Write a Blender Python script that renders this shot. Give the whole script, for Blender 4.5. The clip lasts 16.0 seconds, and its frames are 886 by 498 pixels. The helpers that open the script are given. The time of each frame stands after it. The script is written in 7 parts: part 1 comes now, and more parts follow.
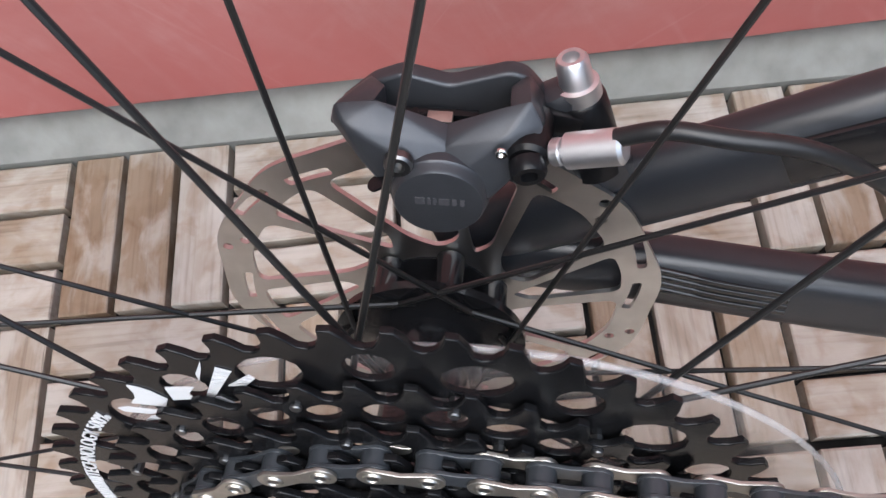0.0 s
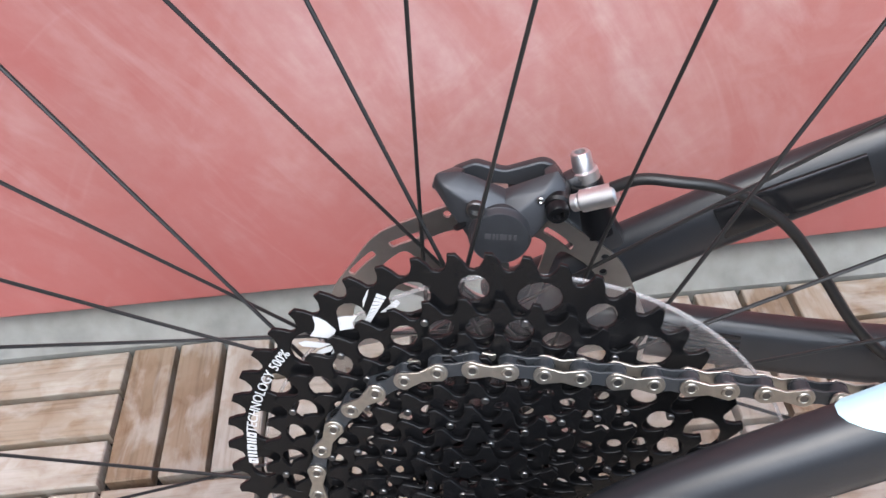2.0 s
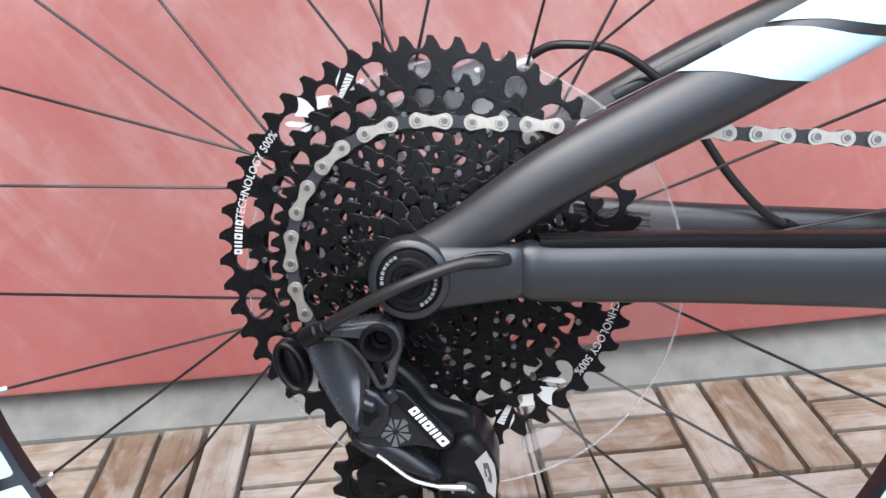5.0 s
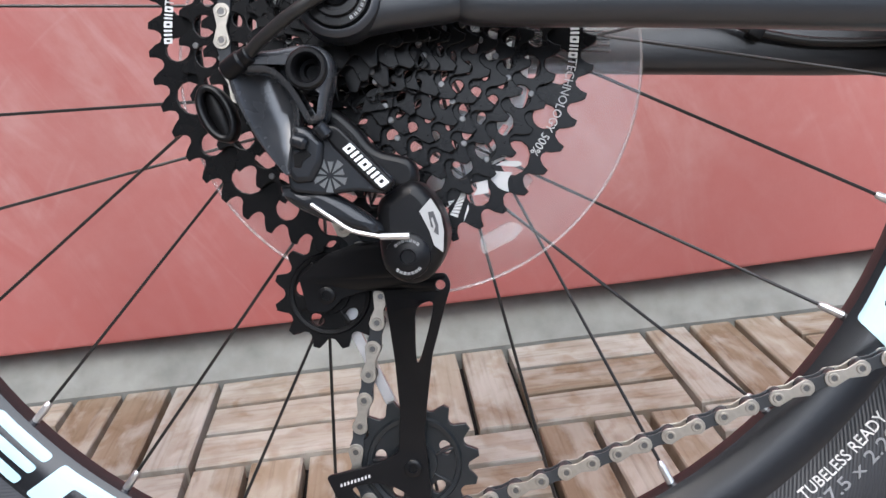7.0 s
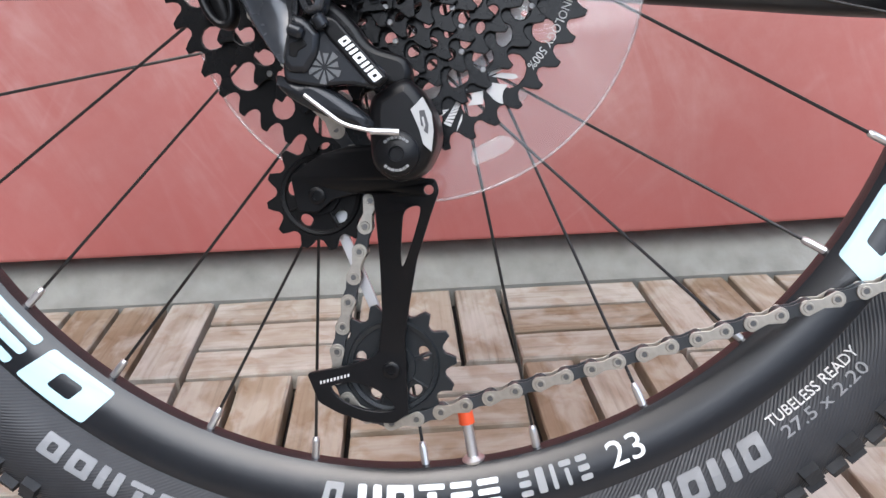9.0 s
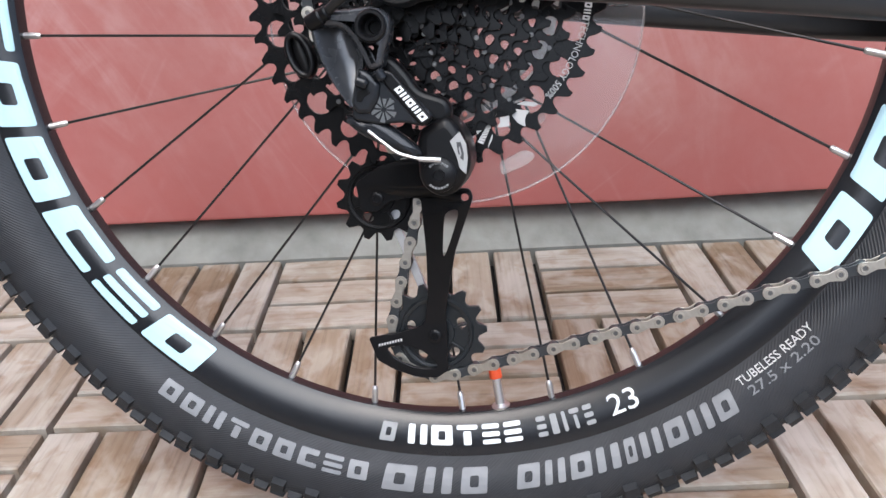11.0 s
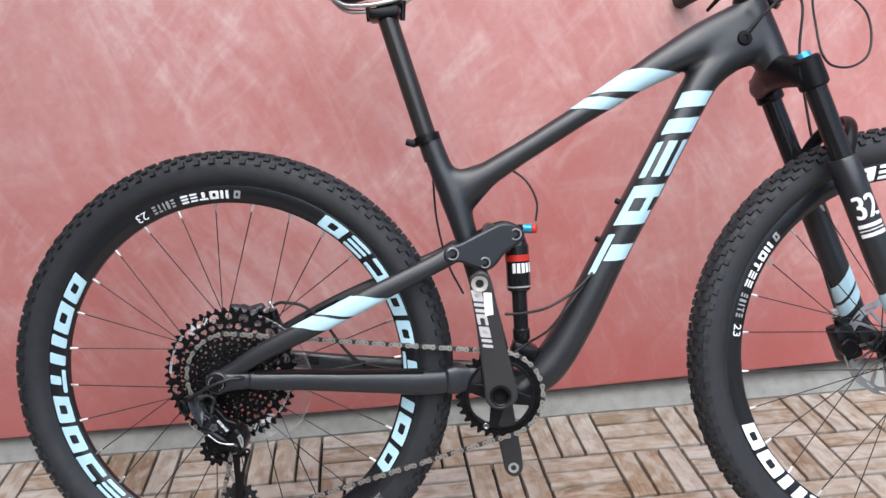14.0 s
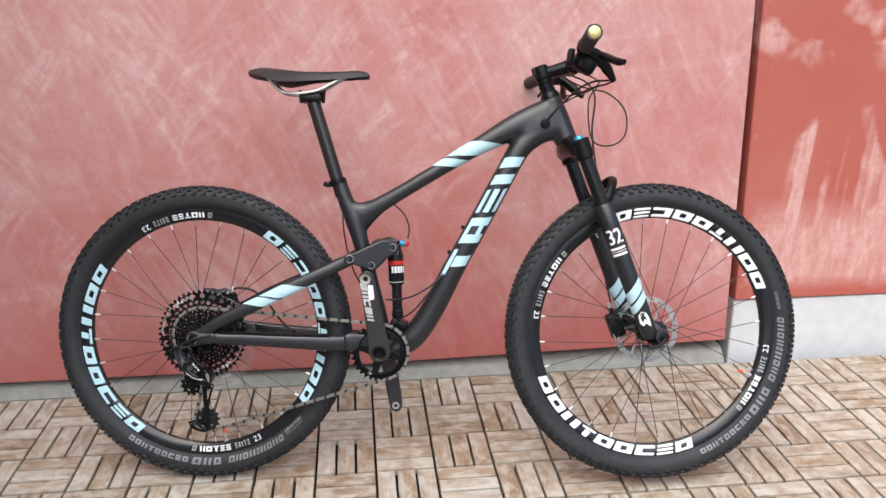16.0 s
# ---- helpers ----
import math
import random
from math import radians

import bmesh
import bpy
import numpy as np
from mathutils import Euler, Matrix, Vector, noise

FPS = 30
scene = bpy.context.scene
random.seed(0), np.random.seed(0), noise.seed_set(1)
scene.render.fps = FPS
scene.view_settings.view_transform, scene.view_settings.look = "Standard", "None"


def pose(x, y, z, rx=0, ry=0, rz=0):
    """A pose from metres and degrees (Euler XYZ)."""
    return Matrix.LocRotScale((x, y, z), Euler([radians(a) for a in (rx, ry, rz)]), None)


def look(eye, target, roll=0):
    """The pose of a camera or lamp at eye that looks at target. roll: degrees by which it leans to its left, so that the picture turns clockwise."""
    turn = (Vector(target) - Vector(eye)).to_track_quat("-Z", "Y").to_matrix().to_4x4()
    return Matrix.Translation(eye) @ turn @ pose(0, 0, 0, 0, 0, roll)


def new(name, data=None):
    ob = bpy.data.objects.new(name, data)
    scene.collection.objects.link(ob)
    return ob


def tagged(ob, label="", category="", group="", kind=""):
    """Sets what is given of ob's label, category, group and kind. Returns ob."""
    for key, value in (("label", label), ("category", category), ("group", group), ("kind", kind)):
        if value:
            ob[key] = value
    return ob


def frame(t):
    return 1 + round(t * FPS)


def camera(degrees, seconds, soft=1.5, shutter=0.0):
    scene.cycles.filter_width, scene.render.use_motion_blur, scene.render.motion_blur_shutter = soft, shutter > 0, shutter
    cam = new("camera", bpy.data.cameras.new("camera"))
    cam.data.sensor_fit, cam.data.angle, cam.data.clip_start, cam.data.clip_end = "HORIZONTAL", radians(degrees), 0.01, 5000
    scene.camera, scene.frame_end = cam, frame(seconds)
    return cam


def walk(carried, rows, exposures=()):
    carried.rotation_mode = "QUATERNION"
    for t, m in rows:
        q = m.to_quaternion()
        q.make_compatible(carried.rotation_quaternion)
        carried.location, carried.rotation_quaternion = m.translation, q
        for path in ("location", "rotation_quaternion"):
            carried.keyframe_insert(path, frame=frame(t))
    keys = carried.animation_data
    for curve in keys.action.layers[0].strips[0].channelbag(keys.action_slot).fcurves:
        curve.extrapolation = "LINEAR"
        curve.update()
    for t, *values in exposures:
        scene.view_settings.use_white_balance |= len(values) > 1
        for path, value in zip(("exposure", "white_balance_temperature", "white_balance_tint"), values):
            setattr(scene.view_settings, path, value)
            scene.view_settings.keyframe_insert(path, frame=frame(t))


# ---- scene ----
# ------------------------------------------------------------------ camera
PATH = [
    (0, (0.0326, -0.0461, 0.5965), (-0.0786, 0.3428, -0.3181), -13.25),
    (0.5, (0.0308, -0.0480, 0.5919), (-0.0810, 0.3416, -0.3223), -13.35),
    (1, (0.0270, -0.0655, 0.6028), (-0.0934, 0.3847, -0.2820), -11.87),
    (1.5, (0.0218, -0.1174, 0.6255), (-0.1008, 0.4192, -0.2093), -8.95),
    (2, (0.0123, -0.1880, 0.6450), (-0.0749, 0.4991, -0.0763), -5.48),
    (2.5, (0.0083, -0.2591, 0.6547), (-0.0231, 0.5235, 0.0330), -2.88),
    (3, (0.0219, -0.3048, 0.6316), (0.0204, 0.5352, 0.0891), -2.82),
    (3.5, (0.0375, -0.3383, 0.5912), (0.0002, 0.5402, 0.1149), -1.52),
    (5.8, (0.0347, -0.3970, 0.4653), (-0.0546, 0.5345, 0.1126), -4.18),
    (6, (0.0397, -0.4017, 0.4511), (-0.0541, 0.5362, 0.1171), -4.04),
    (6.5, (0.0459, -0.4066, 0.4010), (-0.0276, 0.5297, 0.0576), -2.62),
    (7, (0.0497, -0.4082, 0.3647), (-0.0155, 0.5373, 0.0458), -5.37),
    (7.5, (0.0576, -0.4109, 0.3497), (0.0131, 0.5279, 0.0081), -3.27),
    (8, (0.0576, -0.4125, 0.3502), (-0.0008, 0.5227, 0.0009), -3.10),
    (8.5, (0.0576, -0.4126, 0.3499), (-0.0154, 0.5217, 0.0008), -2.88),
    (9, (0.0578, -0.4213, 0.3427), (-0.0176, 0.5071, -0.0214), -1.82),
    (9.2, (0.0492, -0.4265, 0.3401), (-0.0300, 0.4971, -0.0350), -1.60),
    (11.3, (0.0872, -0.5273, 0.4461), (-0.0488, 0.3629, 0.0115), -3.16),
    (11.5, (0.0994, -0.5529, 0.4784), (-0.0040, 0.3448, 0.0501), -3.33),
    (12, (0.1376, -0.6436, 0.5755), (0.0668, 0.2609, 0.1550), -2.72),
    (12.5, (0.2006, -0.7556, 0.6565), (0.1273, 0.1547, 0.2492), -2.88),
    (13, (0.2811, -0.8642, 0.7317), (0.1675, 0.0571, 0.3597), -3.36),
    (13.5, (0.3296, -0.9909, 0.7954), (0.2453, -0.0586, 0.4436), -3.09),
    (14, (0.3714, -1.1330, 0.9202), (0.3398, -0.1875, 0.5961), -1.96),
    (14.5, (0.4444, -1.3150, 0.9998), (0.4345, -0.3685, 0.6773), -1.12),
    (15, (0.5377, -1.4922, 1.0662), (0.4721, -0.5498, 0.7381), 0.83),
    (15.5, (0.5895, -1.6239, 1.1106), (0.5400, -0.6846, 0.7709), 0.21),
    (16, (0.5953, -1.7118, 1.1497), (0.5750, -0.7684, 0.8189), -0.02),
]
cam = camera(57.9, 16.0, soft=1.5)
walk(cam, [(t, look(eye, target, roll)) for t, eye, target, roll in PATH],
     exposures=[(0, 0.85, 6150, 10), (1.5, 0.98, 6150, 10), (2.5, 1.02, 6150, 10), (3.5, 1.06, 6150, 10), (5.8, 0.98, 6250, 10), (7.0, 0.92, 6250, 10), (9.0, 0.90, 6250, 10), (12.5, 0.66, 6250, 10), (14.5, 0.42, 6400, 10), (16, 0.32, 6700, 10)])

# ------------------------------------------------------------------ light
world = bpy.data.worlds.new("overcast sky")
scene.world = world
world.use_nodes = True
wn, wl = world.node_tree.nodes, world.node_tree.links
sky = wn.new("ShaderNodeTexSky")
sky.sky_type = "NISHITA"
sky.sun_disc = False
sky.sun_elevation, sky.sun_rotation = radians(58), radians(200)
sky.dust_density, sky.air_density = 4.0, 1.0
wl.new(sky.outputs["Color"], wn["Background"].inputs["Color"])
wn["Background"].inputs["Strength"].default_value = 0.15
sun = new("sun", bpy.data.lights.new("sun", "SUN"))
sun.data.energy, sun.data.angle, sun.data.color = 3.15, radians(80), (0.92, 0.965, 1.0)
sun.matrix_world = look((0.9, -3.0, 6.0), (0.6, 0.2, 0.0))

# ------------------------------------------------------------------ materials


def material(name, colour, rough=0.5, metal=0.0, vary=0.15, scale=60.0, bump=0.0, bump_scale=300.0, coat=0.0, second=None, spec=0.4):
    """A surface whose colour wanders between two tones at a coarse and a fine scale, with fine relief."""
    m = bpy.data.materials.new(name)
    m.use_nodes = True
    n, l = m.node_tree.nodes, m.node_tree.links
    b = n["Principled BSDF"]
    b.inputs["Metallic"].default_value = metal
    b.inputs["Specular IOR Level"].default_value = spec
    b.inputs["Coat Weight"].default_value = coat
    b.inputs["Coat Roughness"].default_value = 0.25
    co = n.new("ShaderNodeTexCoord")
    coarse, fine = n.new("ShaderNodeTexNoise"), n.new("ShaderNodeTexNoise")
    coarse.inputs["Scale"].default_value, fine.inputs["Scale"].default_value = scale * 0.15, scale
    coarse.inputs["Detail"].default_value, fine.inputs["Detail"].default_value = 4, 5
    for t in (coarse, fine):
        l.new(co.outputs["Object"], t.inputs["Vector"])
    add = n.new("ShaderNodeMath")
    add.operation = "ADD"
    l.new(coarse.outputs["Fac"], add.inputs[0])
    l.new(fine.outputs["Fac"], add.inputs[1])
    ramp = n.new("ShaderNodeMapRange")
    ramp.inputs["From Min"].default_value, ramp.inputs["From Max"].default_value = 0.7, 1.3
    l.new(add.outputs[0], ramp.inputs["Value"])
    mix = n.new("ShaderNodeMix")
    mix.data_type = "RGBA"
    other = second or tuple(c * (1 - vary) for c in colour)
    first = colour if second else tuple(min(1, c * (1 + vary)) for c in colour)
    mix.inputs["A"].default_value, mix.inputs["B"].default_value = (*first, 1), (*other, 1)
    l.new(ramp.outputs["Result"], mix.inputs["Factor"])
    l.new(mix.outputs["Result"], b.inputs["Base Color"])
    rr = n.new("ShaderNodeMapRange")
    rr.inputs["To Min"].default_value, rr.inputs["To Max"].default_value = rough * 0.85, min(1, rough * 1.15)
    l.new(fine.outputs["Fac"], rr.inputs["Value"])
    l.new(rr.outputs["Result"], b.inputs["Roughness"])
    if bump:
        g = n.new("ShaderNodeTexNoise")
        g.inputs["Scale"].default_value, g.inputs["Detail"].default_value = bump_scale, 6
        l.new(co.outputs["Object"], g.inputs["Vector"])
        bp = n.new("ShaderNodeBump")
        bp.inputs["Strength"].default_value, bp.inputs["Distance"].default_value = bump, 0.001
        l.new(g.outputs["Fac"], bp.inputs["Height"])
        l.new(bp.outputs["Normal"], b.inputs["Normal"])
    return m


def clear_plastic(name, haziness=0.045):
    """Thin clear sheet: mostly see-through, with a gloss that grows at grazing angles."""
    m = bpy.data.materials.new(name)
    m.use_nodes = True
    n, l = m.node_tree.nodes, m.node_tree.links
    n.remove(n["Principled BSDF"])
    clear, gloss, mix, fr = (n.new(k) for k in ("ShaderNodeBsdfTransparent", "ShaderNodeBsdfGlossy", "ShaderNodeMixShader", "ShaderNodeLayerWeight"))
    clear.inputs["Color"].default_value = (0.97, 0.975, 0.975, 1)
    gloss.inputs["Roughness"].default_value = 0.06
    fr.inputs["Blend"].default_value = 0.5
    steep = n.new("ShaderNodeMath")
    steep.operation = "POWER"
    steep.inputs[1].default_value = 4.0
    l.new(fr.outputs["Facing"], steep.inputs[0])
    shine = n.new("ShaderNodeMapRange")
    shine.inputs["To Min"].default_value, shine.inputs["To Max"].default_value = 0.035, 0.55
    l.new(steep.outputs[0], shine.inputs["Value"])
    l.new(shine.outputs["Result"], mix.inputs["Fac"])
    l.new(clear.outputs[0], mix.inputs[1])
    l.new(gloss.outputs[0], mix.inputs[2])
    haze, veil = n.new("ShaderNodeBsdfTranslucent"), n.new("ShaderNodeMixShader")
    white = n.new("ShaderNodeBsdfDiffuse")
    both = n.new("ShaderNodeMixShader")
    l.new(haze.outputs[0], both.inputs[1])
    l.new(white.outputs[0], both.inputs[2])
    veil.inputs["Fac"].default_value = haziness
    l.new(mix.outputs[0], veil.inputs[1])
    l.new(both.outputs[0], veil.inputs[2])
    l.new(veil.outputs[0], n["Material Output"].inputs["Surface"])
    return m


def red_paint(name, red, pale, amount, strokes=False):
    """Sun-bleached red paint: pale smears and scratches over the red. Without strokes, redder and less pale low down.
    """
    m = bpy.data.materials.new(name)
    m.use_nodes = True
    n, l = m.node_tree.nodes, m.node_tree.links
    b = n["Principled BSDF"]
    co = n.new("ShaderNodeTexCoord")

    def noise_at(scale, detail, stretch, turn=0.0, dist=0.0):
        mp = n.new("ShaderNodeMapping")
        mp.vector_type = "TEXTURE"
        mp.inputs["Scale"].default_value = stretch
        mp.inputs["Rotation"].default_value = (0, radians(turn), 0)
        l.new(co.outputs["Object"], mp.inputs["Vector"])
        t = n.new("ShaderNodeTexNoise")
        t.inputs["Scale"].default_value, t.inputs["Detail"].default_value, t.inputs["Distortion"].default_value = scale, detail, dist
        t.inputs["Roughness"].default_value = 0.60
        l.new(mp.outputs[0], t.inputs["Vector"])
        return t.outputs["Fac"]

    def mapped(v, a, c, lo=0.0, hi=1.0):
        r = n.new("ShaderNodeMapRange")
        for k, x in zip(("From Min", "From Max", "To Min", "To Max"), (a, c, lo, hi)):
            r.inputs[k].default_value = x
        l.new(v, r.inputs["Value"])
        return r.outputs["Result"]

    def maths(op, x, y):
        q = n.new("ShaderNodeMath")
        q.operation = op
        for k, v in enumerate((x, y)):
            if isinstance(v, float):
                q.inputs[k].default_value = v
            else:
                l.new(v, q.inputs[k])
        return q.outputs[0]

    cloud = mapped(noise_at(2.2, 5, (1, 1, 1)), 0.3, 0.7)
    speck = mapped(noise_at(60.0, 4, (1, 1, 1)), 0.35, 0.7)
    z = n.new("ShaderNodeSeparateXYZ")
    l.new(co.outputs["Object"], z.inputs[0])
    if strokes:
        x, up = z.outputs["X"], z.outputs["Z"]
        rough = maths("MULTIPLY", maths("SUBTRACT", noise_at(14.0, 5, (1, 1, 1), 0, 0.4), 0.5), 0.16)
        top = maths("ADD", maths("ADD", rough, 0.70), maths("MULTIPLY", maths("SUBTRACT", noise_at(8.0, 1, (1, 1, 30)), 0.5), 0.45))
        body = mapped(maths("SUBTRACT", top, up), -0.01, 0.03)
        gaps = maths("MAXIMUM", mapped(maths("ADD", noise_at(12.0, 2, (1, 1, 12), 3, 0.3), rough), 0.42, 0.50), mapped(up, 0.52, 0.40))
        edge = maths("MULTIPLY", mapped(maths("ADD", x, rough), 1.50, 1.56), mapped(maths("ADD", up, maths("MULTIPLY", rough, 0.4)), 0.215, 0.262))
        body = maths("MULTIPLY", maths("MULTIPLY", body, gaps), edge)
        high = maths("MULTIPLY", mapped(noise_at(4.5, 3, (1, 1, 0.8), 0, 0.3), 0.49, 0.57), mapped(maths("ADD", up, rough), 0.88, 0.96))
        streak = mapped(noise_at(42.0, 5, (1, 1, 4), 0, 0.3), 0.32, 0.62, 0.5, 1.0)
        fade = maths("ADD", maths("MULTIPLY", maths("MULTIPLY", maths("MAXIMUM", body, high), streak), 0.88), maths("MULTIPLY", cloud, 0.14))
    else:
        where = mapped(noise_at(3.6, 3, (1, 1, 1), 0, 0.6), 0.42, 0.60)
        other = mapped(noise_at(4.7, 3, (1, 1, 1), 30, 0.4), 0.45, 0.60)
        smear = maths("MULTIPLY", mapped(noise_at(20.0, 4, (1, 1, 4.0), -33, 1.5), 0.46, 0.74), where)
        smear2 = maths("MULTIPLY", mapped(noise_at(17.0, 4, (1, 1, 3.6), 40, 1.6), 0.48, 0.76), other)
        smear3 = mapped(noise_at(12.0, 4, (1, 1, 3.5), -20, 1.4), 0.50, 0.74)
        level = mapped(noise_at(14.0, 4, (1, 1, 16), 86, 0.2), 0.60, 0.72)
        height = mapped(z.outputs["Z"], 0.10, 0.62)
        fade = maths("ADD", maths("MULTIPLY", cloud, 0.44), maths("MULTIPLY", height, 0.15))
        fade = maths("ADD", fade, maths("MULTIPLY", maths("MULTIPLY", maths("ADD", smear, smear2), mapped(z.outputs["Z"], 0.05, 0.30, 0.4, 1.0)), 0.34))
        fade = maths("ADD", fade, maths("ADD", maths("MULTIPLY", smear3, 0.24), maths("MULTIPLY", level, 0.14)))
        # redder and darker towards the foot, palest from 0.30 up
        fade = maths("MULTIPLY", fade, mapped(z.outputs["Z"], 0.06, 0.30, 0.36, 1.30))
        for size, turn, away in ((7.0, -35, 0.0), (9.0, 40, 7.3)):
            line = maths("ABSOLUTE", maths("SUBTRACT", noise_at(size, 1, (1, 1, 3.2), turn, 0.9), 0.5), 0.0)
            thin = mapped(line, 0.0, 0.024, 1.0, 0.0)
            patch = mapped(noise_at(6.0 + away, 2, (1, 1, 1), turn), 0.50, 0.60)
            fade = maths("ADD", fade, maths("MULTIPLY", maths("MULTIPLY", thin, patch), 0.09))
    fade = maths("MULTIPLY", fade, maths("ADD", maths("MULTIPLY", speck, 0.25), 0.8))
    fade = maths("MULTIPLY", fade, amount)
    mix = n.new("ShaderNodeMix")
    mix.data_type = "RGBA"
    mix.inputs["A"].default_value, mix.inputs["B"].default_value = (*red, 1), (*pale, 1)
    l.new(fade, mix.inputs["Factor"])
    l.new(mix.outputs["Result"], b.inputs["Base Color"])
    b.inputs["Roughness"].default_value = 0.6
    b.inputs["Specular IOR Level"].default_value = 0.3
    bp = n.new("ShaderNodeBump")
    bp.inputs["Strength"].default_value, bp.inputs["Distance"].default_value = 0.15, 0.001
    l.new(noise_at(220.0, 5, (1, 1, 1)), bp.inputs["Height"])
    l.new(bp.outputs["Normal"], b.inputs["Normal"])
    return m


def plank_wood(name):
    """Weathered decking: grey-beige with brown wet-looking stains and grain along the plank, each plank its own tone."""
    m = bpy.data.materials.new(name)
    m.use_nodes = True
    n, l = m.node_tree.nodes, m.node_tree.links
    b = n["Principled BSDF"]
    co, info = n.new("ShaderNodeTexCoord"), n.new("ShaderNodeObjectInfo")
    shift = n.new("ShaderNodeVectorMath")
    shift.operation = "ADD"
    scaled = n.new("ShaderNodeMath")
    scaled.operation = "MULTIPLY"
    scaled.inputs[1].default_value = 37.0
    l.new(info.outputs["Random"], scaled.inputs[0])
    l.new(co.outputs["Object"], shift.inputs[0])
    l.new(scaled.outputs[0], shift.inputs[1])

    def tex(scale, detail, stretch, dist=0.0):
        mp = n.new("ShaderNodeMapping")
        mp.inputs["Scale"].default_value = stretch
        l.new(shift.outputs[0], mp.inputs["Vector"])
        t = n.new("ShaderNodeTexNoise")
        t.inputs["Scale"].default_value, t.inputs["Detail"].default_value, t.inputs["Distortion"].default_value = scale, detail, dist
        l.new(mp.outputs[0], t.inputs["Vector"])
        return t.outputs["Fac"]

    def ramp(v, stops):
        r = n.new("ShaderNodeValToRGB")
        e = r.color_ramp.elements
        e[0].position, e[0].color = stops[0][0], (*stops[0][1], 1)
        e[1].position, e[1].color = stops[-1][0], (*stops[-1][1], 1)
        for p, c in stops[1:-1]:
            e.new(p).color = (*c, 1)
        l.new(v, r.inputs["Fac"])
        return r.outputs["Color"]

    def mixed(f, a, c, mode="MIX"):
        x = n.new("ShaderNodeMix")
        x.data_type, x.blend_type = "RGBA", mode
        if isinstance(f, float):
            x.inputs["Factor"].default_value = f
        else:
            l.new(f, x.inputs["Factor"])
        l.new(a, x.inputs["A"])
        l.new(c, x.inputs["B"])
        return x.outputs["Result"]

    grain = tex(34.0, 9, (0.30, 8.0, 3.0), 0.12)
    blotch = tex(24.0, 9, (0.80, 1.2, 1.0), 0.35)
    tone = ramp(info.outputs["Random"], [(0.0, (0.285, 0.215, 0.152)), (0.22, (0.35, 0.285, 0.215)), (0.5, (0.405, 0.352, 0.290)), (0.78, (0.455, 0.420, 0.372)), (1.0, (0.32, 0.256, 0.192))])
    lines = ramp(grain, [(0.28, (0.42, 0.37, 0.33)), (0.48, (0.86, 0.84, 0.81)), (0.75, (1.0, 1.0, 1.0))])
    col = mixed(0.55, tone, lines, "MULTIPLY")
    stain = ramp(blotch, [(0.45, (1, 1, 1)), (0.60, (0.72, 0.62, 0.53)), (0.78, (0.50, 0.40, 0.32))])
    col = mixed(0.5, col, stain, "MULTIPLY")
    worn = ramp(tex(26.0, 12, (0.75, 1.5, 1.0), 0.45), [(0.45, (0, 0, 0)), (0.60, (1, 1, 1))])
    pale = n.new("ShaderNodeRGB")
    pale.outputs[0].default_value = (0.555, 0.540, 0.495, 1)
    bare = n.new("ShaderNodeMath")
    bare.operation = "MULTIPLY"
    bare.inputs[1].default_value = 0.42
    l.new(worn, bare.inputs[0])
    col = mixed(bare.outputs[0], col, pale.outputs[0])
    rust = ramp(tex(38.0, 8, (0.9, 1.0, 1.0), 0.5), [(0.53, (1, 1, 1)), (0.66, (0.70, 0.55, 0.42))])
    col = mixed(0.55, col, rust, "MULTIPLY")
    l.new(col, b.inputs["Base Color"])
    b.inputs["Roughness"].default_value = 0.75
    b.inputs["Specular IOR Level"].default_value = 0.25
    bp = n.new("ShaderNodeBump")
    bp.inputs["Strength"].default_value, bp.inputs["Distance"].default_value = 0.5, 0.0012
    l.new(grain, bp.inputs["Height"])
    l.new(bp.outputs["Normal"], b.inputs["Normal"])
    return m


WOOD = plank_wood("weathered deck wood")
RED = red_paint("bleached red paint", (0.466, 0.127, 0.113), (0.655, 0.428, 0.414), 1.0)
RED_FAR = red_paint("patchy red plaster", (0.42, 0.098, 0.073), (0.64, 0.38, 0.35), 1.1, True)
CONCRETE = material("grey concrete kerb", (0.262, 0.262, 0.240), 0.85, vary=0.2, scale=40, bump=0.5, bump_scale=150)
PLINTH = material("pale painted plinth", (0.62, 0.64, 0.66), 0.7, vary=0.08, scale=30, bump=0.2)
# for the added block behind the camera only
DUSK = material("dark brown light blocker", (0.13, 0.115, 0.10), 0.8, vary=0.25, scale=10, bump=0.3)
# near black: the shade deep in the plank gaps is put into this colour
GROUND = material("screed darkened for gap shade", (0.016, 0.015, 0.014), 0.9, vary=0.3, scale=20, bump=0.4)
FRAME = material("matt black carbon", (0.0118, 0.0136, 0.0170), 0.36, vary=0.12, scale=90, bump=0.05, bump_scale=900, spec=0.62)
GLOSS = material("gloss black", (0.010, 0.010, 0.011), 0.16, vary=0.1, scale=90)
SATIN = material("satin black alloy", (0.0055, 0.0056, 0.0064), 0.30, vary=0.15, scale=120, bump=0.04, bump_scale=1200, spec=0.20)
CALIPER = material("blue-grey forged alloy", (0.047, 0.050, 0.056), 0.37, metal=0.5, vary=0.12, scale=140, bump=0.06, bump_scale=1500)
FAN_ALLOY = material("polished dark alloy", (0.046, 0.049, 0.055), 0.27, metal=0.35, vary=0.10, scale=140, bump=0.04, bump_scale=1500, spec=0.6)
STAR_INK = material("dim grey print", (0.095, 0.10, 0.105), 0.4, vary=0.08, scale=120)
GREY_ALLOY = material("dark grey forged alloy", (0.020, 0.022, 0.026), 0.26, metal=0.4, vary=0.12, scale=140, bump=0.06, bump_scale=1500)
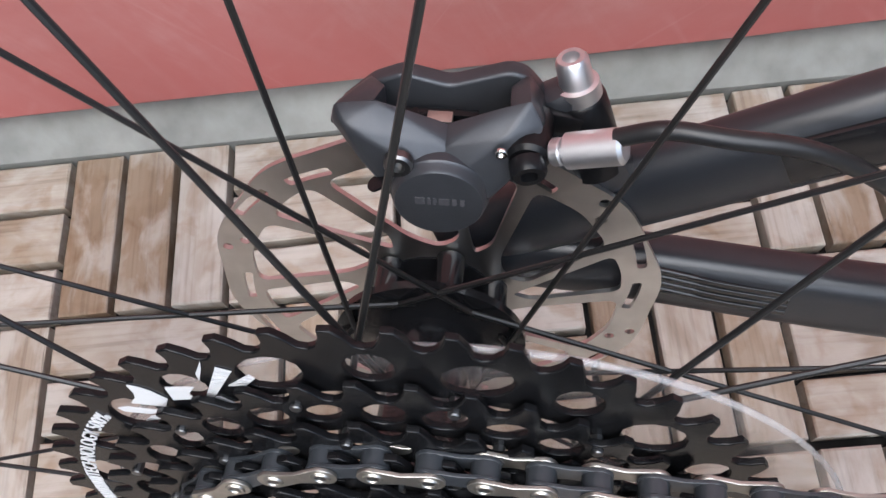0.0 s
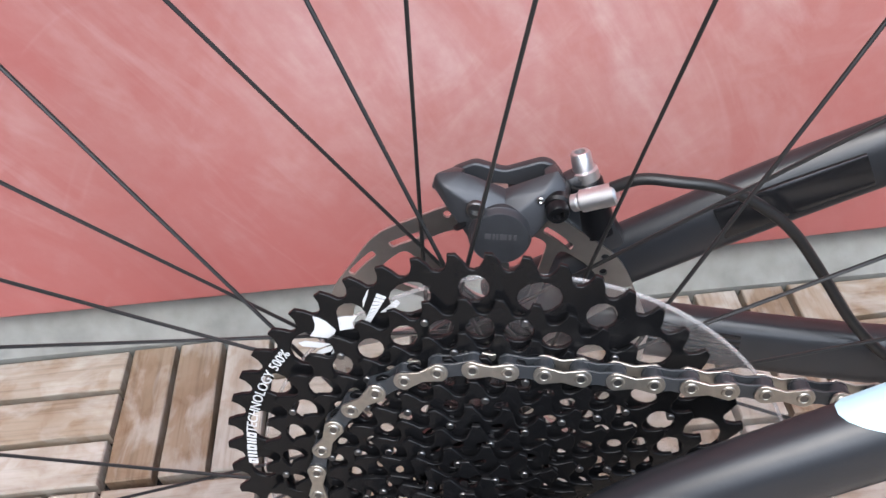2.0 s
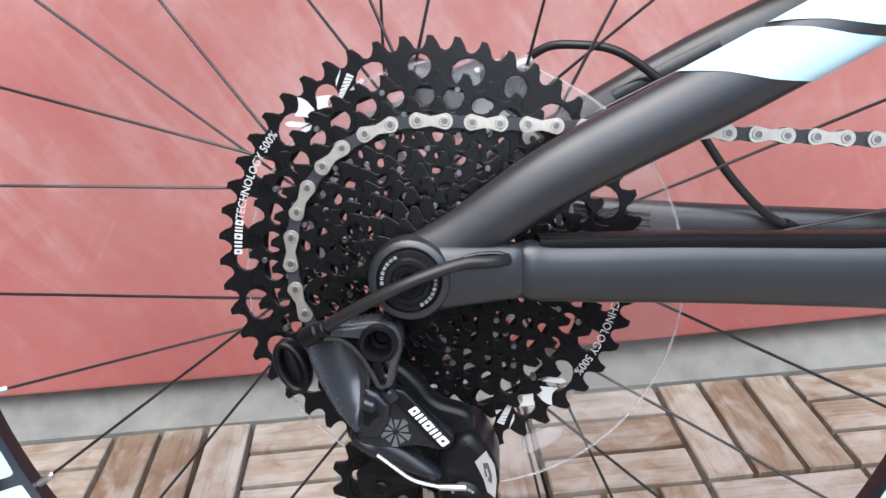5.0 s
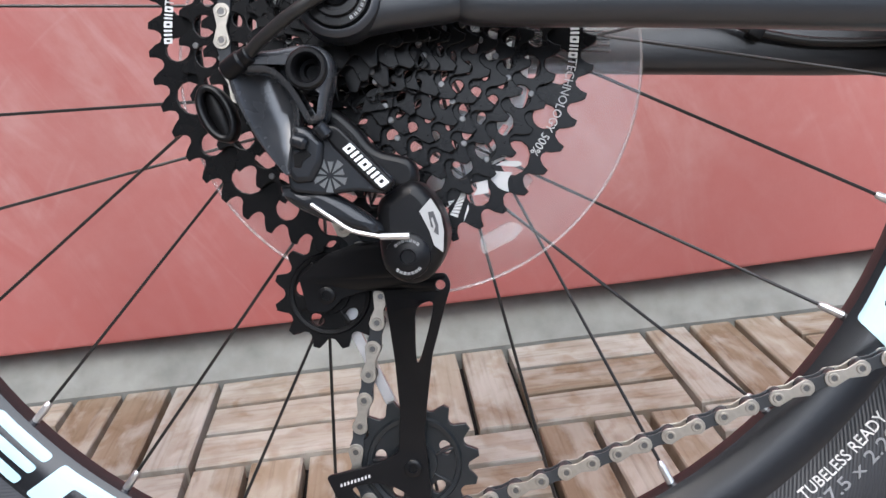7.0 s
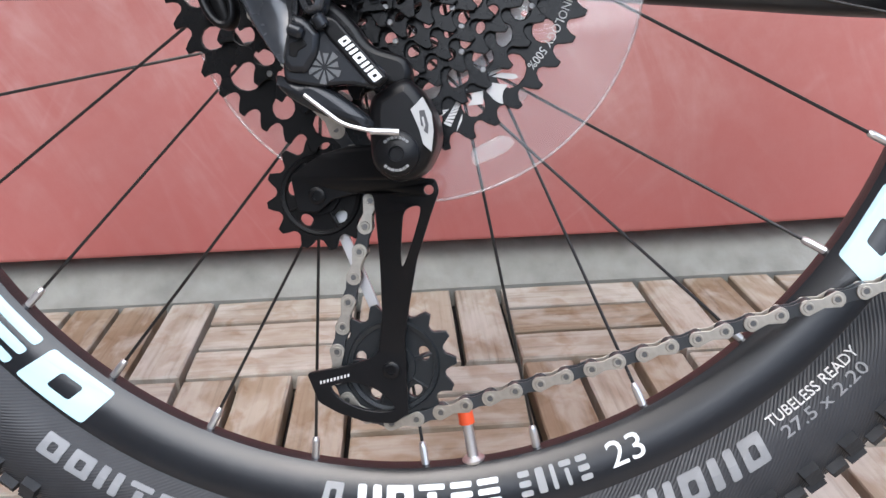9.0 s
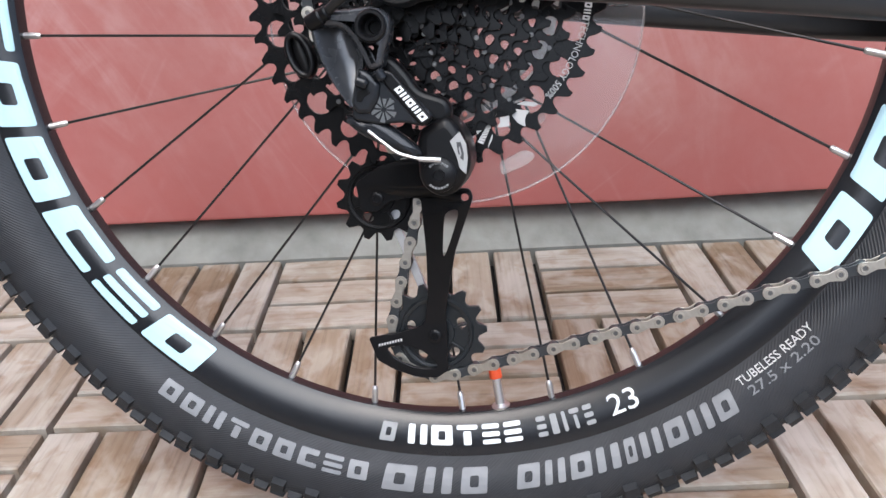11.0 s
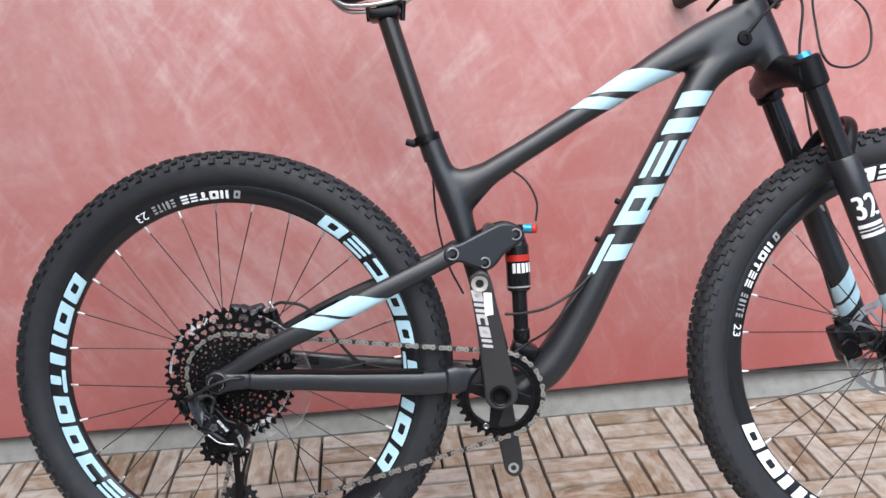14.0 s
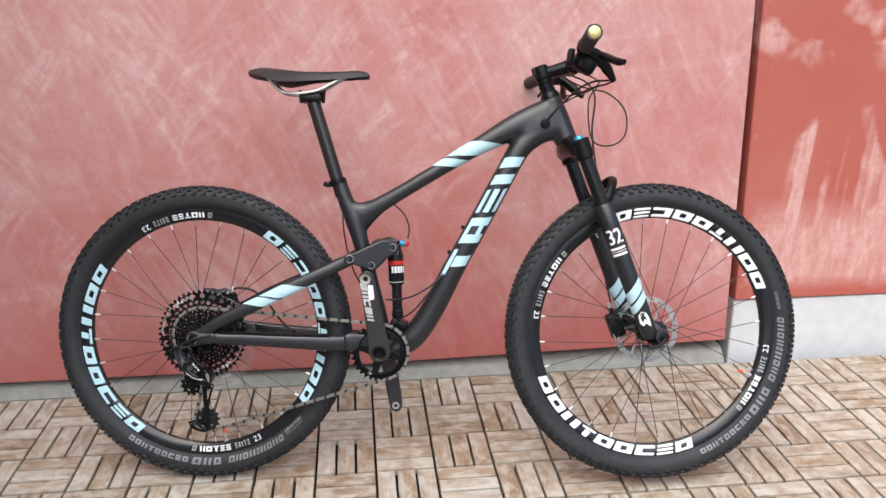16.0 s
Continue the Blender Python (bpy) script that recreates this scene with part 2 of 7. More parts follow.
CRANK_GREY = material("dark grey alloy arm", (0.032, 0.032, 0.034), 0.42, vary=0.1, scale=120, bump=0.05, bump_scale=1000)
RUBBER = material("black tyre rubber", (0.0195, 0.0205, 0.0230), 0.62, vary=0.25, scale=70, bump=0.35, bump_scale=500, spec=0.25)


def ribbed(m):
    """Fine slanting thread lines moulded into the side of the tyre, round the y axis."""
    n, l = m.node_tree.nodes, m.node_tree.links
    co, xyz = n.new("ShaderNodeTexCoord"), n.new("ShaderNodeSeparateXYZ")
    l.new(co.outputs["Object"], xyz.inputs[0])

    def maths(op, a, b):
        q = n.new("ShaderNodeMath")
        q.operation = op
        for k, v in enumerate((a, b)):
            if isinstance(v, float):
                q.inputs[k].default_value = v
            else:
                l.new(v, q.inputs[k])
        return q.outputs[0]

    turn = maths("ARCTAN2", xyz.outputs["Z"], xyz.outputs["X"])
    flat = n.new("ShaderNodeVectorMath")
    flat.operation = "MULTIPLY"
    flat.inputs[1].default_value = (1, 0, 1)
    l.new(co.outputs["Object"], flat.inputs[0])
    size = n.new("ShaderNodeVectorMath")
    size.operation = "LENGTH"
    l.new(flat.outputs[0], size.inputs[0])
    wave = maths("SINE", maths("ADD", maths("MULTIPLY", turn, 720.0), maths("MULTIPLY", size.outputs["Value"], 3600.0)), 0.0)
    bp = n.new("ShaderNodeBump")
    bp.inputs["Strength"].default_value, bp.inputs["Distance"].default_value = 0.35, 0.0003
    l.new(wave, bp.inputs["Height"])
    l.new(bp.outputs["Normal"], n["Principled BSDF"].inputs["Normal"])
    return m


GRIP = material("worn grey-black grip rubber", (0.036, 0.035, 0.035), 0.6, vary=0.2, scale=90, bump=0.3, bump_scale=600)
POST = material("dark anodised post", (0.030, 0.028, 0.027), 0.24, metal=0.3, vary=0.1, scale=90)
SIDEWALL = ribbed(material("ribbed tyre side", (0.0225, 0.0240, 0.0278), 0.52, vary=0.2, scale=70, spec=0.35))
PIN = material("steel pin", (0.17, 0.17, 0.17), 0.38, metal=1.0, vary=0.1, scale=200)
RIM = material("satin black rim", (0.0095, 0.0105, 0.0130), 0.25, vary=0.15, scale=60, bump=0.05, bump_scale=800, spec=0.52)
SPOKE = material("black spoke", (0.012, 0.012, 0.012), 0.3, vary=0.1, scale=60)
CHROME = material("polished steel", (0.72, 0.71, 0.69), 0.2, metal=1.0, vary=0.06, scale=200)
ALLOY = material("silver alloy", (0.66, 0.66, 0.67), 0.42, metal=1.0, vary=0.06, scale=200, bump=0.05, bump_scale=1500)
ROTOR = material("brushed rotor steel", (0.60, 0.59, 0.575), 0.32, metal=1.0, vary=0.12, scale=90, bump=0.08, bump_scale=1800)
NICKEL = material("nickel chain plate", (0.45, 0.425, 0.38), 0.42, metal=1.0, vary=0.12, scale=260, bump=0.06, bump_scale=2000)
DARK_STEEL = material("black coated steel", (0.0055, 0.0055, 0.0060), 0.22, metal=0.0, vary=0.2, scale=160, bump=0.05, bump_scale=1500, spec=0.20)
PLASTIC = material("black plastic", (0.0050, 0.0050, 0.0054), 0.40, vary=0.15, scale=120, bump=0.08, bump_scale=900, spec=0.13)
HOSE = material("black cable housing", (0.012, 0.012, 0.0125), 0.38, vary=0.1, scale=120)
BLUE = material("pale ice blue decal", (0.45, 0.67, 0.76), 0.45, vary=0.04, scale=60)
WHITE = material("white decal", (0.80, 0.82, 0.84), 0.45, vary=0.04, scale=60)
GREY_INK = material("grey decal", (0.28, 0.285, 0.29), 0.5, vary=0.08, scale=60)
INNER_STEEL = material("dark blue-grey inner link", (0.030, 0.033, 0.037), 0.30, vary=0.15, scale=200, spec=0.4)
TYRE_INK = material("dull grey moulded print", (0.185, 0.19, 0.20), 0.5, vary=0.15, scale=90)
PALE_INK = material("pale grey print", (0.52, 0.52, 0.52), 0.5, vary=0.08, scale=120)
SILVER_INK = material("silver grey decal", (0.36, 0.36, 0.355), 0.35, vary=0.06, scale=90, metal=0.3)
DARK_INK = material("dark grey decal", (0.06, 0.06, 0.065), 0.4, vary=0.08, scale=60)
ORANGE = material("orange red plastic cap", (0.80, 0.10, 0.03), 0.4, vary=0.08, scale=60)
RED_PART = material("red anodised part", (0.55, 0.03, 0.02), 0.35, vary=0.08, scale=60)
CYAN = material("blue anodised knob", (0.05, 0.35, 0.60), 0.3, metal=0.5, vary=0.08, scale=60)
GOLD = material("brass coloured plug", (0.62, 0.48, 0.22), 0.35, metal=0.6, vary=0.08, scale=60)
SADDLE_MAT = material("black saddle cover", (0.016, 0.016, 0.017), 0.5, vary=0.15, scale=80, bump=0.2, bump_scale=700)
CLEAR = clear_plastic("clear plastic disc")
CLEAR_EDGE = clear_plastic("scuffed edge of clear plastic", 0.24)
JOCKEY = material("dark blue-grey pulley", (0.013, 0.015, 0.017), 0.30, vary=0.15, scale=140)

# ------------------------------------------------------------------ geometry helpers


def mesh_of(bm, name):
    me = bpy.data.meshes.new(name)
    bm.normal_update()
    bm.to_mesh(me)
    bm.free()
    return me


def link_mesh(name, me, mat, parent=None, label="", smooth=True):
    ob = new(name, me)
    if not me.materials:
        me.materials.append(mat)
    if smooth:
        for p in me.polygons:
            p.use_smooth = True
        me.set_sharp_from_angle(angle=radians(38))
    if parent is not None:
        ob.parent = parent
    if label:
        tagged(ob, label)
    return ob


def part(name, bm, mat, parent, label="", smooth=True):
    return link_mesh(name, mesh_of(bm, name), mat, parent, label, smooth)


def V(*a):
    return Vector(a)


def spline(points, steps=8):
    """A smooth run of points through the given ones."""
    p = [Vector(q) for q in points]
    p = [2 * p[0] - p[1]] + p + [2 * p[-1] - p[-2]]
    out = []
    for i in range(1, len(p) - 2):
        a, b, c, d = p[i - 1 : i + 3]
        for k in range(steps):
            t = k / steps
            out.append(0.5 * ((2 * b) + (c - a) * t + (2 * a - 5 * b + 4 * c - d) * t * t + (3 * b - a - 3 * c + d) * t**3))
    out.append(p[-2])
    return out


def blend(values, n):
    """The list of values spread smoothly over n places."""
    xs = np.linspace(0, len(values) - 1, n)
    return np.interp(xs, range(len(values)), values)


def tube(bm, path, side, up=None, n=16, squareness=2.0, caps=True, ref=(0, 1, 0)):
    """A swept tube; side is its half width along ref, up its half height across it, each a number or one value per point."""
    path = [Vector(p) for p in path]
    m = len(path)
    side = [side] * m if isinstance(side, (int, float)) else list(blend(side, m))
    up = side if up is None else ([up] * m if isinstance(up, (int, float)) else list(blend(up, m)))
    rings, last = [], None
    for i, p in enumerate(path):
        d = (path[min(i + 1, m - 1)] - path[max(i - 1, 0)]).normalized()
        base = Vector(ref) if last is None else last
        s = base - d * base.dot(d)
        if s.length < 1e-5:
            s = d.orthogonal()
        s.normalize()
        last = s
        u = d.cross(s)
        ring = []
        for k in range(n):
            a = 2 * math.pi * k / n
            c, e = math.cos(a), math.sin(a)
            c, e = math.copysign(abs(c) ** (2 / squareness), c), math.copysign(abs(e) ** (2 / squareness), e)
            ring.append(bm.verts.new(p + s * (c * side[i]) + u * (e * up[i])))
        rings.append(ring)
    for a, b in zip(rings, rings[1:]):
        for k in range(n):
            bm.faces.new((a[k], a[(k + 1) % n], b[(k + 1) % n], b[k]))
    if caps:
        bm.faces.new(rings[0][::-1])
        bm.faces.new(rings[-1])
    return bm


def lathe(bm, centre, profile, n=24, axis=(0, 1, 0), closed=False):
    """Turns (along, radius) pairs round an axis through centre."""
    ax = Vector(axis).normalized()
    s = ax.orthogonal().normalized()
    u = ax.cross(s)
    c = Vector(centre)
    rings = []
    for a, r in profile:
        if r < 1e-6:
            rings.append([bm.verts.new(c + ax * a)])
        else:
            rings.append([bm.verts.new(c + ax * a + (s * math.cos(2 * math.pi * k / n) + u * math.sin(2 * math.pi * k / n)) * r) for k in range(n)])
    pairs = list(zip(rings, rings[1:])) + ([(rings[-1], rings[0])] if closed else [])
    for a, b in pairs:
        for k in range(n):
            j = (k + 1) % n
            if len(a) == 1 and len(b) == 1:
                continue
            if len(a) == 1:
                bm.faces.new((a[0], b[j], b[k]))
            elif len(b) == 1:
                bm.faces.new((a[k], a[j], b[0]))
            else:
                bm.faces.new((a[k], a[j], b[j], b[k]))
    bmesh.ops.recalc_face_normals(bm, faces=bm.faces)
    return bm


def rod(bm, a, b, r, n=12, chamfer=0.0):
    a, b = Vector(a), Vector(b)
    h = (b - a).length
    c = min(chamfer, r * 0.5, h * 0.4)
    return lathe(bm, a, [(0, 0), (0, r - c), (c, r), (h - c, r), (h, r - c), (h, 0)], n, (b - a) / h)


def box(bm, m, sx, sy, sz, bevel=0.0):
    """A box of the given half sizes under the matrix m, with bevelled edges."""
    r = bmesh.ops.create_cube(bm, size=2.0, matrix=m @ Matrix.Diagonal((sx, sy, sz, 1)))
    if bevel:
        edges = list({e for v in r["verts"] for e in v.link_edges})
        bmesh.ops.bevel(bm, geom=edges, offset=bevel, segments=2, affect="EDGES", profile=0.5)
    return bm


def bolt(bm, at, r, h, axis=(0, -1, 0), socket=0.5):
    """A round bolt head with a socket in it."""
    return lathe(bm, at, [(0, 0), (0, r), (h * 0.75, r), (h, r * 0.85), (h, r * socket), (h * 0.3, r * socket), (h * 0.3, 0)], 18, axis)


def sheet(outlines, half, bevel=0.0, res=2):
    """A mesh filled between closed outlines in the x-z plane (inner ones are holes), half thick to each side, at y = 0."""
    cu = bpy.data.curves.new("outline", "CURVE")
    cu.dimensions, cu.fill_mode = "2D", "BOTH"
    cu.extrude, cu.bevel_depth, cu.bevel_resolution = max(half - bevel, 0), bevel, res
    cu.offset = -bevel
    for line in outlines:
        s = cu.splines.new("POLY")
        s.points.add(len(line) - 1)
        for q, (x, z) in zip(s.points, line):
            q.co = (x, z, 0, 1)
        s.use_cyclic_u = True
    ob = bpy.data.objects.new("outline", cu)
    scene.collection.objects.link(ob)
    dg = bpy.context.evaluated_depsgraph_get()
    me = bpy.data.meshes.new_from_object(ob.evaluated_get(dg))
    bpy.data.objects.remove(ob)
    bpy.data.curves.remove(cu)
    me.transform(Matrix.Rotation(radians(90), 4, "X"))
    return me


def plate(name, outlines, y, half, mat, parent, label="", bevel=0.0, matrix=None):
    """A flat part cut to outlines in the plane y, in the bicycle's own axes."""
    me = sheet(outlines, half, bevel, 4 if bevel > 0.004 else 2)
    me.name = name
    me.transform(Matrix.Translation((0, y, 0)))
    if matrix is not None:
        me.transform(matrix)
    return link_mesh(name, me, mat, parent, label)


def ring_points(cx, cz, r, n=32, start=0.0):
    return [(cx + r * math.cos(start + 2 * math.pi * k / n), cz + r * math.sin(start + 2 * math.pi * k / n)) for k in range(n)]


def rounded(points, r=0.002, n=4):
    """A closed outline with its corners rounded off."""
    out = []
    m = len(points)
    for i in range(m):
        a, b, c = (Vector(points[(i + k - 1) % m]) for k in range(3))
        u, v = a - b, c - b
        k = min(r, u.length * 0.45, v.length * 0.45)
        p, q = b + u.normalized() * k, b + v.normalized() * k
        for j in range(n + 1):
            t = j / n
            out.append(tuple((1 - t) ** 2 * p + 2 * t * (1 - t) * b + t * t * q))
    return out


def smooth_loop(points, steps=5):
    """A closed smooth outline through the given points."""
    m = len(points)
    out = []
    for i in range(m):
        a, b, c, d = (Vector(points[(i + k - 1) % m]) for k in range(4))
        for k in range(steps):
            t = k / steps
            out.append(tuple(0.5 * ((2 * b) + (c - a) * t + (2 * a - 5 * b + 4 * c - d) * t * t + (3 * b - a - 3 * c + d) * t**3)))
    return out


def merge(meshes):
    """One mesh out of several."""
    bm = bmesh.new()
    for me in meshes:
        bm.from_mesh(me)
        bpy.data.meshes.remove(me)
    return bm


def lettering(text, size, half=0.0002, shear=0.0):
    """The words as a mesh in the x-z plane, centred, size metres high capitals."""
    cu = bpy.data.curves.new("words", "FONT")
    cu.body, cu.size, cu.extrude, cu.align_x, cu.align_y = text, size / 0.69, half, "CENTER", "CENTER"
    cu.shear = shear
    cu.resolution_u = 3
    ob = bpy.data.objects.new("words", cu)
    scene.collection.objects.link(ob)
    me = bpy.data.meshes.new_from_object(ob.evaluated_get(bpy.context.evaluated_depsgraph_get()))
    bpy.data.objects.remove(ob)
    bpy.data.curves.remove(cu)
    me.transform(Matrix.Rotation(radians(90), 4, "X"))
    return me


def bend(me, r0, angle, y_of, centre=(0, 0), inward=False, stretch=1.0):
    """Wraps a flat mesh round the wheel axis: x runs clockwise, z outwards (or the other way round if inward), y_of gives the surface by radius."""
    for v in me.vertices:
        x, y, z = v.co
        if inward:
            a, r = angle + x * stretch / r0, r0 - z
        else:
            a, r = angle - x * stretch / r0, r0 + z
        v.co = (centre[0] + r * math.cos(a), y_of(r) + y, centre[1] + r * math.sin(a))
    return me


SHAPES = {
    "frame": ([(0, 0), (1, 0), (1, 1), (0, 1)], [(0.33, 0.27), (0.33, 0.73), (0.67, 0.73), (0.67, 0.27)]),
    "pair": ([(0, 0), (0.36, 0), (0.36, 1), (0, 1)], [(0.64, 0), (1, 0), (1, 1), (0.64, 1)]),
    "roof": ([(0.32, 0), (0.68, 0), (0.68, 0.70), (0.32, 0.70)], [(0, 0.78), (1, 0.78), (1, 1), (0, 1)]),
    "hook": ([(0, 0), (1, 0), (1, 0.28), (0.36, 0.28), (0.36, 0.72), (1, 0.72), (1, 1), (0, 1)],),
    "rungs": ([(0, 0), (1, 0), (1, 0.23), (0, 0.23)], [(0, 0.385), (1, 0.385), (1, 0.615), (0, 0.615)], [(0, 0.77), (1, 0.77), (1, 1), (0, 1)]),
    "bar": ([(0.1, 0), (0.9, 0), (0.9, 1), (0.1, 1)],),
}


def blocks(widths, height, gap, slant=0.0, kinds=("frame", "pair")):
    """A row of plain slanted shapes the size of letters, centred, as outlines: frames, pairs of bars, rungs."""
    total = sum(widths) + gap * (len(widths) - 1)
    x, out = -total / 2, []
    for i, w in enumerate(widths):
        for line in SHAPES[kinds[i % len(kinds)]]:
            out.append(rounded([(x + w * u + slant * (v - 0.5) * height, (v - 0.5) * height) for u, v in line], height * 0.09, 2))
        x += w + gap
    return out


def fine(outline, step):
    """The outline with extra points so that it can be bent."""
    out = []
    for a, b in zip(outline, outline[1:] + outline[:1]):
        k = max(1, int(math.hypot(b[0] - a[0], b[1] - a[1]) / step))
        out += [(a[0] + (b[0] - a[0]) * j / k, a[1] + (b[1] - a[1]) * j / k) for j in range(k)]
    return out

# ------------------------------------------------------------------ structure
PHI = radians(7.51)          # turn of the deck's tiles
TILE, ROW = 0.1449, 0.1466      # across and down the deck
ORIGIN = (0.3399, 0.3744)
WALL_PHI = radians(7.51)
WALL_S = V(math.cos(WALL_PHI), math.sin(WALL_PHI), 0)
WALL_N = V(-math.sin(WALL_PHI), math.cos(WALL_PHI), 0)
WALL_M = Matrix((WALL_S, WALL_N, V(0, 0, 1))).transposed().to_4x4()   # along the wall, into it, up


def wall_block(name, s0, s1, d0, d1, z0, z1, mat, label, bevel=0.004, kind="structure", category="wall"):
    bm = bmesh.new()
    box(bm, pose((s0 + s1) / 2, (d0 + d1) / 2, (z0 + z1) / 2), (s1 - s0) / 2, (d1 - d0) / 2, (z1 - z0) / 2, bevel)
    ob = part(name, bm, mat, None, smooth=False)
    ob.matrix_world = WALL_M
    return tagged(ob, label, category, kind=kind)


bm = bmesh.new()
ground_n = 24
for i in range(ground_n + 1):
    for j in range(ground_n + 1):
        x, y = ((i / ground_n * 2 - 1) ** 3) * 400, ((j / ground_n * 2 - 1) ** 3) * 400
        bm.verts.new((x, y, -0.03))
bm.verts.ensure_lookup_table()
for i in range(ground_n):
    for j in range(ground_n):
        a = i * (ground_n + 1) + j
        bm.faces.new([bm.verts[q] for q in (a, a + ground_n + 1, a + ground_n + 2, a + 1)])
tagged(part("ground", bm, GROUND, None, smooth=False), "screed under the wooden deck, darkened for shade in the gaps", "ground", kind="structure")

PANEL_END = 1.473


def wall_panel(name, outline, d0, d1, mat, label):
    """A wall panel cut to an outline of (along, up) pairs, from the depth d0 to d1, with eased edges."""
    bm = bmesh.new()
    front = [bm.verts.new((q, d0, z)) for q, z in outline]
    back = [bm.verts.new((q, d1, z)) for q, z in outline]
    bm.faces.new(front), bm.faces.new(back[::-1])
    for k in range(len(outline)):
        n = (k + 1) % len(outline)
        bm.faces.new((front[n], front[k], back[k], back[n]))
    bmesh.ops.recalc_face_normals(bm, faces=bm.faces)
    bmesh.ops.bevel(bm, geom=list(bm.edges), offset=0.004, segments=2, affect="EDGES", profile=0.5)
    ob = part(name, bm, mat, None, smooth=False)
    ob.matrix_world = WALL_M
    return tagged(ob, label, "wall", kind="structure")


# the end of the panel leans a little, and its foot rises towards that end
wall_panel("wall_north", [(-3.2, 0.047), (0.25, 0.047), (PANEL_END, 0.070), (PANEL_END - 0.091, 2.7), (-3.2, 2.7)], 0.350, 0.418, RED, "sun-bleached red painted wooden wall panel with pale smears, darker towards its foot")
wall_panel("wall_east", [(PANEL_END + 0.026, 0.193), (4.2, 0.193), (4.2, 2.7), (PANEL_END - 0.061, 2.7)], 0.368, 0.452, RED_FAR, "patchy faded red plastered wall beside the panel")
# backing block whose near-black colour stands in for shade between the panels
wall_block("wall_core", -3.2, 4.2, 0.458, 0.60, -0.03, 2.7, GROUND, "block behind the red panels, near black for the shade in their gap", 0.0)
wall_block("plinth", PANEL_END + 0.027, 4.2, 0.374, 0.452, -0.03, 0.189, PLINTH, "pale grey painted plinth under the red wall", 0.005, category="plinth")
# added out of view: blocks sky from the left to darken that side
wall_block("west_blocker", -1.25, -1.15, -4.2, 0.338, -0.03, 2.7, CONCRETE, "plain grey unseen side block, added to shade the left", 0.004)
# added behind the camera: gives faces towards it something dark to reflect
wall_block("south_blocker", -1.25, 4.2, -4.3, -4.2, -0.03, 0.95, DUSK, "plain low brown unseen block, added for darker reflections", 0.004)
bm = bmesh.new()
rows = []
for k in range(48):
    s = -3.2 + (PANEL_END + 3.2) * k / 47
    w = 0.002 * noise.noise((s * 3, 0, 0))
    rows.append([bm.verts.new((s, d + w, z)) for d, z in ((0.335, -0.03), (0.335, 0.001), (0.341, 0.006), (0.357, 0.024), (0.375, 0.037), (0.45, 0.039), (0.45, -0.03))])
for a, b in zip(rows, rows[1:]):
    for k in range(6):
        bm.faces.new((a[k], b[k], b[k + 1], a[k + 1]))
bm.faces.new(rows[0]), bm.faces.new(rows[-1][::-1])
bmesh.ops.recalc_face_normals(bm, faces=bm.faces)
kerb = tagged(part("kerb", bm, CONCRETE, None), "weathered grey concrete kerb along the foot of the wall", "kerb", kind="structure")
kerb.matrix_world = WALL_M

# ------------------------------------------------------------------ the bicycle
bicycle = tagged(new("bicycle"), "matt black mountain bike with ice blue decals leaning on the wall", "bicycle")
LEAN = pose(0, 0, 0.337, -15.02, 0, 0)
bicycle.matrix_world = LEAN
RIM_IN = 0.2650
STEER = 6.5
head_top, head_low = V(0.787, 0, 0.590), V(0.840, 0, 0.452)
head_dir = (head_top - head_low).normalized()
FRONT = Matrix.Translation(head_low) @ Matrix.Rotation(radians(STEER), 4, head_dir) @ Matrix.Translation(-head_low)
FRONT_AXLE = (1.046, 0.011)


RIM_SIDE = [(0.2655, 0.0048), (0.2700, 0.0092), (0.2800, 0.0124), (0.2900, 0.0138), (0.2930, 0.0134)]


def rim_y(r):
    """The outer face of the rim, to the near side, by radius."""
    return -float(np.interp(r, [q[0] for q in RIM_SIDE], [q[1] for q in RIM_SIDE]))


def tyre_side(r):
    """The near side of the tyre by radius."""
    u = abs(r - 0.3170) / 0.0250
    return -max(0.0258 * max(0.0, 1 - u ** 2.44) ** (1 / 2.44), 0.0132)


def tyre_point(q):
    """Half width and radius of the tyre at the angle q from its crown."""
    s, c = math.sin(q), math.cos(q)
    return 0.0258 * math.copysign(abs(s) ** 0.82, s), 0.3170 + 0.0250 * math.copysign(abs(c) ** 0.82, c)


def knob(bm, at, out, along, across, a, b, h):
    """A tread block of half sizes a along and b across, h proud."""
    base = [at + along * (i * a * 1.15) + across * (j * b * 1.15) - out * 0.0015 for i, j in ((-1, -1), (1, -1), (1, 1), (-1, 1))]
    top = [at + along * (i * a) + across * (j * b) + out * h for i, j in ((-1, -1), (1, -1), (1, 1), (-1, 1))]
    p, q = [bm.verts.new(v) for v in base], [bm.verts.new(v) for v in top]
    bm.faces.new(q)
    for k in range(4):
        bm.faces.new((p[k], p[(k + 1) % 4], q[(k + 1) % 4], q[k]))


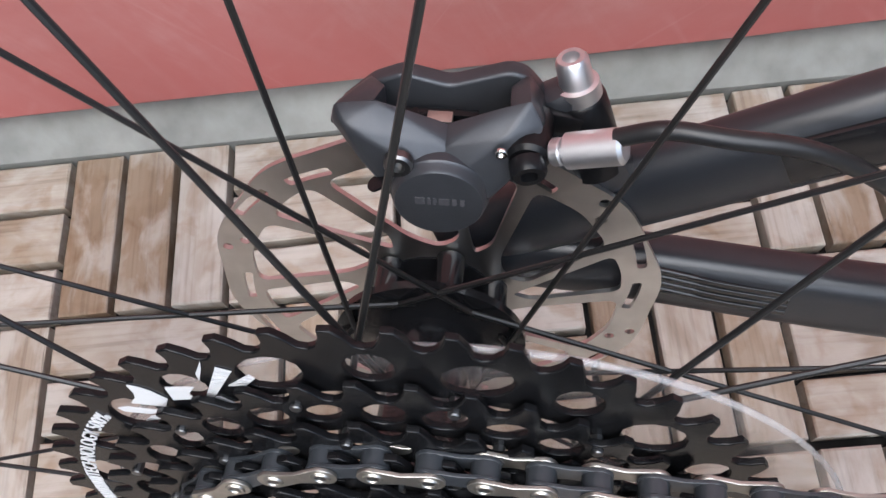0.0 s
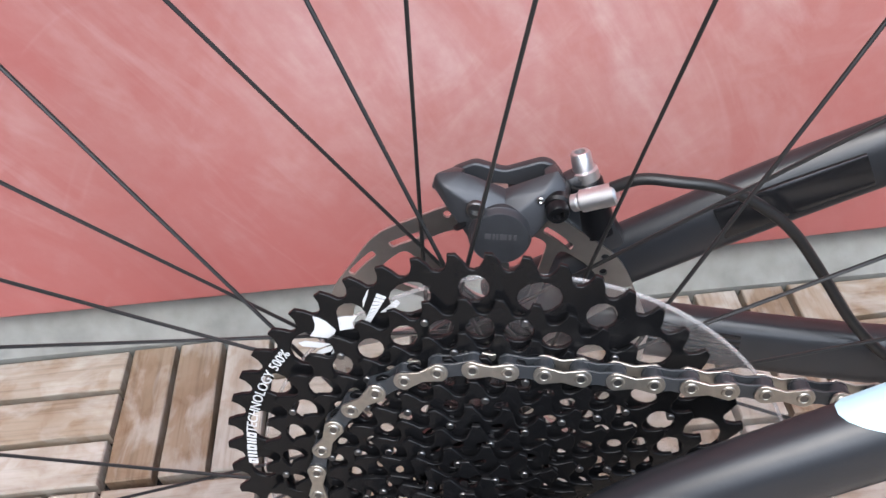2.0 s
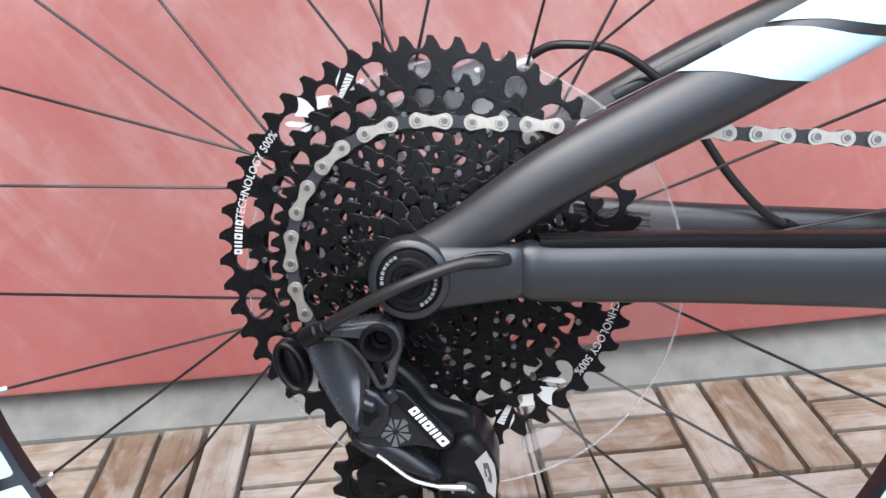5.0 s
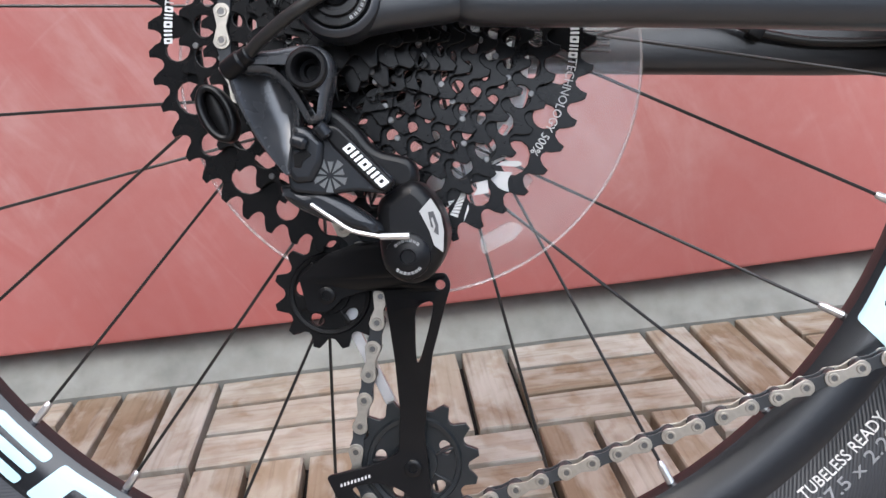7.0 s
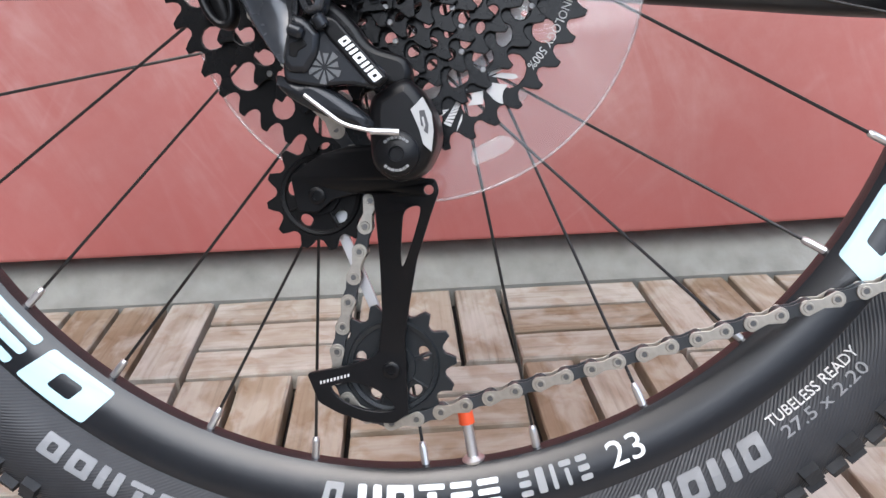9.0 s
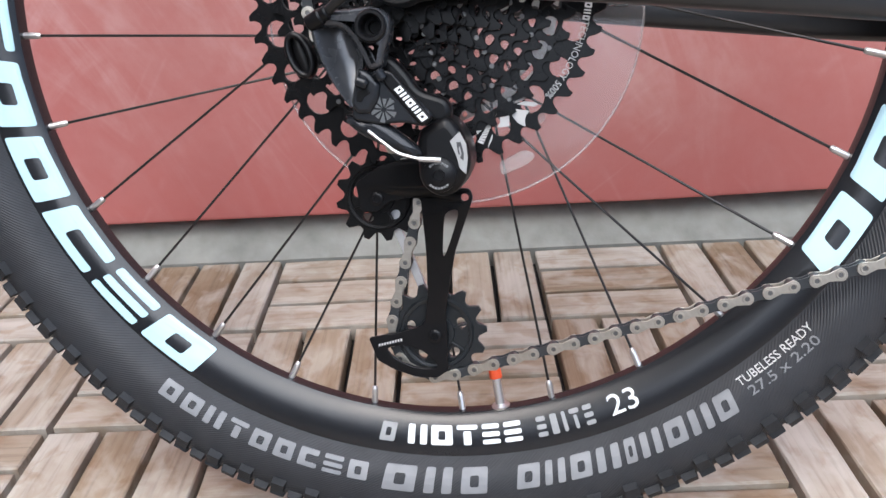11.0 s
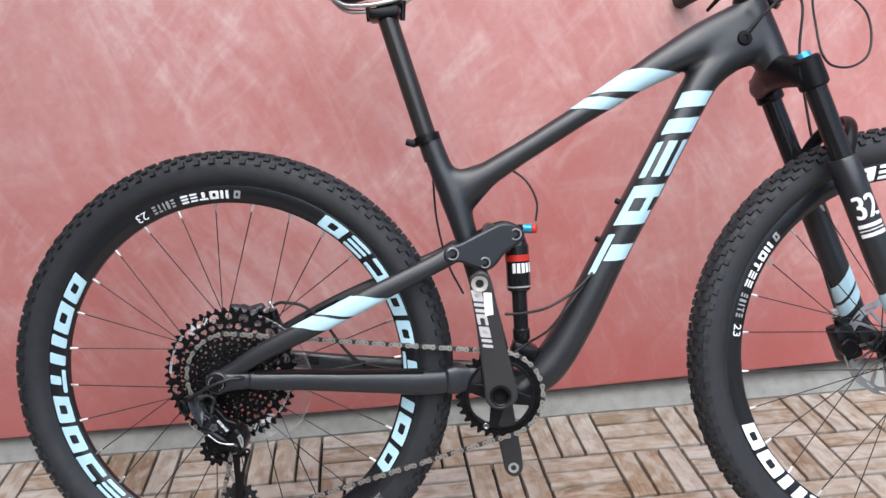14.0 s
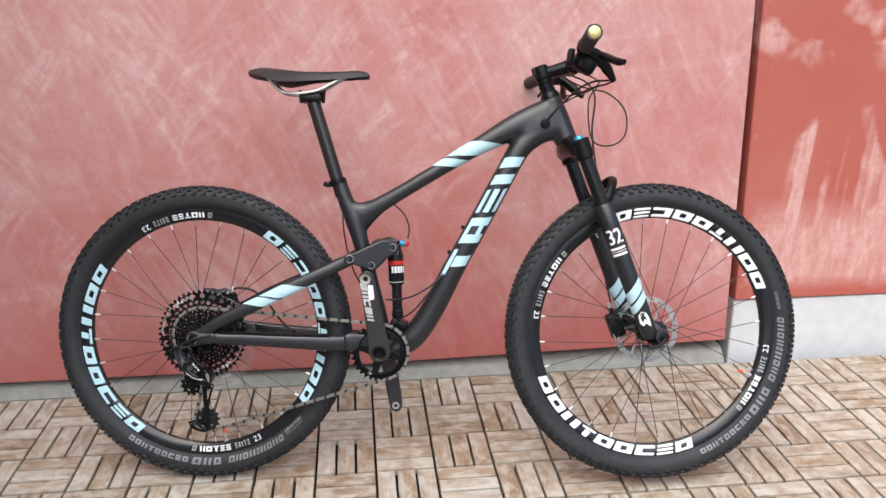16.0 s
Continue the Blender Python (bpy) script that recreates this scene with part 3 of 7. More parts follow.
def build_wheel(name, parent, label, turn, valve_angle, hub_half, flanges, rotor_y, words_near, far_r=0.0285):
    """A wheel round the y axis at the origin: hub shell with rim, tyre, knobs, spokes, nipples, valve and prints under it."""
    bm = bmesh.new()
    fr, fl = flanges
    lathe(bm, (0, 0, 0), [(-hub_half, 0.0), (-hub_half, 0.009), (fr - 0.004, 0.011), (fr - 0.004, 0.024), (fr - 0.003, 0.0285), (fr + 0.001, 0.0285), (fr + 0.004, 0.017),
                          (0.5 * (fr + fl), 0.0145), (fl - 0.014, 0.0150), (fl - 0.013, 0.0185), (fl - 0.003, 0.0190), (fl - 0.002, 0.0220), (fl - 0.001, far_r), (fl + 0.002, far_r), (fl + 0.003, far_r - 0.011), (rotor_y - 0.003, 0.0150), (rotor_y - 0.002, 0.021), (rotor_y + 0.003, 0.019), (rotor_y + 0.004, 0.011), (hub_half, 0.009), (hub_half, 0)], 40)
    wheel = part(name, bm, GLOSS, parent, label)
    if far_r > 0.03:
        for k in range(6):
            a = 2 * math.pi * k / 6 + 0.2
            bm = bmesh.new()
            rod(bm, (0.0215 * math.cos(a), fl + 0.001, 0.0215 * math.sin(a)), (0.0215 * math.cos(a), rotor_y - 0.001, 0.0215 * math.sin(a)), 0.0050, 20, 0.0006)
            part("disc_boss", bm, GLOSS, wheel)
    bm = bmesh.new()
    near = [(-y, r) for r, y in RIM_SIDE]
    lathe(bm, (0, 0, 0), near + [(-0.0112, 0.2925), (-0.0108, 0.287), (-0.006, 0.281), (0.006, 0.281), (0.0108, 0.287), (0.0112, 0.2925)] + [(-y, r) for y, r in near[::-1]] + [(0.0, RIM_IN)], 144, closed=True)
    part("rim", bm, RIM, wheel, "matt black rim")
    bm = bmesh.new()
    prof = [(-0.0128, 0.2918)]
    for k in range(25):
        q = radians(-140 + 280 * k / 24)
        prof.append(tyre_point(q))
    lathe(bm, (0, 0, 0), prof + [(0.0128, 0.2918)], 160)
    tyre = part("tyre", bm, SIDEWALL, wheel, "black knobbly tyre with moulded tread")
    bm = bmesh.new()
    count = 88
    for k in range(count):
        for cross, half_a, half_b, off in ((0.0, 0.0052, 0.0038, 0.0), (-24, 0.0046, 0.0036, 0.5), (24, 0.0046, 0.0036, 0.5), (-46, 0.0044, 0.0034, 0.05), (46, 0.0044, 0.0034, 0.05), (-66, 0.0042, 0.0040, 0.55), (66, 0.0042, 0.0040, 0.55)):
            th = 2 * math.pi * (k + off) / count
            c = radians(cross)
            rad = V(math.cos(th), 0, math.sin(th))
            along = V(-math.sin(th), 0, math.cos(th))
            out = rad * math.cos(c) + V(0, math.sin(c), 0)
            across = V(0, math.cos(c), 0) - rad * math.sin(c)
            side, high = tyre_point(c)
            at = rad * high + V(0, side, 0)
            knob(bm, at, out.normalized(), along, across, half_a, half_b, 0.0040)
    bmesh.ops.recalc_face_normals(bm, faces=bm.faces)
    tagged(part("tread", bm, RUBBER, wheel, "small square rubber knobs of the tread", smooth=False), kind="stuff")
    # spokes and nipples
    for k in range(28):
        a = turn + 2 * math.pi * k / 28
        sign = 1 if k % 4 in (2, 3) else -1
        near = k % 2 == 0
        fy = fr if near else fl
        h = a + sign * radians(76)
        rim_p = V(RIM_IN * math.cos(a), 0, RIM_IN * math.sin(a)) * 1.002
        hub_p = V(0.0255 * math.cos(h), fy + (0.0015 if k % 4 in (0, 2) else -0.0015) * 1.2, 0.0255 * math.sin(h))
        d = (hub_p - rim_p).normalized()
        bm = bmesh.new()
        tube(bm, [rim_p, rim_p.lerp(hub_p, 0.5), hub_p], [0.0009, 0.0008, 0.0010], n=8)
        part("spoke", bm, SPOKE, wheel)
        bm = bmesh.new()
        tube(bm, [rim_p - d * 0.001, rim_p + d * 0.009, rim_p + d * 0.0115, rim_p + d * 0.0125], [0.0021, 0.0021, 0.0019, 0.0011], n=8)
        part("nipple", bm, ALLOY, wheel, "silver nipple" if k == 0 else "")
    # valve
    c, s = math.cos(valve_angle), math.sin(valve_angle)
    ax = V(-c, 0, -s)
    base = V(c, 0, s) * (RIM_IN + 0.001)
    bm = bmesh.new()
    lathe(bm, base, [(0, 0), (0, 0.006), (0.0015, 0.0062), (0.003, 0.0045), (0.003, 0.003), (0.024, 0.0028), (0.024, 0.0)], 16, ax)
    part("valve", bm, ALLOY, wheel, "silver valve stem")
    bm = bmesh.new()
    lathe(bm, base + ax * 0.021, [(0, 0), (0, 0.0042), (0.007, 0.0040), (0.0095, 0.0032), (0.0115, 0.0015), (0.0118, 0)], 16, ax)
    part("valve_cap", bm, ORANGE, wheel, "orange-red plastic valve cap")
    words_near(wheel)
    return wheel


def rim_blocks(wheel, centre_deg, widths, height, r, mat, gap=0.004, slant=0.12, inward=True, on_tyre=False, label="", name="rim_print", kinds=("frame", "pair")):
    """A row of plain letter-sized shapes bent round the near face of the rim or the tyre."""
    lines = [fine(q, 0.004) for q in blocks(widths, height, gap, slant, kinds)]
    me = sheet(lines, 0.0002)
    face = tyre_side if on_tyre else rim_y
    bend(me, r, radians(centre_deg), lambda q: face(q) - 0.0006, inward=inward)
    me.name = name
    return link_mesh(name, me, mat, wheel, label, smooth=False)


def rim_words(wheel, centre_deg, text, height, r, mat, inward=True, on_tyre=False, label="", name="rim_print", stretch=1.0):
    me = lettering(text, height)
    face = tyre_side if on_tyre else rim_y
    bend(me, r, radians(centre_deg), lambda q: face(q) - 0.0006, inward=inward, stretch=stretch)
    me.name = name
    return link_mesh(name, me, mat, wheel, label, smooth=False)


BIG = [0.042, 0.046, 0.045, 0.038, 0.043, 0.044, 0.046, 0.038, 0.042]
NINE = ("frame", "frame", "pair", "roof", "frame", "frame", "hook", "rungs", "frame")
FIVE = ("pair", "frame", "roof", "rungs", "rungs")
THINS = ("rungs", "bar", "bar", "roof", "rungs")
MID = [0.0125, 0.0140, 0.0140, 0.0115, 0.0115]
THIN = [0.0062, 0.0055, 0.0030, 0.0065, 0.0060]
TALL = [0.0145, 0.0130, 0.0135, 0.0150, 0.0070, 0.0130, 0.0130, 0.0140, 0.0125]
BOLD = "row of bold {} letter-sized shapes on the rim"


def rim_set(w, a):
    """The small row of marks: badge, white shapes, grey shapes and a number, centred near a degrees."""
    rim_blocks(w, a - 12.1, [0.010], 0.0122, 0.2785, GREY_INK, label="small grey badge shape")
    rim_blocks(w, a - 1.7, MID, 0.0125, 0.2785, WHITE, 0.0028, 0.0, kinds=FIVE, label="white letter-sized shapes")
    rim_blocks(w, a + 11.9, THIN, 0.0125, 0.2785, GREY_INK, 0.0025, 0.0, kinds=THINS, label="grey letter-sized shapes")
    rim_words(w, a + 19.9, "23", 0.0125, 0.2785, WHITE, label="white number on the rim", stretch=1.15)


def rear_prints(w):
    rim_blocks(w, 191.3, BIG, 0.0215, 0.2790, BLUE, 0.0070, 0.28, kinds=NINE, label=BOLD.format("pale blue"))
    rim_blocks(w, 11.4, BIG, 0.0215, 0.2790, BLUE, 0.0085, 0.28, kinds=NINE, label=BOLD.format("pale blue"))
    rim_set(w, -84.0)
    rim_set(w, 98.0)
    rim_blocks(w, -112, [0.0130] * 9, 0.0105, 0.3040, TYRE_INK, 0.0040, 0.0, kinds=NINE, on_tyre=True, label="grey moulded letter-sized shapes on the tyre", name="tyre_print")
    rim_blocks(w, -89.5, [0.021, 0.018, 0.017], 0.0150, 0.3050, TYRE_INK, 0.0060, 0.12, on_tyre=True, label="grey letter-sized shapes on the tyre", name="tyre_print")
    rim_blocks(w, -66.0, TALL, 0.0135, 0.3050, TYRE_INK, 0.0035, 0.2, on_tyre=True, label="grey letter-sized shapes on the tyre", name="tyre_print")
    rim_words(w, -45.9, "TUBELESS READY", 0.0040, 0.2990, PALE_INK, on_tyre=True, label="small white words on the tyre", name="tyre_print", stretch=1.22)
    rim_words(w, -45.9, "27.5 x 2.20", 0.0054, 0.3058, TYRE_INK, on_tyre=True, label="grey tyre size on the tyre", name="tyre_print", stretch=1.45)


def front_prints(w):
    rim_blocks(w, -114.0, BIG, 0.0215, 0.2790, WHITE, 0.0065, 0.28, kinds=NINE, label=BOLD.format("white"))
    rim_blocks(w, 65.5, BIG, 0.0215, 0.2790, WHITE, 0.0060, 0.28, kinds=NINE, label=BOLD.format("white"))
    rim_set(w, 151.5)
    rim_set(w, -28.5)
    rim_blocks(w, -54, [0.0130] * 9, 0.0105, 0.3040, TYRE_INK, 0.0035, 0.0, kinds=NINE, on_tyre=True, label="grey moulded letter-sized shapes on the tyre", name="tyre_print")
    rim_blocks(w, -32.5, [0.021, 0.018, 0.017], 0.0150, 0.3050, TYRE_INK, 0.0060, 0.12, on_tyre=True, label="grey letter-sized shapes on the tyre", name="tyre_print")
    rim_blocks(w, -8.0, TALL, 0.0135, 0.3050, TYRE_INK, 0.0045, 0.2, on_tyre=True, label="grey letter-sized shapes on the tyre", name="tyre_print")
    rim_blocks(w, 14.0, [0.004] * 7, 0.0055, 0.3040, TYRE_INK, 0.0020, 0.0, on_tyre=True, label="small grey marks on the tyre", name="tyre_print")


rear_wheel = build_wheel("rear_wheel", bicycle, "rear wheel with black rim, thin black spokes and knobbly tyre", radians(-98.9), radians(-80.5), 0.070, (-0.0185, 0.0385), 0.0600, rear_prints, 0.0330)
rear_wheel.matrix_basis = pose(-0.002, -0.004, 0.0, 1.0, 0, 0)
front_wheel = build_wheel("front_wheel", bicycle, "front wheel with black rim and knobbly tyre turned slightly to the wall", radians(-98.0), radians(-23.8), 0.050, (-0.030, 0.026), 0.036, front_prints)
front_wheel.matrix_basis = FRONT @ Matrix.Translation((FRONT_AXLE[0], 0, FRONT_AXLE[1]))


def rotor(parent, y, r, label):
    """A brake disc: ring with slots, arms and a carrier round the hub."""
    lines = []
    outer = []
    for k in range(120):
        a = 2 * math.pi * k / 120
        outer.append(((r - 0.0008 + 0.0008 * math.sin(a * 12)) * math.cos(a), (r - 0.0008 + 0.0008 * math.sin(a * 12)) * math.sin(a)))
    lines.append(outer)
    lines.append(ring_points(0, 0, 0.0185, 36))
    arms = 6
    w = 2 * math.pi / arms
    inner = r - 0.0135
    wide = [(inner, 0.04), (inner + 0.0014, 0.31), (inner, 0.60), (0.0330, 0.86), (0.0262, 0.66), (0.0315, 0.32)]
    narrow = [(inner, 0.68), (inner + 0.0005, 0.84), (inner, 1.00), (0.0345, 1.18), (0.0275, 1.10), (0.0315, 0.99)]
    for k in range(arms):
        for q, bend_r in ((wide, 0.0055), (narrow, 0.0040)):
            lines.append(rounded([(p * math.cos(-b - k * w), p * math.sin(-b - k * w)) for p, b in q], bend_r, 4))
    for k in range(18):
        a0 = 2 * math.pi * k / 18
        if k % 3 == 2:
            for rr, off in ((r - 0.0095, -0.05), (r - 0.0040, 0.03)):
                lines.append(ring_points(rr * math.cos(a0 + off), rr * math.sin(a0 + off), 0.0019, 12))
        else:
            low, high = (r - 0.0105, r - 0.0080) if k % 3 == 0 else (r - 0.0060, r - 0.0042)
            slot = [(low + (high - low) * f / 7 + 0.0017, a0 - 0.115 + 0.23 * f / 7) for f in range(8)]
            slot += [(low + (high - low) * f / 7 - 0.0017, a0 - 0.115 + 0.23 * f / 7) for f in range(7, -1, -1)]
            lines.append(rounded([(p * math.cos(b), p * math.sin(b)) for p, b in slot], 0.0010, 2))
    disc = plate("brake_disc", lines, y, 0.0009, ROTOR, parent, label)
    for k in range(6):
        a = 2 * math.pi * k / 6 + 0.2
        bm = bmesh.new()
        bolt(bm, (0.0215 * math.cos(a), y - 0.001, 0.0215 * math.sin(a)), 0.0032, 0.0025)
        part("disc_bolt", bm, SATIN, parent)
    return disc


rotor(rear_wheel, 0.0600, 0.0795, "brushed steel brake disc with slots")
rotor(front_wheel, 0.036, 0.080, "brushed steel brake disc with slots")

# spoke guard
GC = (0.0165, -0.0150)
disc = sheet([ring_points(*GC, 0.1088, 96), ring_points(0, 0, 0.034, 40)], 0.0006)
disc.transform(Matrix.Translation((0, -0.0185, 0)))
disc.name = "spoke_guard"
guard = link_mesh("spoke_guard", disc, CLEAR, rear_wheel, "clear plastic spoke guard disc")
guard.visible_shadow = False
bm = bmesh.new()
lathe(bm, (GC[0], -0.0185, GC[1]), [(-0.0007, 0.1080), (-0.0009, 0.1088), (0.0, 0.1094), (0.0009, 0.1088), (0.0007, 0.1081)], 96, closed=True)
rim_edge = part("guard_edge", bm, CLEAR_EDGE, rear_wheel, "scuffed thicker rim of the clear guard")
rim_edge.visible_shadow = False
for line in ([(0.0600, -0.0712), (0.0690, -0.0691), (0.0721, -0.0736), (0.0648, -0.0799), (0.0600, -0.0768)], [(0.0439, -0.0992), (0.0584, -0.0919), (0.0640, -0.0935), (0.0655, -0.0958), (0.0609, -0.1005), (0.0455, -0.1070)]):
    clip = plate("guard_clip", [rounded(line, 0.0022, 4)], -0.0185, 0.0022, CLEAR_EDGE, rear_wheel, "clear plastic clip of the guard", 0.0009)
    clip.visible_shadow = False

# frame: main tubes in the plane of the bicycle
shell = bmesh.new()
tube(shell, spline([(0.3145, 0, 0.3585), (0.330, 0, 0.314), (0.352, 0, 0.262), (0.372, 0, 0.190), (0.393, 0, 0.110), (0.410, 0, 0.020), (0.414, 0, -0.035)], 6), [0.0178, 0.0180, 0.0195, 0.019, 0.019, 0.026, 0.034], [0.0175, 0.0185, 0.0225, 0.0175, 0.017, 0.022, 0.030], n=20)


def mould(points, side, up, squareness=2.3):
    tube(shell, spline(points, 8), side, up, n=24, squareness=squareness)


mould([(0.364, 0, 0.276), (0.390, 0, 0.291), (0.455, 0, 0.330), (0.545, 0, 0.384), (0.640, 0, 0.441), (0.730, 0, 0.488), (0.800, 0, 0.515)], [0.0185, 0.0190, 0.0185, 0.0195, 0.022, 0.027, 0.026], [0.020, 0.0205, 0.0170, 0.0165, 0.020, 0.030, 0.036])
mould([(0.400, 0, -0.045), (0.445, 0, -0.035), (0.491, 0, -0.003), (0.535, 0, 0.063), (0.590, 0, 0.170), (0.647, 0, 0.275), (0.698, 0, 0.371), (0.734, 0, 0.4345), (0.773, 0, 0.470), (0.822, 0, 0.492)], [0.030, 0.034, 0.034, 0.031, 0.031, 0.031, 0.030, 0.0285, 0.027, 0.025], [0.018, 0.024, 0.029, 0.0275, 0.0255, 0.0250, 0.0248, 0.0250, 0.028, 0.034])
mould([tuple(head_low + head_dir * -0.004), tuple(head_low.lerp(head_top, 0.35)), tuple(head_low.lerp(head_top, 0.72))], [0.0265, 0.025, 0.0235], [0.0265, 0.026, 0.024], squareness=2.0)
mould([(0.321, 0, 0.324), (0.338, 0, 0.302), (0.360, 0, 0.290), (0.392, 0, 0.300), (0.420, 0, 0.316)], [0.012, 0.015, 0.017, 0.015, 0.010], [0.012, 0.017, 0.019, 0.016, 0.010], squareness=2.0)
mould([(0.352, 0, 0.258), (0.372, 0, 0.275), (0.400, 0, 0.296), (0.432, 0, 0.316)], [0.0165, 0.0180, 0.0180, 0.0165], [0.031, 0.027, 0.0205, 0.0150], squareness=2.2)
mould([(0.728, 0, 0.462), (0.745, 0, 0.470), (0.778, 0, 0.489), (0.818, 0, 0.507)], [0.020, 0.0265, 0.0275, 0.0250], [0.010, 0.022, 0.038, 0.042], squareness=3.0)
frame_part = part("frame", shell, FRAME, bicycle, "matt black carbon front frame moulded in one piece")
melt = frame_part.modifiers.new("melt", "REMESH")
melt.mode, melt.voxel_size, melt.use_smooth_shade = "VOXEL", 0.0034, True
soften = frame_part.modifiers.new("soften", "SMOOTH")
soften.factor, soften.iterations = 0.5, 12


def frame_tube(name, points, side, up, label="", squareness=2.3, mat=FRAME, parent=bicycle, n=24, steps=8):
    bm = bmesh.new()
    tube(bm, spline(points, steps), side, up, n=n, squareness=squareness)
    return part(name, bm, mat, parent, label)


bm = bmesh.new()
lathe(bm, (0.414, 0, -0.035), [(-0.042, 0), (-0.042, 0.0225), (-0.036, 0.0235), (0.036, 0.0235), (0.042, 0.0225), (0.042, 0)], 32)
part("bottom_bracket", bm, SATIN, frame_part, "black bottom bracket shell")

# seat stays, rocker and chain stays
STAY = [(-0.004, -0.086, 0.004), (0.020, -0.0835, 0.017), (0.060, -0.0805, 0.0415), (0.125, -0.0770, 0.0725), (0.200, -0.0720, 0.1092), (0.270, -0.0660, 0.1425), (0.320, -0.0610, 0.166), (0.350, -0.0590, 0.182)]
rear_frame = frame_tube("seat_stay", STAY, [0.007, 0.008, 0.0095, 0.010, 0.010, 0.0095, 0.009, 0.008], [0.012, 0.012, 0.0135, 0.0145, 0.0145, 0.0140, 0.0135, 0.0140], "matt black seat stay", 2.4, parent=bicycle)
STAY_FAR = [(0.004, 0.072, 0.012), (0.060, 0.066, 0.044), (0.150, 0.060, 0.092), (0.250, 0.056, 0.136), (0.320, 0.052, 0.166), (0.352, 0.048, 0.184)]
frame_tube("seat_stay", STAY_FAR, 0.009, [0.016, 0.0155, 0.0155, 0.0145, 0.0135, 0.013], "matt black seat stay", 2.4, parent=bicycle)
CHAIN_STAY = [(0.0415, -0.0815, 0.0015), (0.0460, -0.0810, 0.0012), (0.060, -0.0785, -0.0003), (0.120, -0.0710, -0.0030), (0.180, -0.0645, -0.0072), (0.240, -0.0580, -0.0108), (0.300, -0.052, -0.0142), (0.340, -0.046, -0.0125), (0.385, -0.038, -0.006)]
frame_tube("chain_stay", CHAIN_STAY, [0.0070, 0.0088, 0.0092, 0.0095, 0.0095, 0.0097, 0.010, 0.009, 0.012], [0.0112, 0.0126, 0.0127, 0.0140, 0.0145, 0.0160, 0.0180, 0.0165, 0.020], "matt black chain stay", 3.0, parent=bicycle)
frame_tube("stay_yoke", [(0.333, -0.0475, -0.0130), (0.338, -0.0470, -0.0125), (0.350, -0.0450, -0.0105), (0.372, -0.0410, -0.0085), (0.396, -0.0370, -0.0080)], [0.0085, 0.0112, 0.0118, 0.0100, 0.0085], [0.0170, 0.0205, 0.0215, 0.0170, 0.0150], "matt black stay yoke", 4.0, parent=bicycle)
CHAIN_STAY_FAR = [(0.0, 0.072, 0.006), (0.060, 0.068, 0.004), (0.160, 0.060, -0.005), (0.270, 0.055, -0.0135), (0.385, 0.036, -0.018)]
frame_tube("chain_stay", CHAIN_STAY_FAR, 0.009, [0.013, 0.0140, 0.0150, 0.0165, 0.018], "matt black chain stay", 3.0, parent=bicycle)

# ------------------------------------------------------------------ cassette, chain and cranks
CC = (-0.0015, 0.0)                      # cassette centre in the plane of the bicycle
TEETH = [50, 42, 36, 32, 28, 24, 21, 18, 16, 14, 12, 10]
COG_Y = [-0.0275 - 0.0037 * k for k in range(12)]
PITCH = 0.0127


def pitch_radius(n):
    return PITCH / (2 * math.sin(math.pi / n))


def toothed(n, centre, tip=0.0034, root=0.0032, lean=0.0, turn=0.0):
    """The outline of a sprocket with n teeth."""
    r = pitch_radius(n)
    out = []
    for k in range(n):
        a0 = turn + 2 * math.pi * k / n
        w = 2 * math.pi / n
        for f, q in ((-0.5, r - root), (-0.34, r - root * 0.75), (-0.22, r + tip * 0.1), (-0.13 + lean, r + tip), (0.09 + lean, r + tip), (0.22, r + tip * 0.1), (0.34, r - root * 0.75)):
            out.append((centre[0] + q * math.cos(a0 + f * w), centre[1] + q * math.sin(a0 + f * w)))
    return out


def oval(cx, cz, along, across, angle, n=12):
    c, s = math.cos(angle), math.sin(angle)
    return [(cx + along * math.cos(t) * c - across * math.sin(t) * s, cz + along * math.cos(t) * s + across * math.sin(t) * c) for t in (2 * math.pi * k / n for k in range(n))]


bm = bmesh.new()
lathe(bm, (CC[0], 0, CC[1]), [(-0.0715, 0.0), (-0.0715, 0.0125), (-0.067, 0.0145), (-0.030, 0.0165), (-0.025, 0.0185), (-0.0235, 0.0)], 32)
cassette = part("cassette", bm, DARK_STEEL, bicycle, "black twelve-cog cassette behind the dropout")
for k, n in enumerate(TEETH):
    r = pitch_radius(n)
    lines = [toothed(n, CC, lean=0.10 if k < 6 else 0.04, turn=0.11 * k)]
    inner = pitch_radius(TEETH[k + 1]) - 0.0052 if k < 10 else 0.010
    lines.append(ring_points(CC[0], CC[1], max(inner, 0.010), 48))
    if k < 9:
        lo, hi = pitch_radius(TEETH[k + 1]) - 0.0010, r - 0.0044
        mid, half = (lo + hi) / 2, max((hi - lo) / 2, 0.0014)
        along = max(half * 1.22, 0.0026)
        count = 24 if k == 0 else int(2 * math.pi * mid / (2 * along + 0.0034))
        for j in range(count):
            a = 2 * math.pi * (j + 0.37 * k) / count
            if k == 0:
                big = j % 2
                lines.append(oval(CC[0] + (mid - 0.0012 * big) * math.cos(a), CC[1] + (mid - 0.0012 * big) * math.sin(a), 0.0082 if big else 0.0056, half * (1.05 if big else 0.9), a + math.pi / 2 + 0.30))
            else:
                lines.append(oval(CC[0] + mid * math.cos(a), CC[1] + mid * math.sin(a), along, half * (1.10 if j % 3 else 0.86), a + math.pi / 2 + 0.45))
    cog = plate("sprocket", lines, COG_Y[k], 0.0010, DARK_STEEL, cassette, "large black sprocket with white prints" if k == 0 else "", bevel=0.0004)
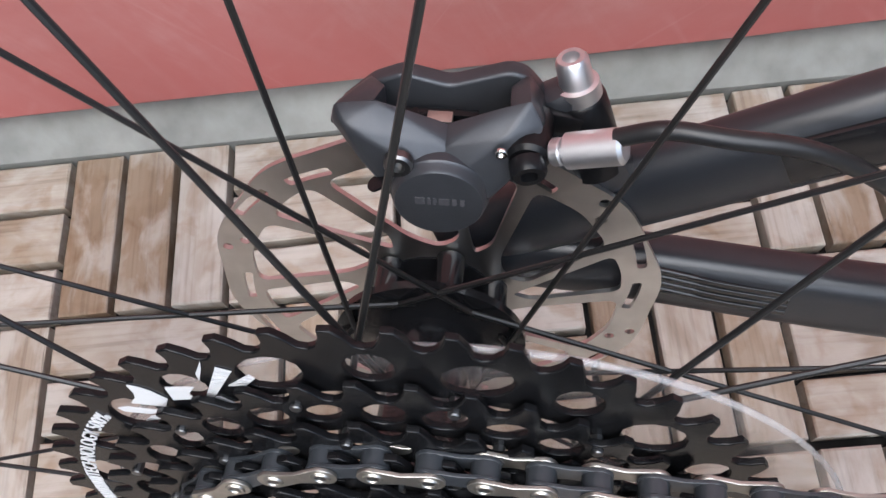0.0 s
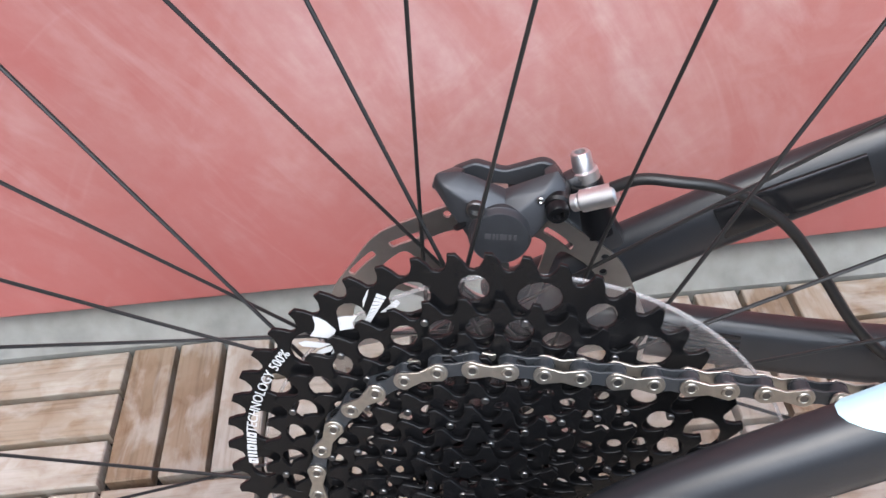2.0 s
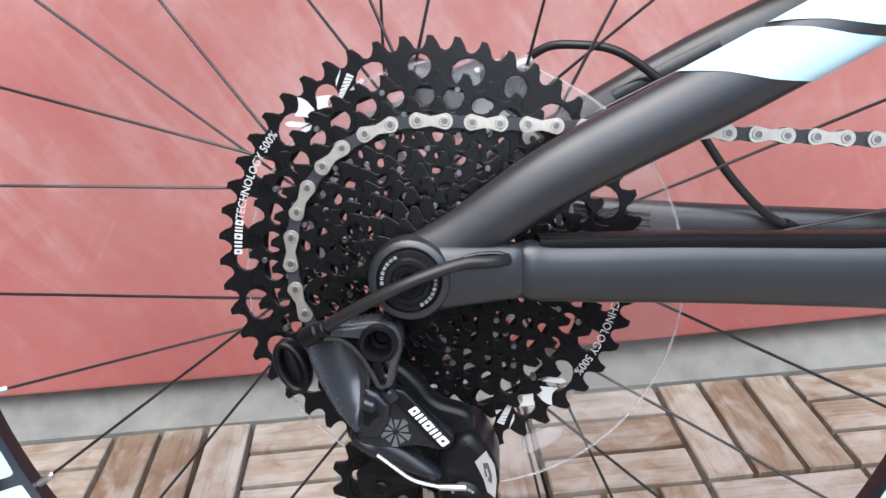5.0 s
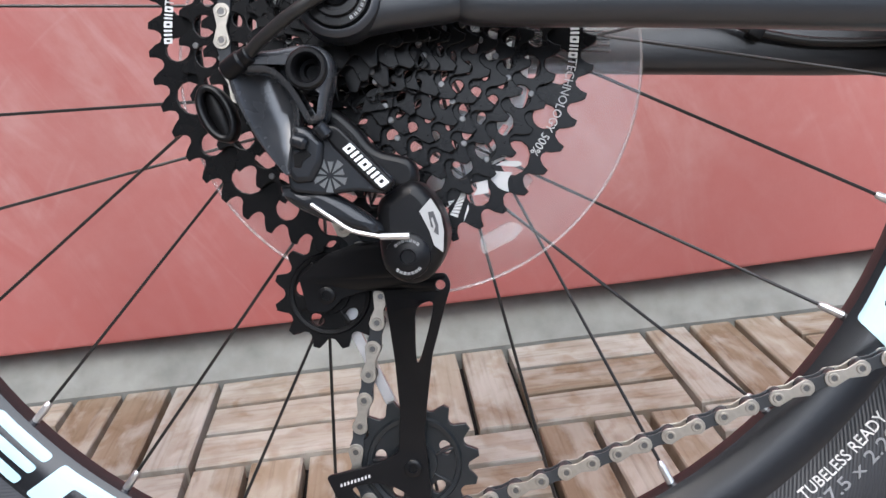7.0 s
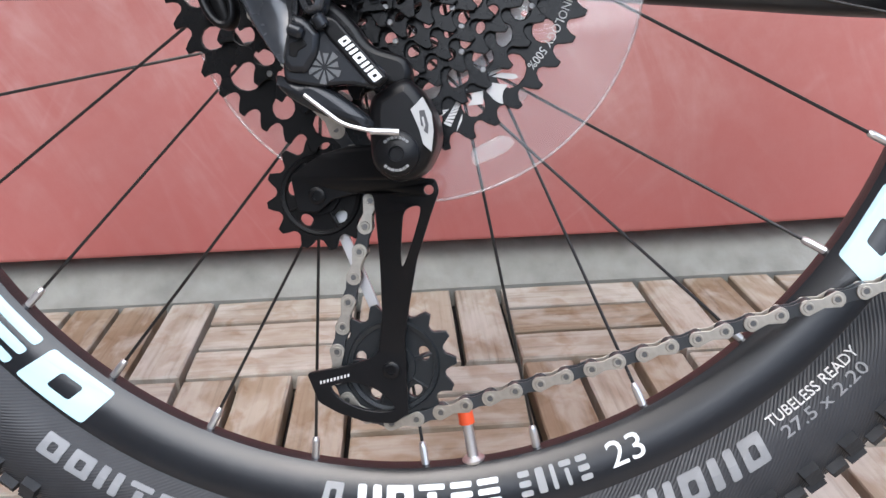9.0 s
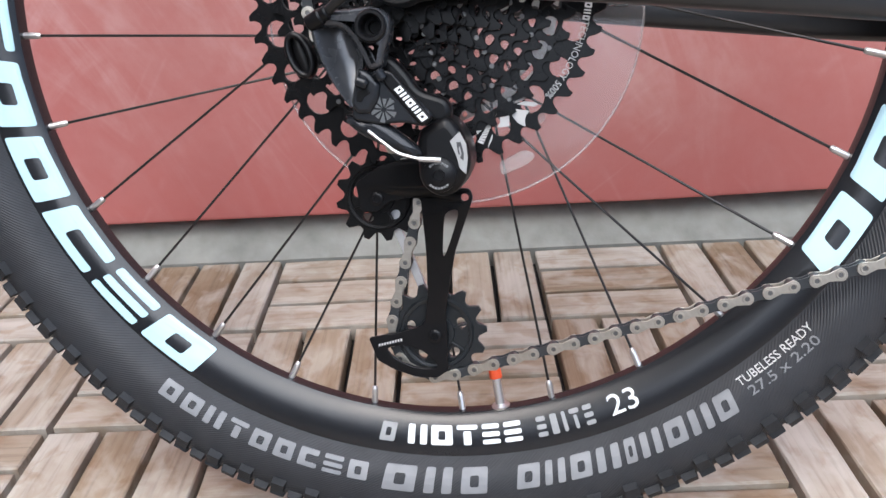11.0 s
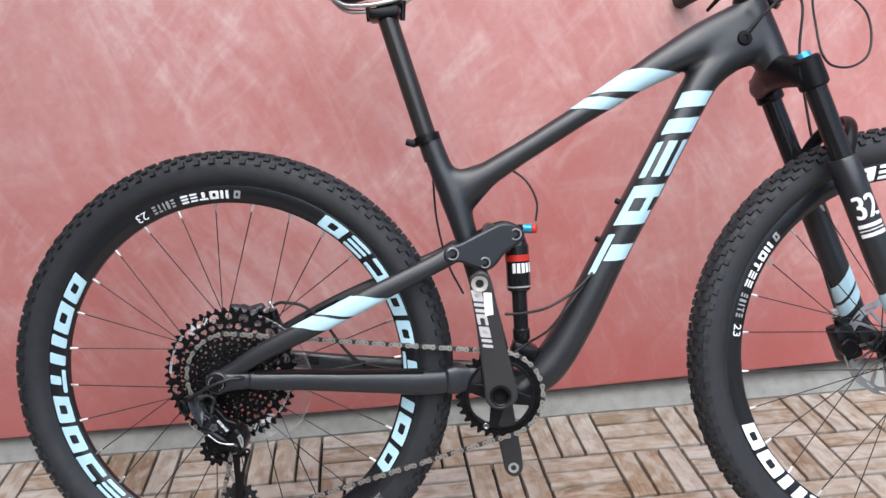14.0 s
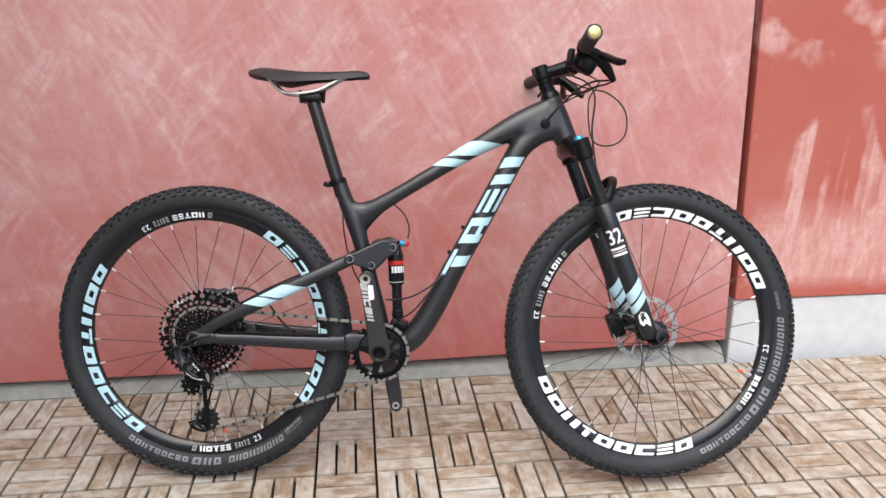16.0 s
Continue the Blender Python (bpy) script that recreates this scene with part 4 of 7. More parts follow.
# pins between the cogs
for k in range(9):
    count = (14, 12, 12, 11, 10, 9, 8, 7, 6)[k]
    bm = bmesh.new()
    rr = pitch_radius(TEETH[k + 1]) - 0.0047
    for j in range(count):
        a = 2 * math.pi * (j + 0.21 * k) / count
        rod(bm, (CC[0] + rr * math.cos(a), COG_Y[k + 1] - 0.0019, CC[1] + rr * math.sin(a)), (CC[0] + rr * math.cos(a), COG_Y[k] + 0.001, CC[1] + rr * math.sin(a)), 0.0015, 8, 0.0003)
    tagged(part("rivets", bm, PIN, cassette, "small steel pins joining the cogs"), kind="stuff")
face = COG_Y[0] - 0.0013
PETALS = [
    [(0.0478, -0.0648), (0.0531, -0.0607), (0.0522, -0.0627), (0.0501, -0.0652)],
    [(0.0509, -0.0652), (0.0530, -0.0622), (0.0598, -0.0599), (0.0577, -0.0624), (0.0540, -0.0643)],
    [(0.0524, -0.0656), (0.0571, -0.0639), (0.0636, -0.0646), (0.0648, -0.0662), (0.0622, -0.0671)],
    [(0.0516, -0.0683), (0.0601, -0.0694), (0.0580, -0.0721), (0.0574, -0.0747), (0.0578, -0.0783), (0.0558, -0.0777), (0.0532, -0.0761), (0.0499, -0.0721)],
    [(0.0429, -0.0731), (0.0484, -0.0720), (0.0485, -0.0780), (0.0459, -0.0784), (0.0412, -0.0788), (0.0433, -0.0757)],
    [(0.0359, -0.0908), (0.0367, -0.0874), (0.0387, -0.0823), (0.0386, -0.0854)],
]


def hatched(a0, a1, b0, b1, n):
    """A leaf made of n thin bars between the edges a0 a1 and b0 b1."""
    a0, a1, b0, b1 = (Vector(q) for q in (a0, a1, b0, b1))
    return [[tuple(a0.lerp(a1, k / n)), tuple(b0.lerp(b1, k / n)), tuple(b0.lerp(b1, (k + 0.76) / n)), tuple(a0.lerp(a1, (k + 0.76) / n))] for k in range(n)]


PETALS += hatched((0.0368, -0.0755), (0.0297, -0.0872), (0.0411, -0.0710), (0.0330, -0.0889), 10)
PETALS += hatched((0.0330, -0.0715), (0.0363, -0.0750), (0.0393, -0.0710), (0.0370, -0.0748), 4)
PETALS += hatched((0.0280, -0.0809), (0.0250, -0.0845), (0.0325, -0.0803), (0.0260, -0.0861), 5)
for half_turn in (0, 180):
    a = 159.4 + half_turn
    me = lettering("TECHNOLOGY 500%", 0.0040, 0.00015)
    me.transform(Matrix.Diagonal((0.88, 1, 1, 1)))
    bend(me, 0.0945, radians(a - 6.0), lambda q: face, CC)
    link_mesh("cog_print", me, PALE_INK, cassette, "small white words on the largest cog", smooth=False)
    me = sheet([fine(q, 0.002) for q in blocks([0.0026, 0.003, 0.003, 0.0024, 0.0026], 0.0040, 0.0009)], 0.00015)
    bend(me, 0.0945, radians(a + 13.7), lambda q: face, CC)
    link_mesh("cog_print", me, PALE_INK, cassette, "small white letter-sized shapes on the largest cog", smooth=False)
    spin = -1 if half_turn == 0 else 1
    petals = [[(CC[0] + spin * (x - CC[0]), CC[1] + spin * (z - CC[1])) for x, z in q] for q in PETALS]
    plate("cog_print", petals, face, 0.00015, PALE_INK, cassette, "white flower-like print on the largest cog")

GUIDE, LOWER, RING = (-0.0312, -0.1240), (0.0027, -0.2083), (0.4145, -0.034)
GUIDE_N, LOWER_N, RING_N = 12, 14, 32
PULLEY_Y, RING_Y = -0.0385, -0.0480


def tangent(c0, r0, d0, c1, r1, d1):
    """The straight run of a belt from circle 0 to circle 1; d is 1 where it goes anticlockwise round."""
    vx, vz = c1[0] - c0[0], c1[1] - c0[1]
    L = math.hypot(vx, vz)
    s = d0 * r0 - d1 * r1
    base = math.atan2(vz, vx)
    phi = base + math.asin(max(-1, min(1, s / L)))
    # the normal to the left of travel points to the centre of an anticlockwise circle
    nx, nz = -math.sin(phi), math.cos(phi)
    return (c0[0] - d0 * r0 * nx, c0[1] - d0 * r0 * nz), (c1[0] - d1 * r1 * nx, c1[1] - d1 * r1 * nz)


HANG = (0.0010, 0.0142, 0.0040)          # where the derailleur hangs, off its drawn place


def hung(c):
    return (c[0] + HANG[0], c[1] + HANG[2])


def chain_path():
    """The chain's closed line as (x, y, z), from the chainring's top to the cog, pulleys and back."""
    wheels = [(CC, pitch_radius(32), 1, COG_Y[3]), (hung(GUIDE), pitch_radius(GUIDE_N), -1, PULLEY_Y + HANG[1]), (hung(LOWER), pitch_radius(LOWER_N), 1, PULLEY_Y + HANG[1]), (RING, pitch_radius(RING_N), 1, RING_Y)]
    runs = []
    for i, (c0, r0, d0, y0) in enumerate(wheels):
        c1, r1, d1, y1 = wheels[(i + 1) % 4]
        runs.append(tangent(c0, r0, d0, c1, r1, d1))
    out = []
    for i, (c, r, d, y) in enumerate(wheels):
        start, end = runs[i - 1][1], runs[i][0]
        a0, a1 = math.atan2(start[1] - c[1], start[0] - c[0]), math.atan2(end[1] - c[1], end[0] - c[0])
        sweep = (a1 - a0) * d % (2 * math.pi)
        for k in range(25):
            a = a0 + d * sweep * k / 24
            out.append(V(c[0] + r * math.cos(a), y, c[1] + r * math.sin(a)))
        nxt, y1 = runs[i][1], wheels[(i + 1) % 4][3]
        for k in range(1, 24):
            t = k / 24
            out.append(V(end[0] + (nxt[0] - end[0]) * t, y + (y1 - y) * t, end[1] + (nxt[1] - end[1]) * t))
    return out


line = chain_path()
lengths = np.cumsum([0] + [(b - a).length for a, b in zip(line, line[1:] + line[:1])])
total = lengths[-1]
links = 2 * round(total / PITCH / 2)
step = total / links
xyz = np.array([tuple(p) for p in line + line[:1]])


def on_chain(s):
    s %= total
    return Vector([float(np.interp(s, lengths, xyz[:, k])) for k in range(3)])


first = min(range(len(line)), key=lambda k: (line[k] - V(-0.0015, COG_Y[3], 0.0645)).length)
start_s = float(lengths[first])


def dogbone(length, r, waist):
    pts = []
    for k in range(9):
        a = radians(100 + 160 * k / 8)
        pts.append((-length / 2 + r * math.cos(a), r * math.sin(a)))
    pts.append((0, -waist))
    for k in range(9):
        a = radians(-80 + 160 * k / 8)
        pts.append((length / 2 + r * math.cos(a), r * math.sin(a)))
    pts.append((0, waist))
    return pts


def two_plates(r, waist, gap, holes):
    lines = [dogbone(PITCH * step / PITCH, r, waist)]
    meshes = []
    for y in (-gap, gap):
        me = sheet(lines, 0.0005, 0.00015, 0)
        me.transform(Matrix.Translation((0, y, 0)))
        meshes.append(me)
    bm = merge(meshes)
    for x in (-step / 2, step / 2):
        if holes:
            lathe(bm, (x, -gap - 0.0005, 0), [(0.0, 0.0026), (-0.0005, 0.0023), (-0.0005, 0.0017), (-0.0001, 0.0015), (-0.0001, 0)], 10)
            lathe(bm, (x, gap + 0.0005, 0), [(0.0, 0.0019), (0.0004, 0.0018), (0.0004, 0)], 10)
        else:
            lathe(bm, (x, 0, 0), [(-gap, 0), (-gap, 0.0036), (gap, 0.0036), (gap, 0)], 12)
    return bm


outer_me = mesh_of(two_plates(0.0039, 0.0022, 0.0034, True), "outer_link")
inner_me = mesh_of(two_plates(0.0038, 0.0027, 0.0023, False), "inner_link")
bm = bmesh.new()
for k in range(links):
    p = on_chain(start_s + k * step)
    rod(bm, p + V(0, -0.0041, 0), p + V(0, 0.0041, 0), 0.0014, 8)
chain = part("chain", bm, PIN, bicycle, "silver chain with dark inner links")
for k in range(links):
    a, b = on_chain(start_s + (k - 1) * step), on_chain(start_s + k * step)
    x = (b - a).normalized()
    y = (V(0, 1, 0) - x * x.y).normalized()
    m = Matrix((x, y, x.cross(y))).transposed().to_4x4()
    m.translation = (a + b) / 2
    outer = k % 2 == 0
    ob = link_mesh("chain_link", outer_me if outer else inner_me, NICKEL if outer else INNER_STEEL, chain, "" if k > 1 else ("silver outer link" if outer else "dark inner link"), smooth=k < 2)
    ob.matrix_basis = m

# chainring and cranks
ring_lines = [toothed(RING_N, RING, turn=0.05), ring_points(RING[0], RING[1], 0.0505, 48)]
chainring = plate("chainring", ring_lines, RING_Y, 0.0016, DARK_STEEL, bicycle, "black toothed chainring", 0.0003)
spider = [ring_points(RING[0], RING[1], 0.0525, 48)]
for k in range(4):
    a0 = 2 * math.pi * k / 4 + 0.55
    spider.append(smooth_loop([(RING[0] + q * math.cos(a0 + f), RING[1] + q * math.sin(a0 + f)) for q, f in ((0.022, -0.22), (0.036, -0.54), (0.0470, -0.58), (0.0490, 0.0), (0.0470, 0.58), (0.036, 0.54), (0.022, 0.22))], 4))
spider.append(ring_points(RING[0], RING[1], 0.013, 24))
plate("spider", spider, RING_Y - 0.002, 0.003, SATIN, chainring, "black chainring spider", 0.0012)
bm = bmesh.new()
bolt(bm, (0.392, RING_Y - 0.004, -0.082), 0.0048, 0.003)
part("chain_peg", bm, CHROME, chainring, "small silver peg on the chainring")
ARM = smooth_loop([(0.3720, 0.1400), (0.3790, 0.1535), (0.3880, 0.1575), (0.3985, 0.1530), (0.4045, 0.1400), (0.4215, 0.0560), (0.4385, -0.0200), (0.4370, -0.0420), (0.4150, -0.0545), (0.3935, -0.0430), (0.3895, -0.0100), (0.3800, 0.0800)], 5)
arm_me = sheet([ARM, ring_points(0.4143, -0.0325, 0.0150, 32), ring_points(0.3865, 0.1395, 0.0100, 28)], 0.0075, 0.0035, 2)
shear = Matrix(((1, 0, 0, 0), (0, 1, -0.145, -0.0660), (0, 0, 1, 0), (0, 0, 0, 1)))
arm_me.transform(shear)
arm_me.name = "crank_arm"
crank = link_mesh("crank_arm", arm_me, CRANK_GREY, bicycle, "dark grey alloy crank arm without pedal")
bm = bmesh.new()
lathe(bm, (0.3865, -0.0915, 0.1395), [(-0.0028, 0.0062), (-0.0032, 0.0120), (0.001, 0.0130), (0.001, 0.006), (0.012, 0.006), (0.012, 0)], 28)
part("pedal_eye", bm, NICKEL, crank, "bare silver pedal eye")
bm = bmesh.new()
lathe(bm, (0.3865, -0.0885, 0.1395), [(0.0065, 0.0), (0.0065, 0.0070), (0.0085, 0.0070)], 24)
part("pedal_hole", bm, GLOSS, crank, "dark threaded hole")
bm = bmesh.new()
lathe(bm, (0.4143, -0.0690, -0.0325), [(0.028, 0.0126), (-0.0006, 0.0126), (-0.0012, 0.0134), (0.0008, 0.0152), (0.030, 0.0152), (0.030, 0.0), (0.028, 0.0), (0.028, 0.0126)], 32)
part("axle_bore", bm, GLOSS, crank, "open black axle bore")


def on_arm(outlines, mat, label, lift=0.0078):
    me = sheet(outlines, 0.0002)
    me.transform(shear)
    me.transform(Matrix.Translation((0, -lift, 0)))
    me.name = "arm_print"
    return link_mesh("arm_print", me, mat, crank, label, smooth=False)


on_arm([rounded([(0.3915, 0.1265), (0.4035, 0.1260), (0.4060, 0.0935), (0.3935, 0.0905)], 0.001)], WHITE, "white sticker on the arm")
down = radians(-79.5)
for q in blocks([0.0165, 0.0140, 0.0165, 0.0165, 0.0130], 0.0150, 0.0028, 0.30, kinds=("frame", "pair", "hook", "frame", "pair")):
    on_arm([[(0.3893 + u * math.cos(down) - v * math.sin(down), 0.0865 + u * math.sin(down) + v * math.cos(down)) for u, v in q]], PALE_INK, "silver letter-sized shape on the arm", 0.00775)
FAR_ARM = smooth_loop([(0.3960, -0.0250), (0.4140, -0.0130), (0.4330, -0.0250), (0.4450, -0.1000), (0.4570, -0.1780), (0.4540, -0.2000), (0.4410, -0.2065), (0.4280, -0.1960), (0.4220, -0.1700), (0.4080, -0.1000)], 5)
me = sheet([FAR_ARM], 0.007, 0.003, 2)
me.transform(Matrix.Translation((-0.0017, 0.1000, -0.0073)))
me.name = "crank_arm"
far_arm = link_mesh("crank_arm", me, CRANK_GREY, bicycle, "dark grey alloy crank arm without pedal")
bm = bmesh.new()
lathe(bm, (0.4398, 0.0925, -0.1978), [(0.002, 0.0), (0.002, 0.0042), (-0.0010, 0.0050), (-0.0010, 0.0085), (0.001, 0.0095)], 24)
part("pedal_eye", bm, ALLOY, far_arm, "bare silver pedal eye")

# ------------------------------------------------------------------ dropout and rear axle
AXLE = (-0.0030, 0.0010)
bm = bmesh.new()
lathe(bm, (AXLE[0], -0.0885, AXLE[1]), [(0.0085, 0), (0.0085, 0.0160), (0.0040, 0.0174), (-0.0040, 0.0174), (-0.0074, 0.0164), (-0.0085, 0.0146), (-0.0085, 0.0136), (-0.0070, 0.0130), (-0.0070, 0)], 48)
dropout = part("dropout", bm, FRAME, bicycle, "black dropout with cable opening")
bm = bmesh.new()
tube(bm, spline([(-0.0010, -0.0870, 0.0002), (0.0150, -0.0862, 0.0010), (0.0300, -0.0838, 0.0013), (0.0390, -0.0822, 0.0015), (0.0440, -0.0814, 0.0014)], 6), [0.0078, 0.0086, 0.0084, 0.0080, 0.0066], [0.0150, 0.0136, 0.0124, 0.0119, 0.0108], n=32, squareness=3.2)
part("stay_end", bm, FRAME, dropout)
me = sheet([smooth_loop([(0.0150, 0.0070), (0.0220, 0.0108), (0.0340, 0.0110), (0.0382, 0.0082), (0.0340, 0.0052), (0.0220, 0.0040)], 5), smooth_loop([(0.0165, 0.0070), (0.0225, 0.0096), (0.0335, 0.0098), (0.0368, 0.0080), (0.0335, 0.0062), (0.0225, 0.0052)], 5)], 0.0016, 0.0006)
me.transform(Matrix(((1, 0, 0, 0), (0.13, 1, 0, -0.0960), (0, 0, 1, 0), (0, 0, 0, 1))))
link_mesh("slot_rim", me, FRAME, dropout, "raised rim round the cable opening")
me = sheet([smooth_loop([(0.0160, 0.0070), (0.0225, 0.0098), (0.0335, 0.0100), (0.0372, 0.0080), (0.0335, 0.0060), (0.0225, 0.0050)], 5)], 0.0008)
me.transform(Matrix(((1, 0, 0, 0), (0.13, 1, 0, -0.0957), (0, 0, 1, 0), (0, 0, 0, 1))))
link_mesh("cable_slot", me, PLASTIC, dropout, "dark cable opening")
bm = bmesh.new()
lathe(bm, (AXLE[0], -0.0935, AXLE[1]), [(-0.0030, 0.0), (-0.0030, 0.0030), (-0.0060, 0.0034), (-0.0066, 0.0048), (-0.0050, 0.0055), (-0.0050, 0.0068), (-0.0068, 0.0074), (-0.0068, 0.0090), (-0.0046, 0.0096), (-0.0046, 0.0122), (-0.0030, 0.0130), (0.002, 0.0133)], 40)
axle = part("axle_end", bm, GLOSS, dropout, "glossy black through-axle end with rings")
for a0 in (150, -30):
    me = sheet([fine(q, 0.002) for q in blocks([0.0013] * 7, 0.0013, 0.0008)], 0.0001)
    bend(me, 0.0110, radians(a0), lambda q: -0.0983, AXLE, inward=a0 < 0)
    link_mesh("axle_print", me, GREY_INK, dropout, "tiny grey marks", smooth=False)
bm = bmesh.new()
tube(bm, spline([(0.0372, -0.0905, 0.0076), (0.0310, -0.0965, 0.0078), (0.0189, -0.0995, 0.0078), (0.0001, -0.1030, 0.0024), (-0.0174, -0.1030, -0.0054), (-0.0316, -0.0990, -0.0133), (-0.0404, -0.0945, -0.0190), (-0.0466, -0.0925, -0.0224)], 8), 0.0026, n=12)
part("shift_cable", bm, HOSE, bicycle, "black shift cable housing into the derailleur")

# chain stay guard strip
bm = bmesh.new()
tube(bm, spline([(0.050, -0.0785, 0.0128), (0.110, -0.0720, 0.0108), (0.180, -0.0640, 0.0075), (0.240, -0.0575, 0.0058), (0.300, -0.0530, 0.0050)], 8), [0.0080, 0.0085, 0.0085, 0.0080], [0.0028, 0.0034, 0.0034, 0.003], n=16, squareness=4)
part("chain_guard", bm, PLASTIC, bicycle, "dark rubber strip on the chain stay")
bm = bmesh.new()
tube(bm, spline([(0.103, 0.0545, 0.0690), (0.132, 0.0525, 0.0833), (0.160, 0.0505, 0.0965)], 8), [0.0015, 0.0020, 0.0015], [0.0085, 0.0085, 0.0080], n=16, squareness=4)
part("stay_guard", bm, GLOSS, bicycle, "glossy clear-black protector patch on the far stay")
bm = bmesh.new()
for k in range(4):
    lift = 0.0032 * k
    tube(bm, spline([(0.076, 0.0585 - 0.0002 * k, 0.0125 - lift), (0.098, 0.0565 - 0.0002 * k, 0.0082 - lift), (0.121, 0.0548 - 0.0002 * k, 0.0052 - lift)], 6), [0.0010, 0.0012, 0.0010], [0.0013, 0.0014, 0.0012], n=10, squareness=3)
part("stay_guard", bm, GLOSS, bicycle, "glossy ribbed protector strips on the far chain stay")

# ------------------------------------------------------------------ rear derailleur
UNHUNG = Matrix.Translation((-HANG[0], -HANG[1], -HANG[2]))


def hung_part(name, bm, mat, label, parent=None):
    bmesh.ops.transform(bm, matrix=UNHUNG, verts=bm.verts)
    return part(name, bm, mat, parent or derailleur, label)


def hung_plate(name, line, face, depth, mat, label, bevel, holes=()):
    """A plate of the derailleur whose near face lies at y = face."""
    return plate(name, [line, *holes], face + depth / 2, depth / 2, mat, derailleur, label, bevel, UNHUNG)


# the hollow fan-shaped body
left = spline([(-0.0505, -0.0925, -0.0222), (-0.0466, -0.0945, -0.0355), (-0.0405, -0.0950, -0.0490), (-0.0345, -0.0945, -0.0584), (-0.0295, -0.0930, -0.0655)], 5)
right = spline([(-0.0262, -0.0930, -0.0225), (-0.0232, -0.0915, -0.0349), (-0.0228, -0.0910, -0.0447), (-0.0258, -0.0910, -0.0557), (-0.0282, -0.0915, -0.0648)], 5)
bm = bmesh.new()
rows = []
for a, b in zip(left, right):
    a, b = Vector(a), Vector(b)
    width = (b - a).length
    row = []
    for u, drop in ((0.0, 0.013), (0.0, 0.0022), (0.035, 0.0004), (0.09, 0.0), (0.15, 0.0010), (0.24, 0.0038), (0.38, 0.0070), (0.54, 0.0088), (0.70, 0.0084), (0.84, 0.0058), (0.94, 0.0020), (1.0, 0.0004), (1.0, 0.013)):
        deep = drop * min(width / 0.020, 1.0) if drop < 0.012 else drop
        row.append(bm.verts.new(a.lerp(b, u) + V(0, deep, 0)))
    rows.append(row)
for a, b in zip(rows, rows[1:]):
    for k in range(len(a)):
        m = (k + 1) % len(a)
        bm.faces.new((a[k], a[m], b[m], b[k]))
bm.faces.new(rows[0])
bm.faces.new(rows[-1])
bmesh.ops.recalc_face_normals(bm, faces=bm.faces)
bmesh.ops.transform(bm, matrix=UNHUNG, verts=bm.verts)
derailleur = part("derailleur", bm, FAN_ALLOY, bicycle, "dark grey long-cage rear derailleur with a hollow fan-shaped body")

EYE = (-0.0171, -0.0256)
hanger = smooth_loop([(-0.0510, -0.0215), (-0.0400, -0.0175), (-0.0290, -0.0168), (-0.0171, -0.0160), (-0.0092, -0.0196), (-0.0078, -0.0275), (-0.0108, -0.0380), (-0.0130, -0.0455), (-0.0190, -0.0465), (-0.0225, -0.0400), (-0.0268, -0.0325), (-0.0330, -0.0265), (-0.0430, -0.0250)], 6)
hung_plate("upper_knuckle", hanger, -0.0945, 0.0150, FAN_ALLOY, "dark grey upper knuckle arm", 0.0030, [ring_points(*EYE, 0.0056, 24)])
bm = bmesh.new()
lathe(bm, (EYE[0], -0.0950, EYE[1]), [(0.012, 0.0058), (0.002, 0.0082), (-0.0012, 0.0082), (-0.0022, 0.0074), (-0.0022, 0.0060), (-0.0010, 0.0051), (0.012, 0.0050)], 32, closed=True)
hung_part("hanger_ring", bm, SATIN, "black ring round the hanger bolt")
bm = bmesh.new()
lathe(bm, (EYE[0], -0.0860, EYE[1]), [(0.006, 0.0), (0.006, 0.0052), (0.0, 0.0052), (0.0, 0.0034), (0.003, 0.0030), (0.003, 0.0)], 20)
hung_part("hanger_bolt", bm, PLASTIC, "black hollow hanger bolt set deep in its ring")
bm = bmesh.new()
rod(bm, (-0.0415, -0.0945, -0.0198), (-0.0500, -0.0915, -0.0240), 0.0043, 20, 0.0010)
rod(bm, (-0.0385, -0.0955, -0.0182), (-0.0420, -0.0943, -0.0200), 0.0036, 20, 0.0006)
hung_part("cable_collar", bm, SATIN, "black collar at the end of the cable housing")
me = sheet([oval(-0.0575, -0.0385, 0.0125, 0.0070, radians(112), 32), oval(-0.0575, -0.0385, 0.0092, 0.0038, radians(112), 28)], 0.0045, 0.0015)
me.transform(UNHUNG @ Matrix.Translation((0, -0.0820, 0)))
link_mesh("cable_wheel", me, SATIN, derailleur, "black cable pulley of the derailleur")
bm = bmesh.new()
tube(bm, [(-0.0545, -0.080, -0.0480), (-0.0575, -0.081, -0.0385), (-0.0605, -0.080, -0.0290)], [0.0028, 0.0036, 0.0028], [0.0030, 0.0040, 0.0030], n=14)
hung_part("pulley_web", bm, PLASTIC, "black web of the cable pulley")

# parallelogram
link_out = rounded([(-0.0245, -0.0520), (-0.0158, -0.0455), (-0.0105, -0.0480), (0.0130, -0.0700), (0.0090, -0.0760), (-0.0035, -0.0735), (-0.0160, -0.0745), (-0.0294, -0.0720), (-0.0300, -0.0640)], 0.003)
hung_plate("outer_link", link_out, -0.0890, 0.0070, GREY_ALLOY, "dark grey parallelogram link", 0.0015)
hung_plate("link_rail", rounded([(-0.0120, -0.0468), (-0.0080, -0.0480), (0.0125, -0.0712), (0.0090, -0.0752), (0.0050, -0.0740), (-0.0110, -0.0555), (-0.0150, -0.0490)], 0.0014), -0.0905, 0.0050, SATIN, "black rail along the link", 0.0012)
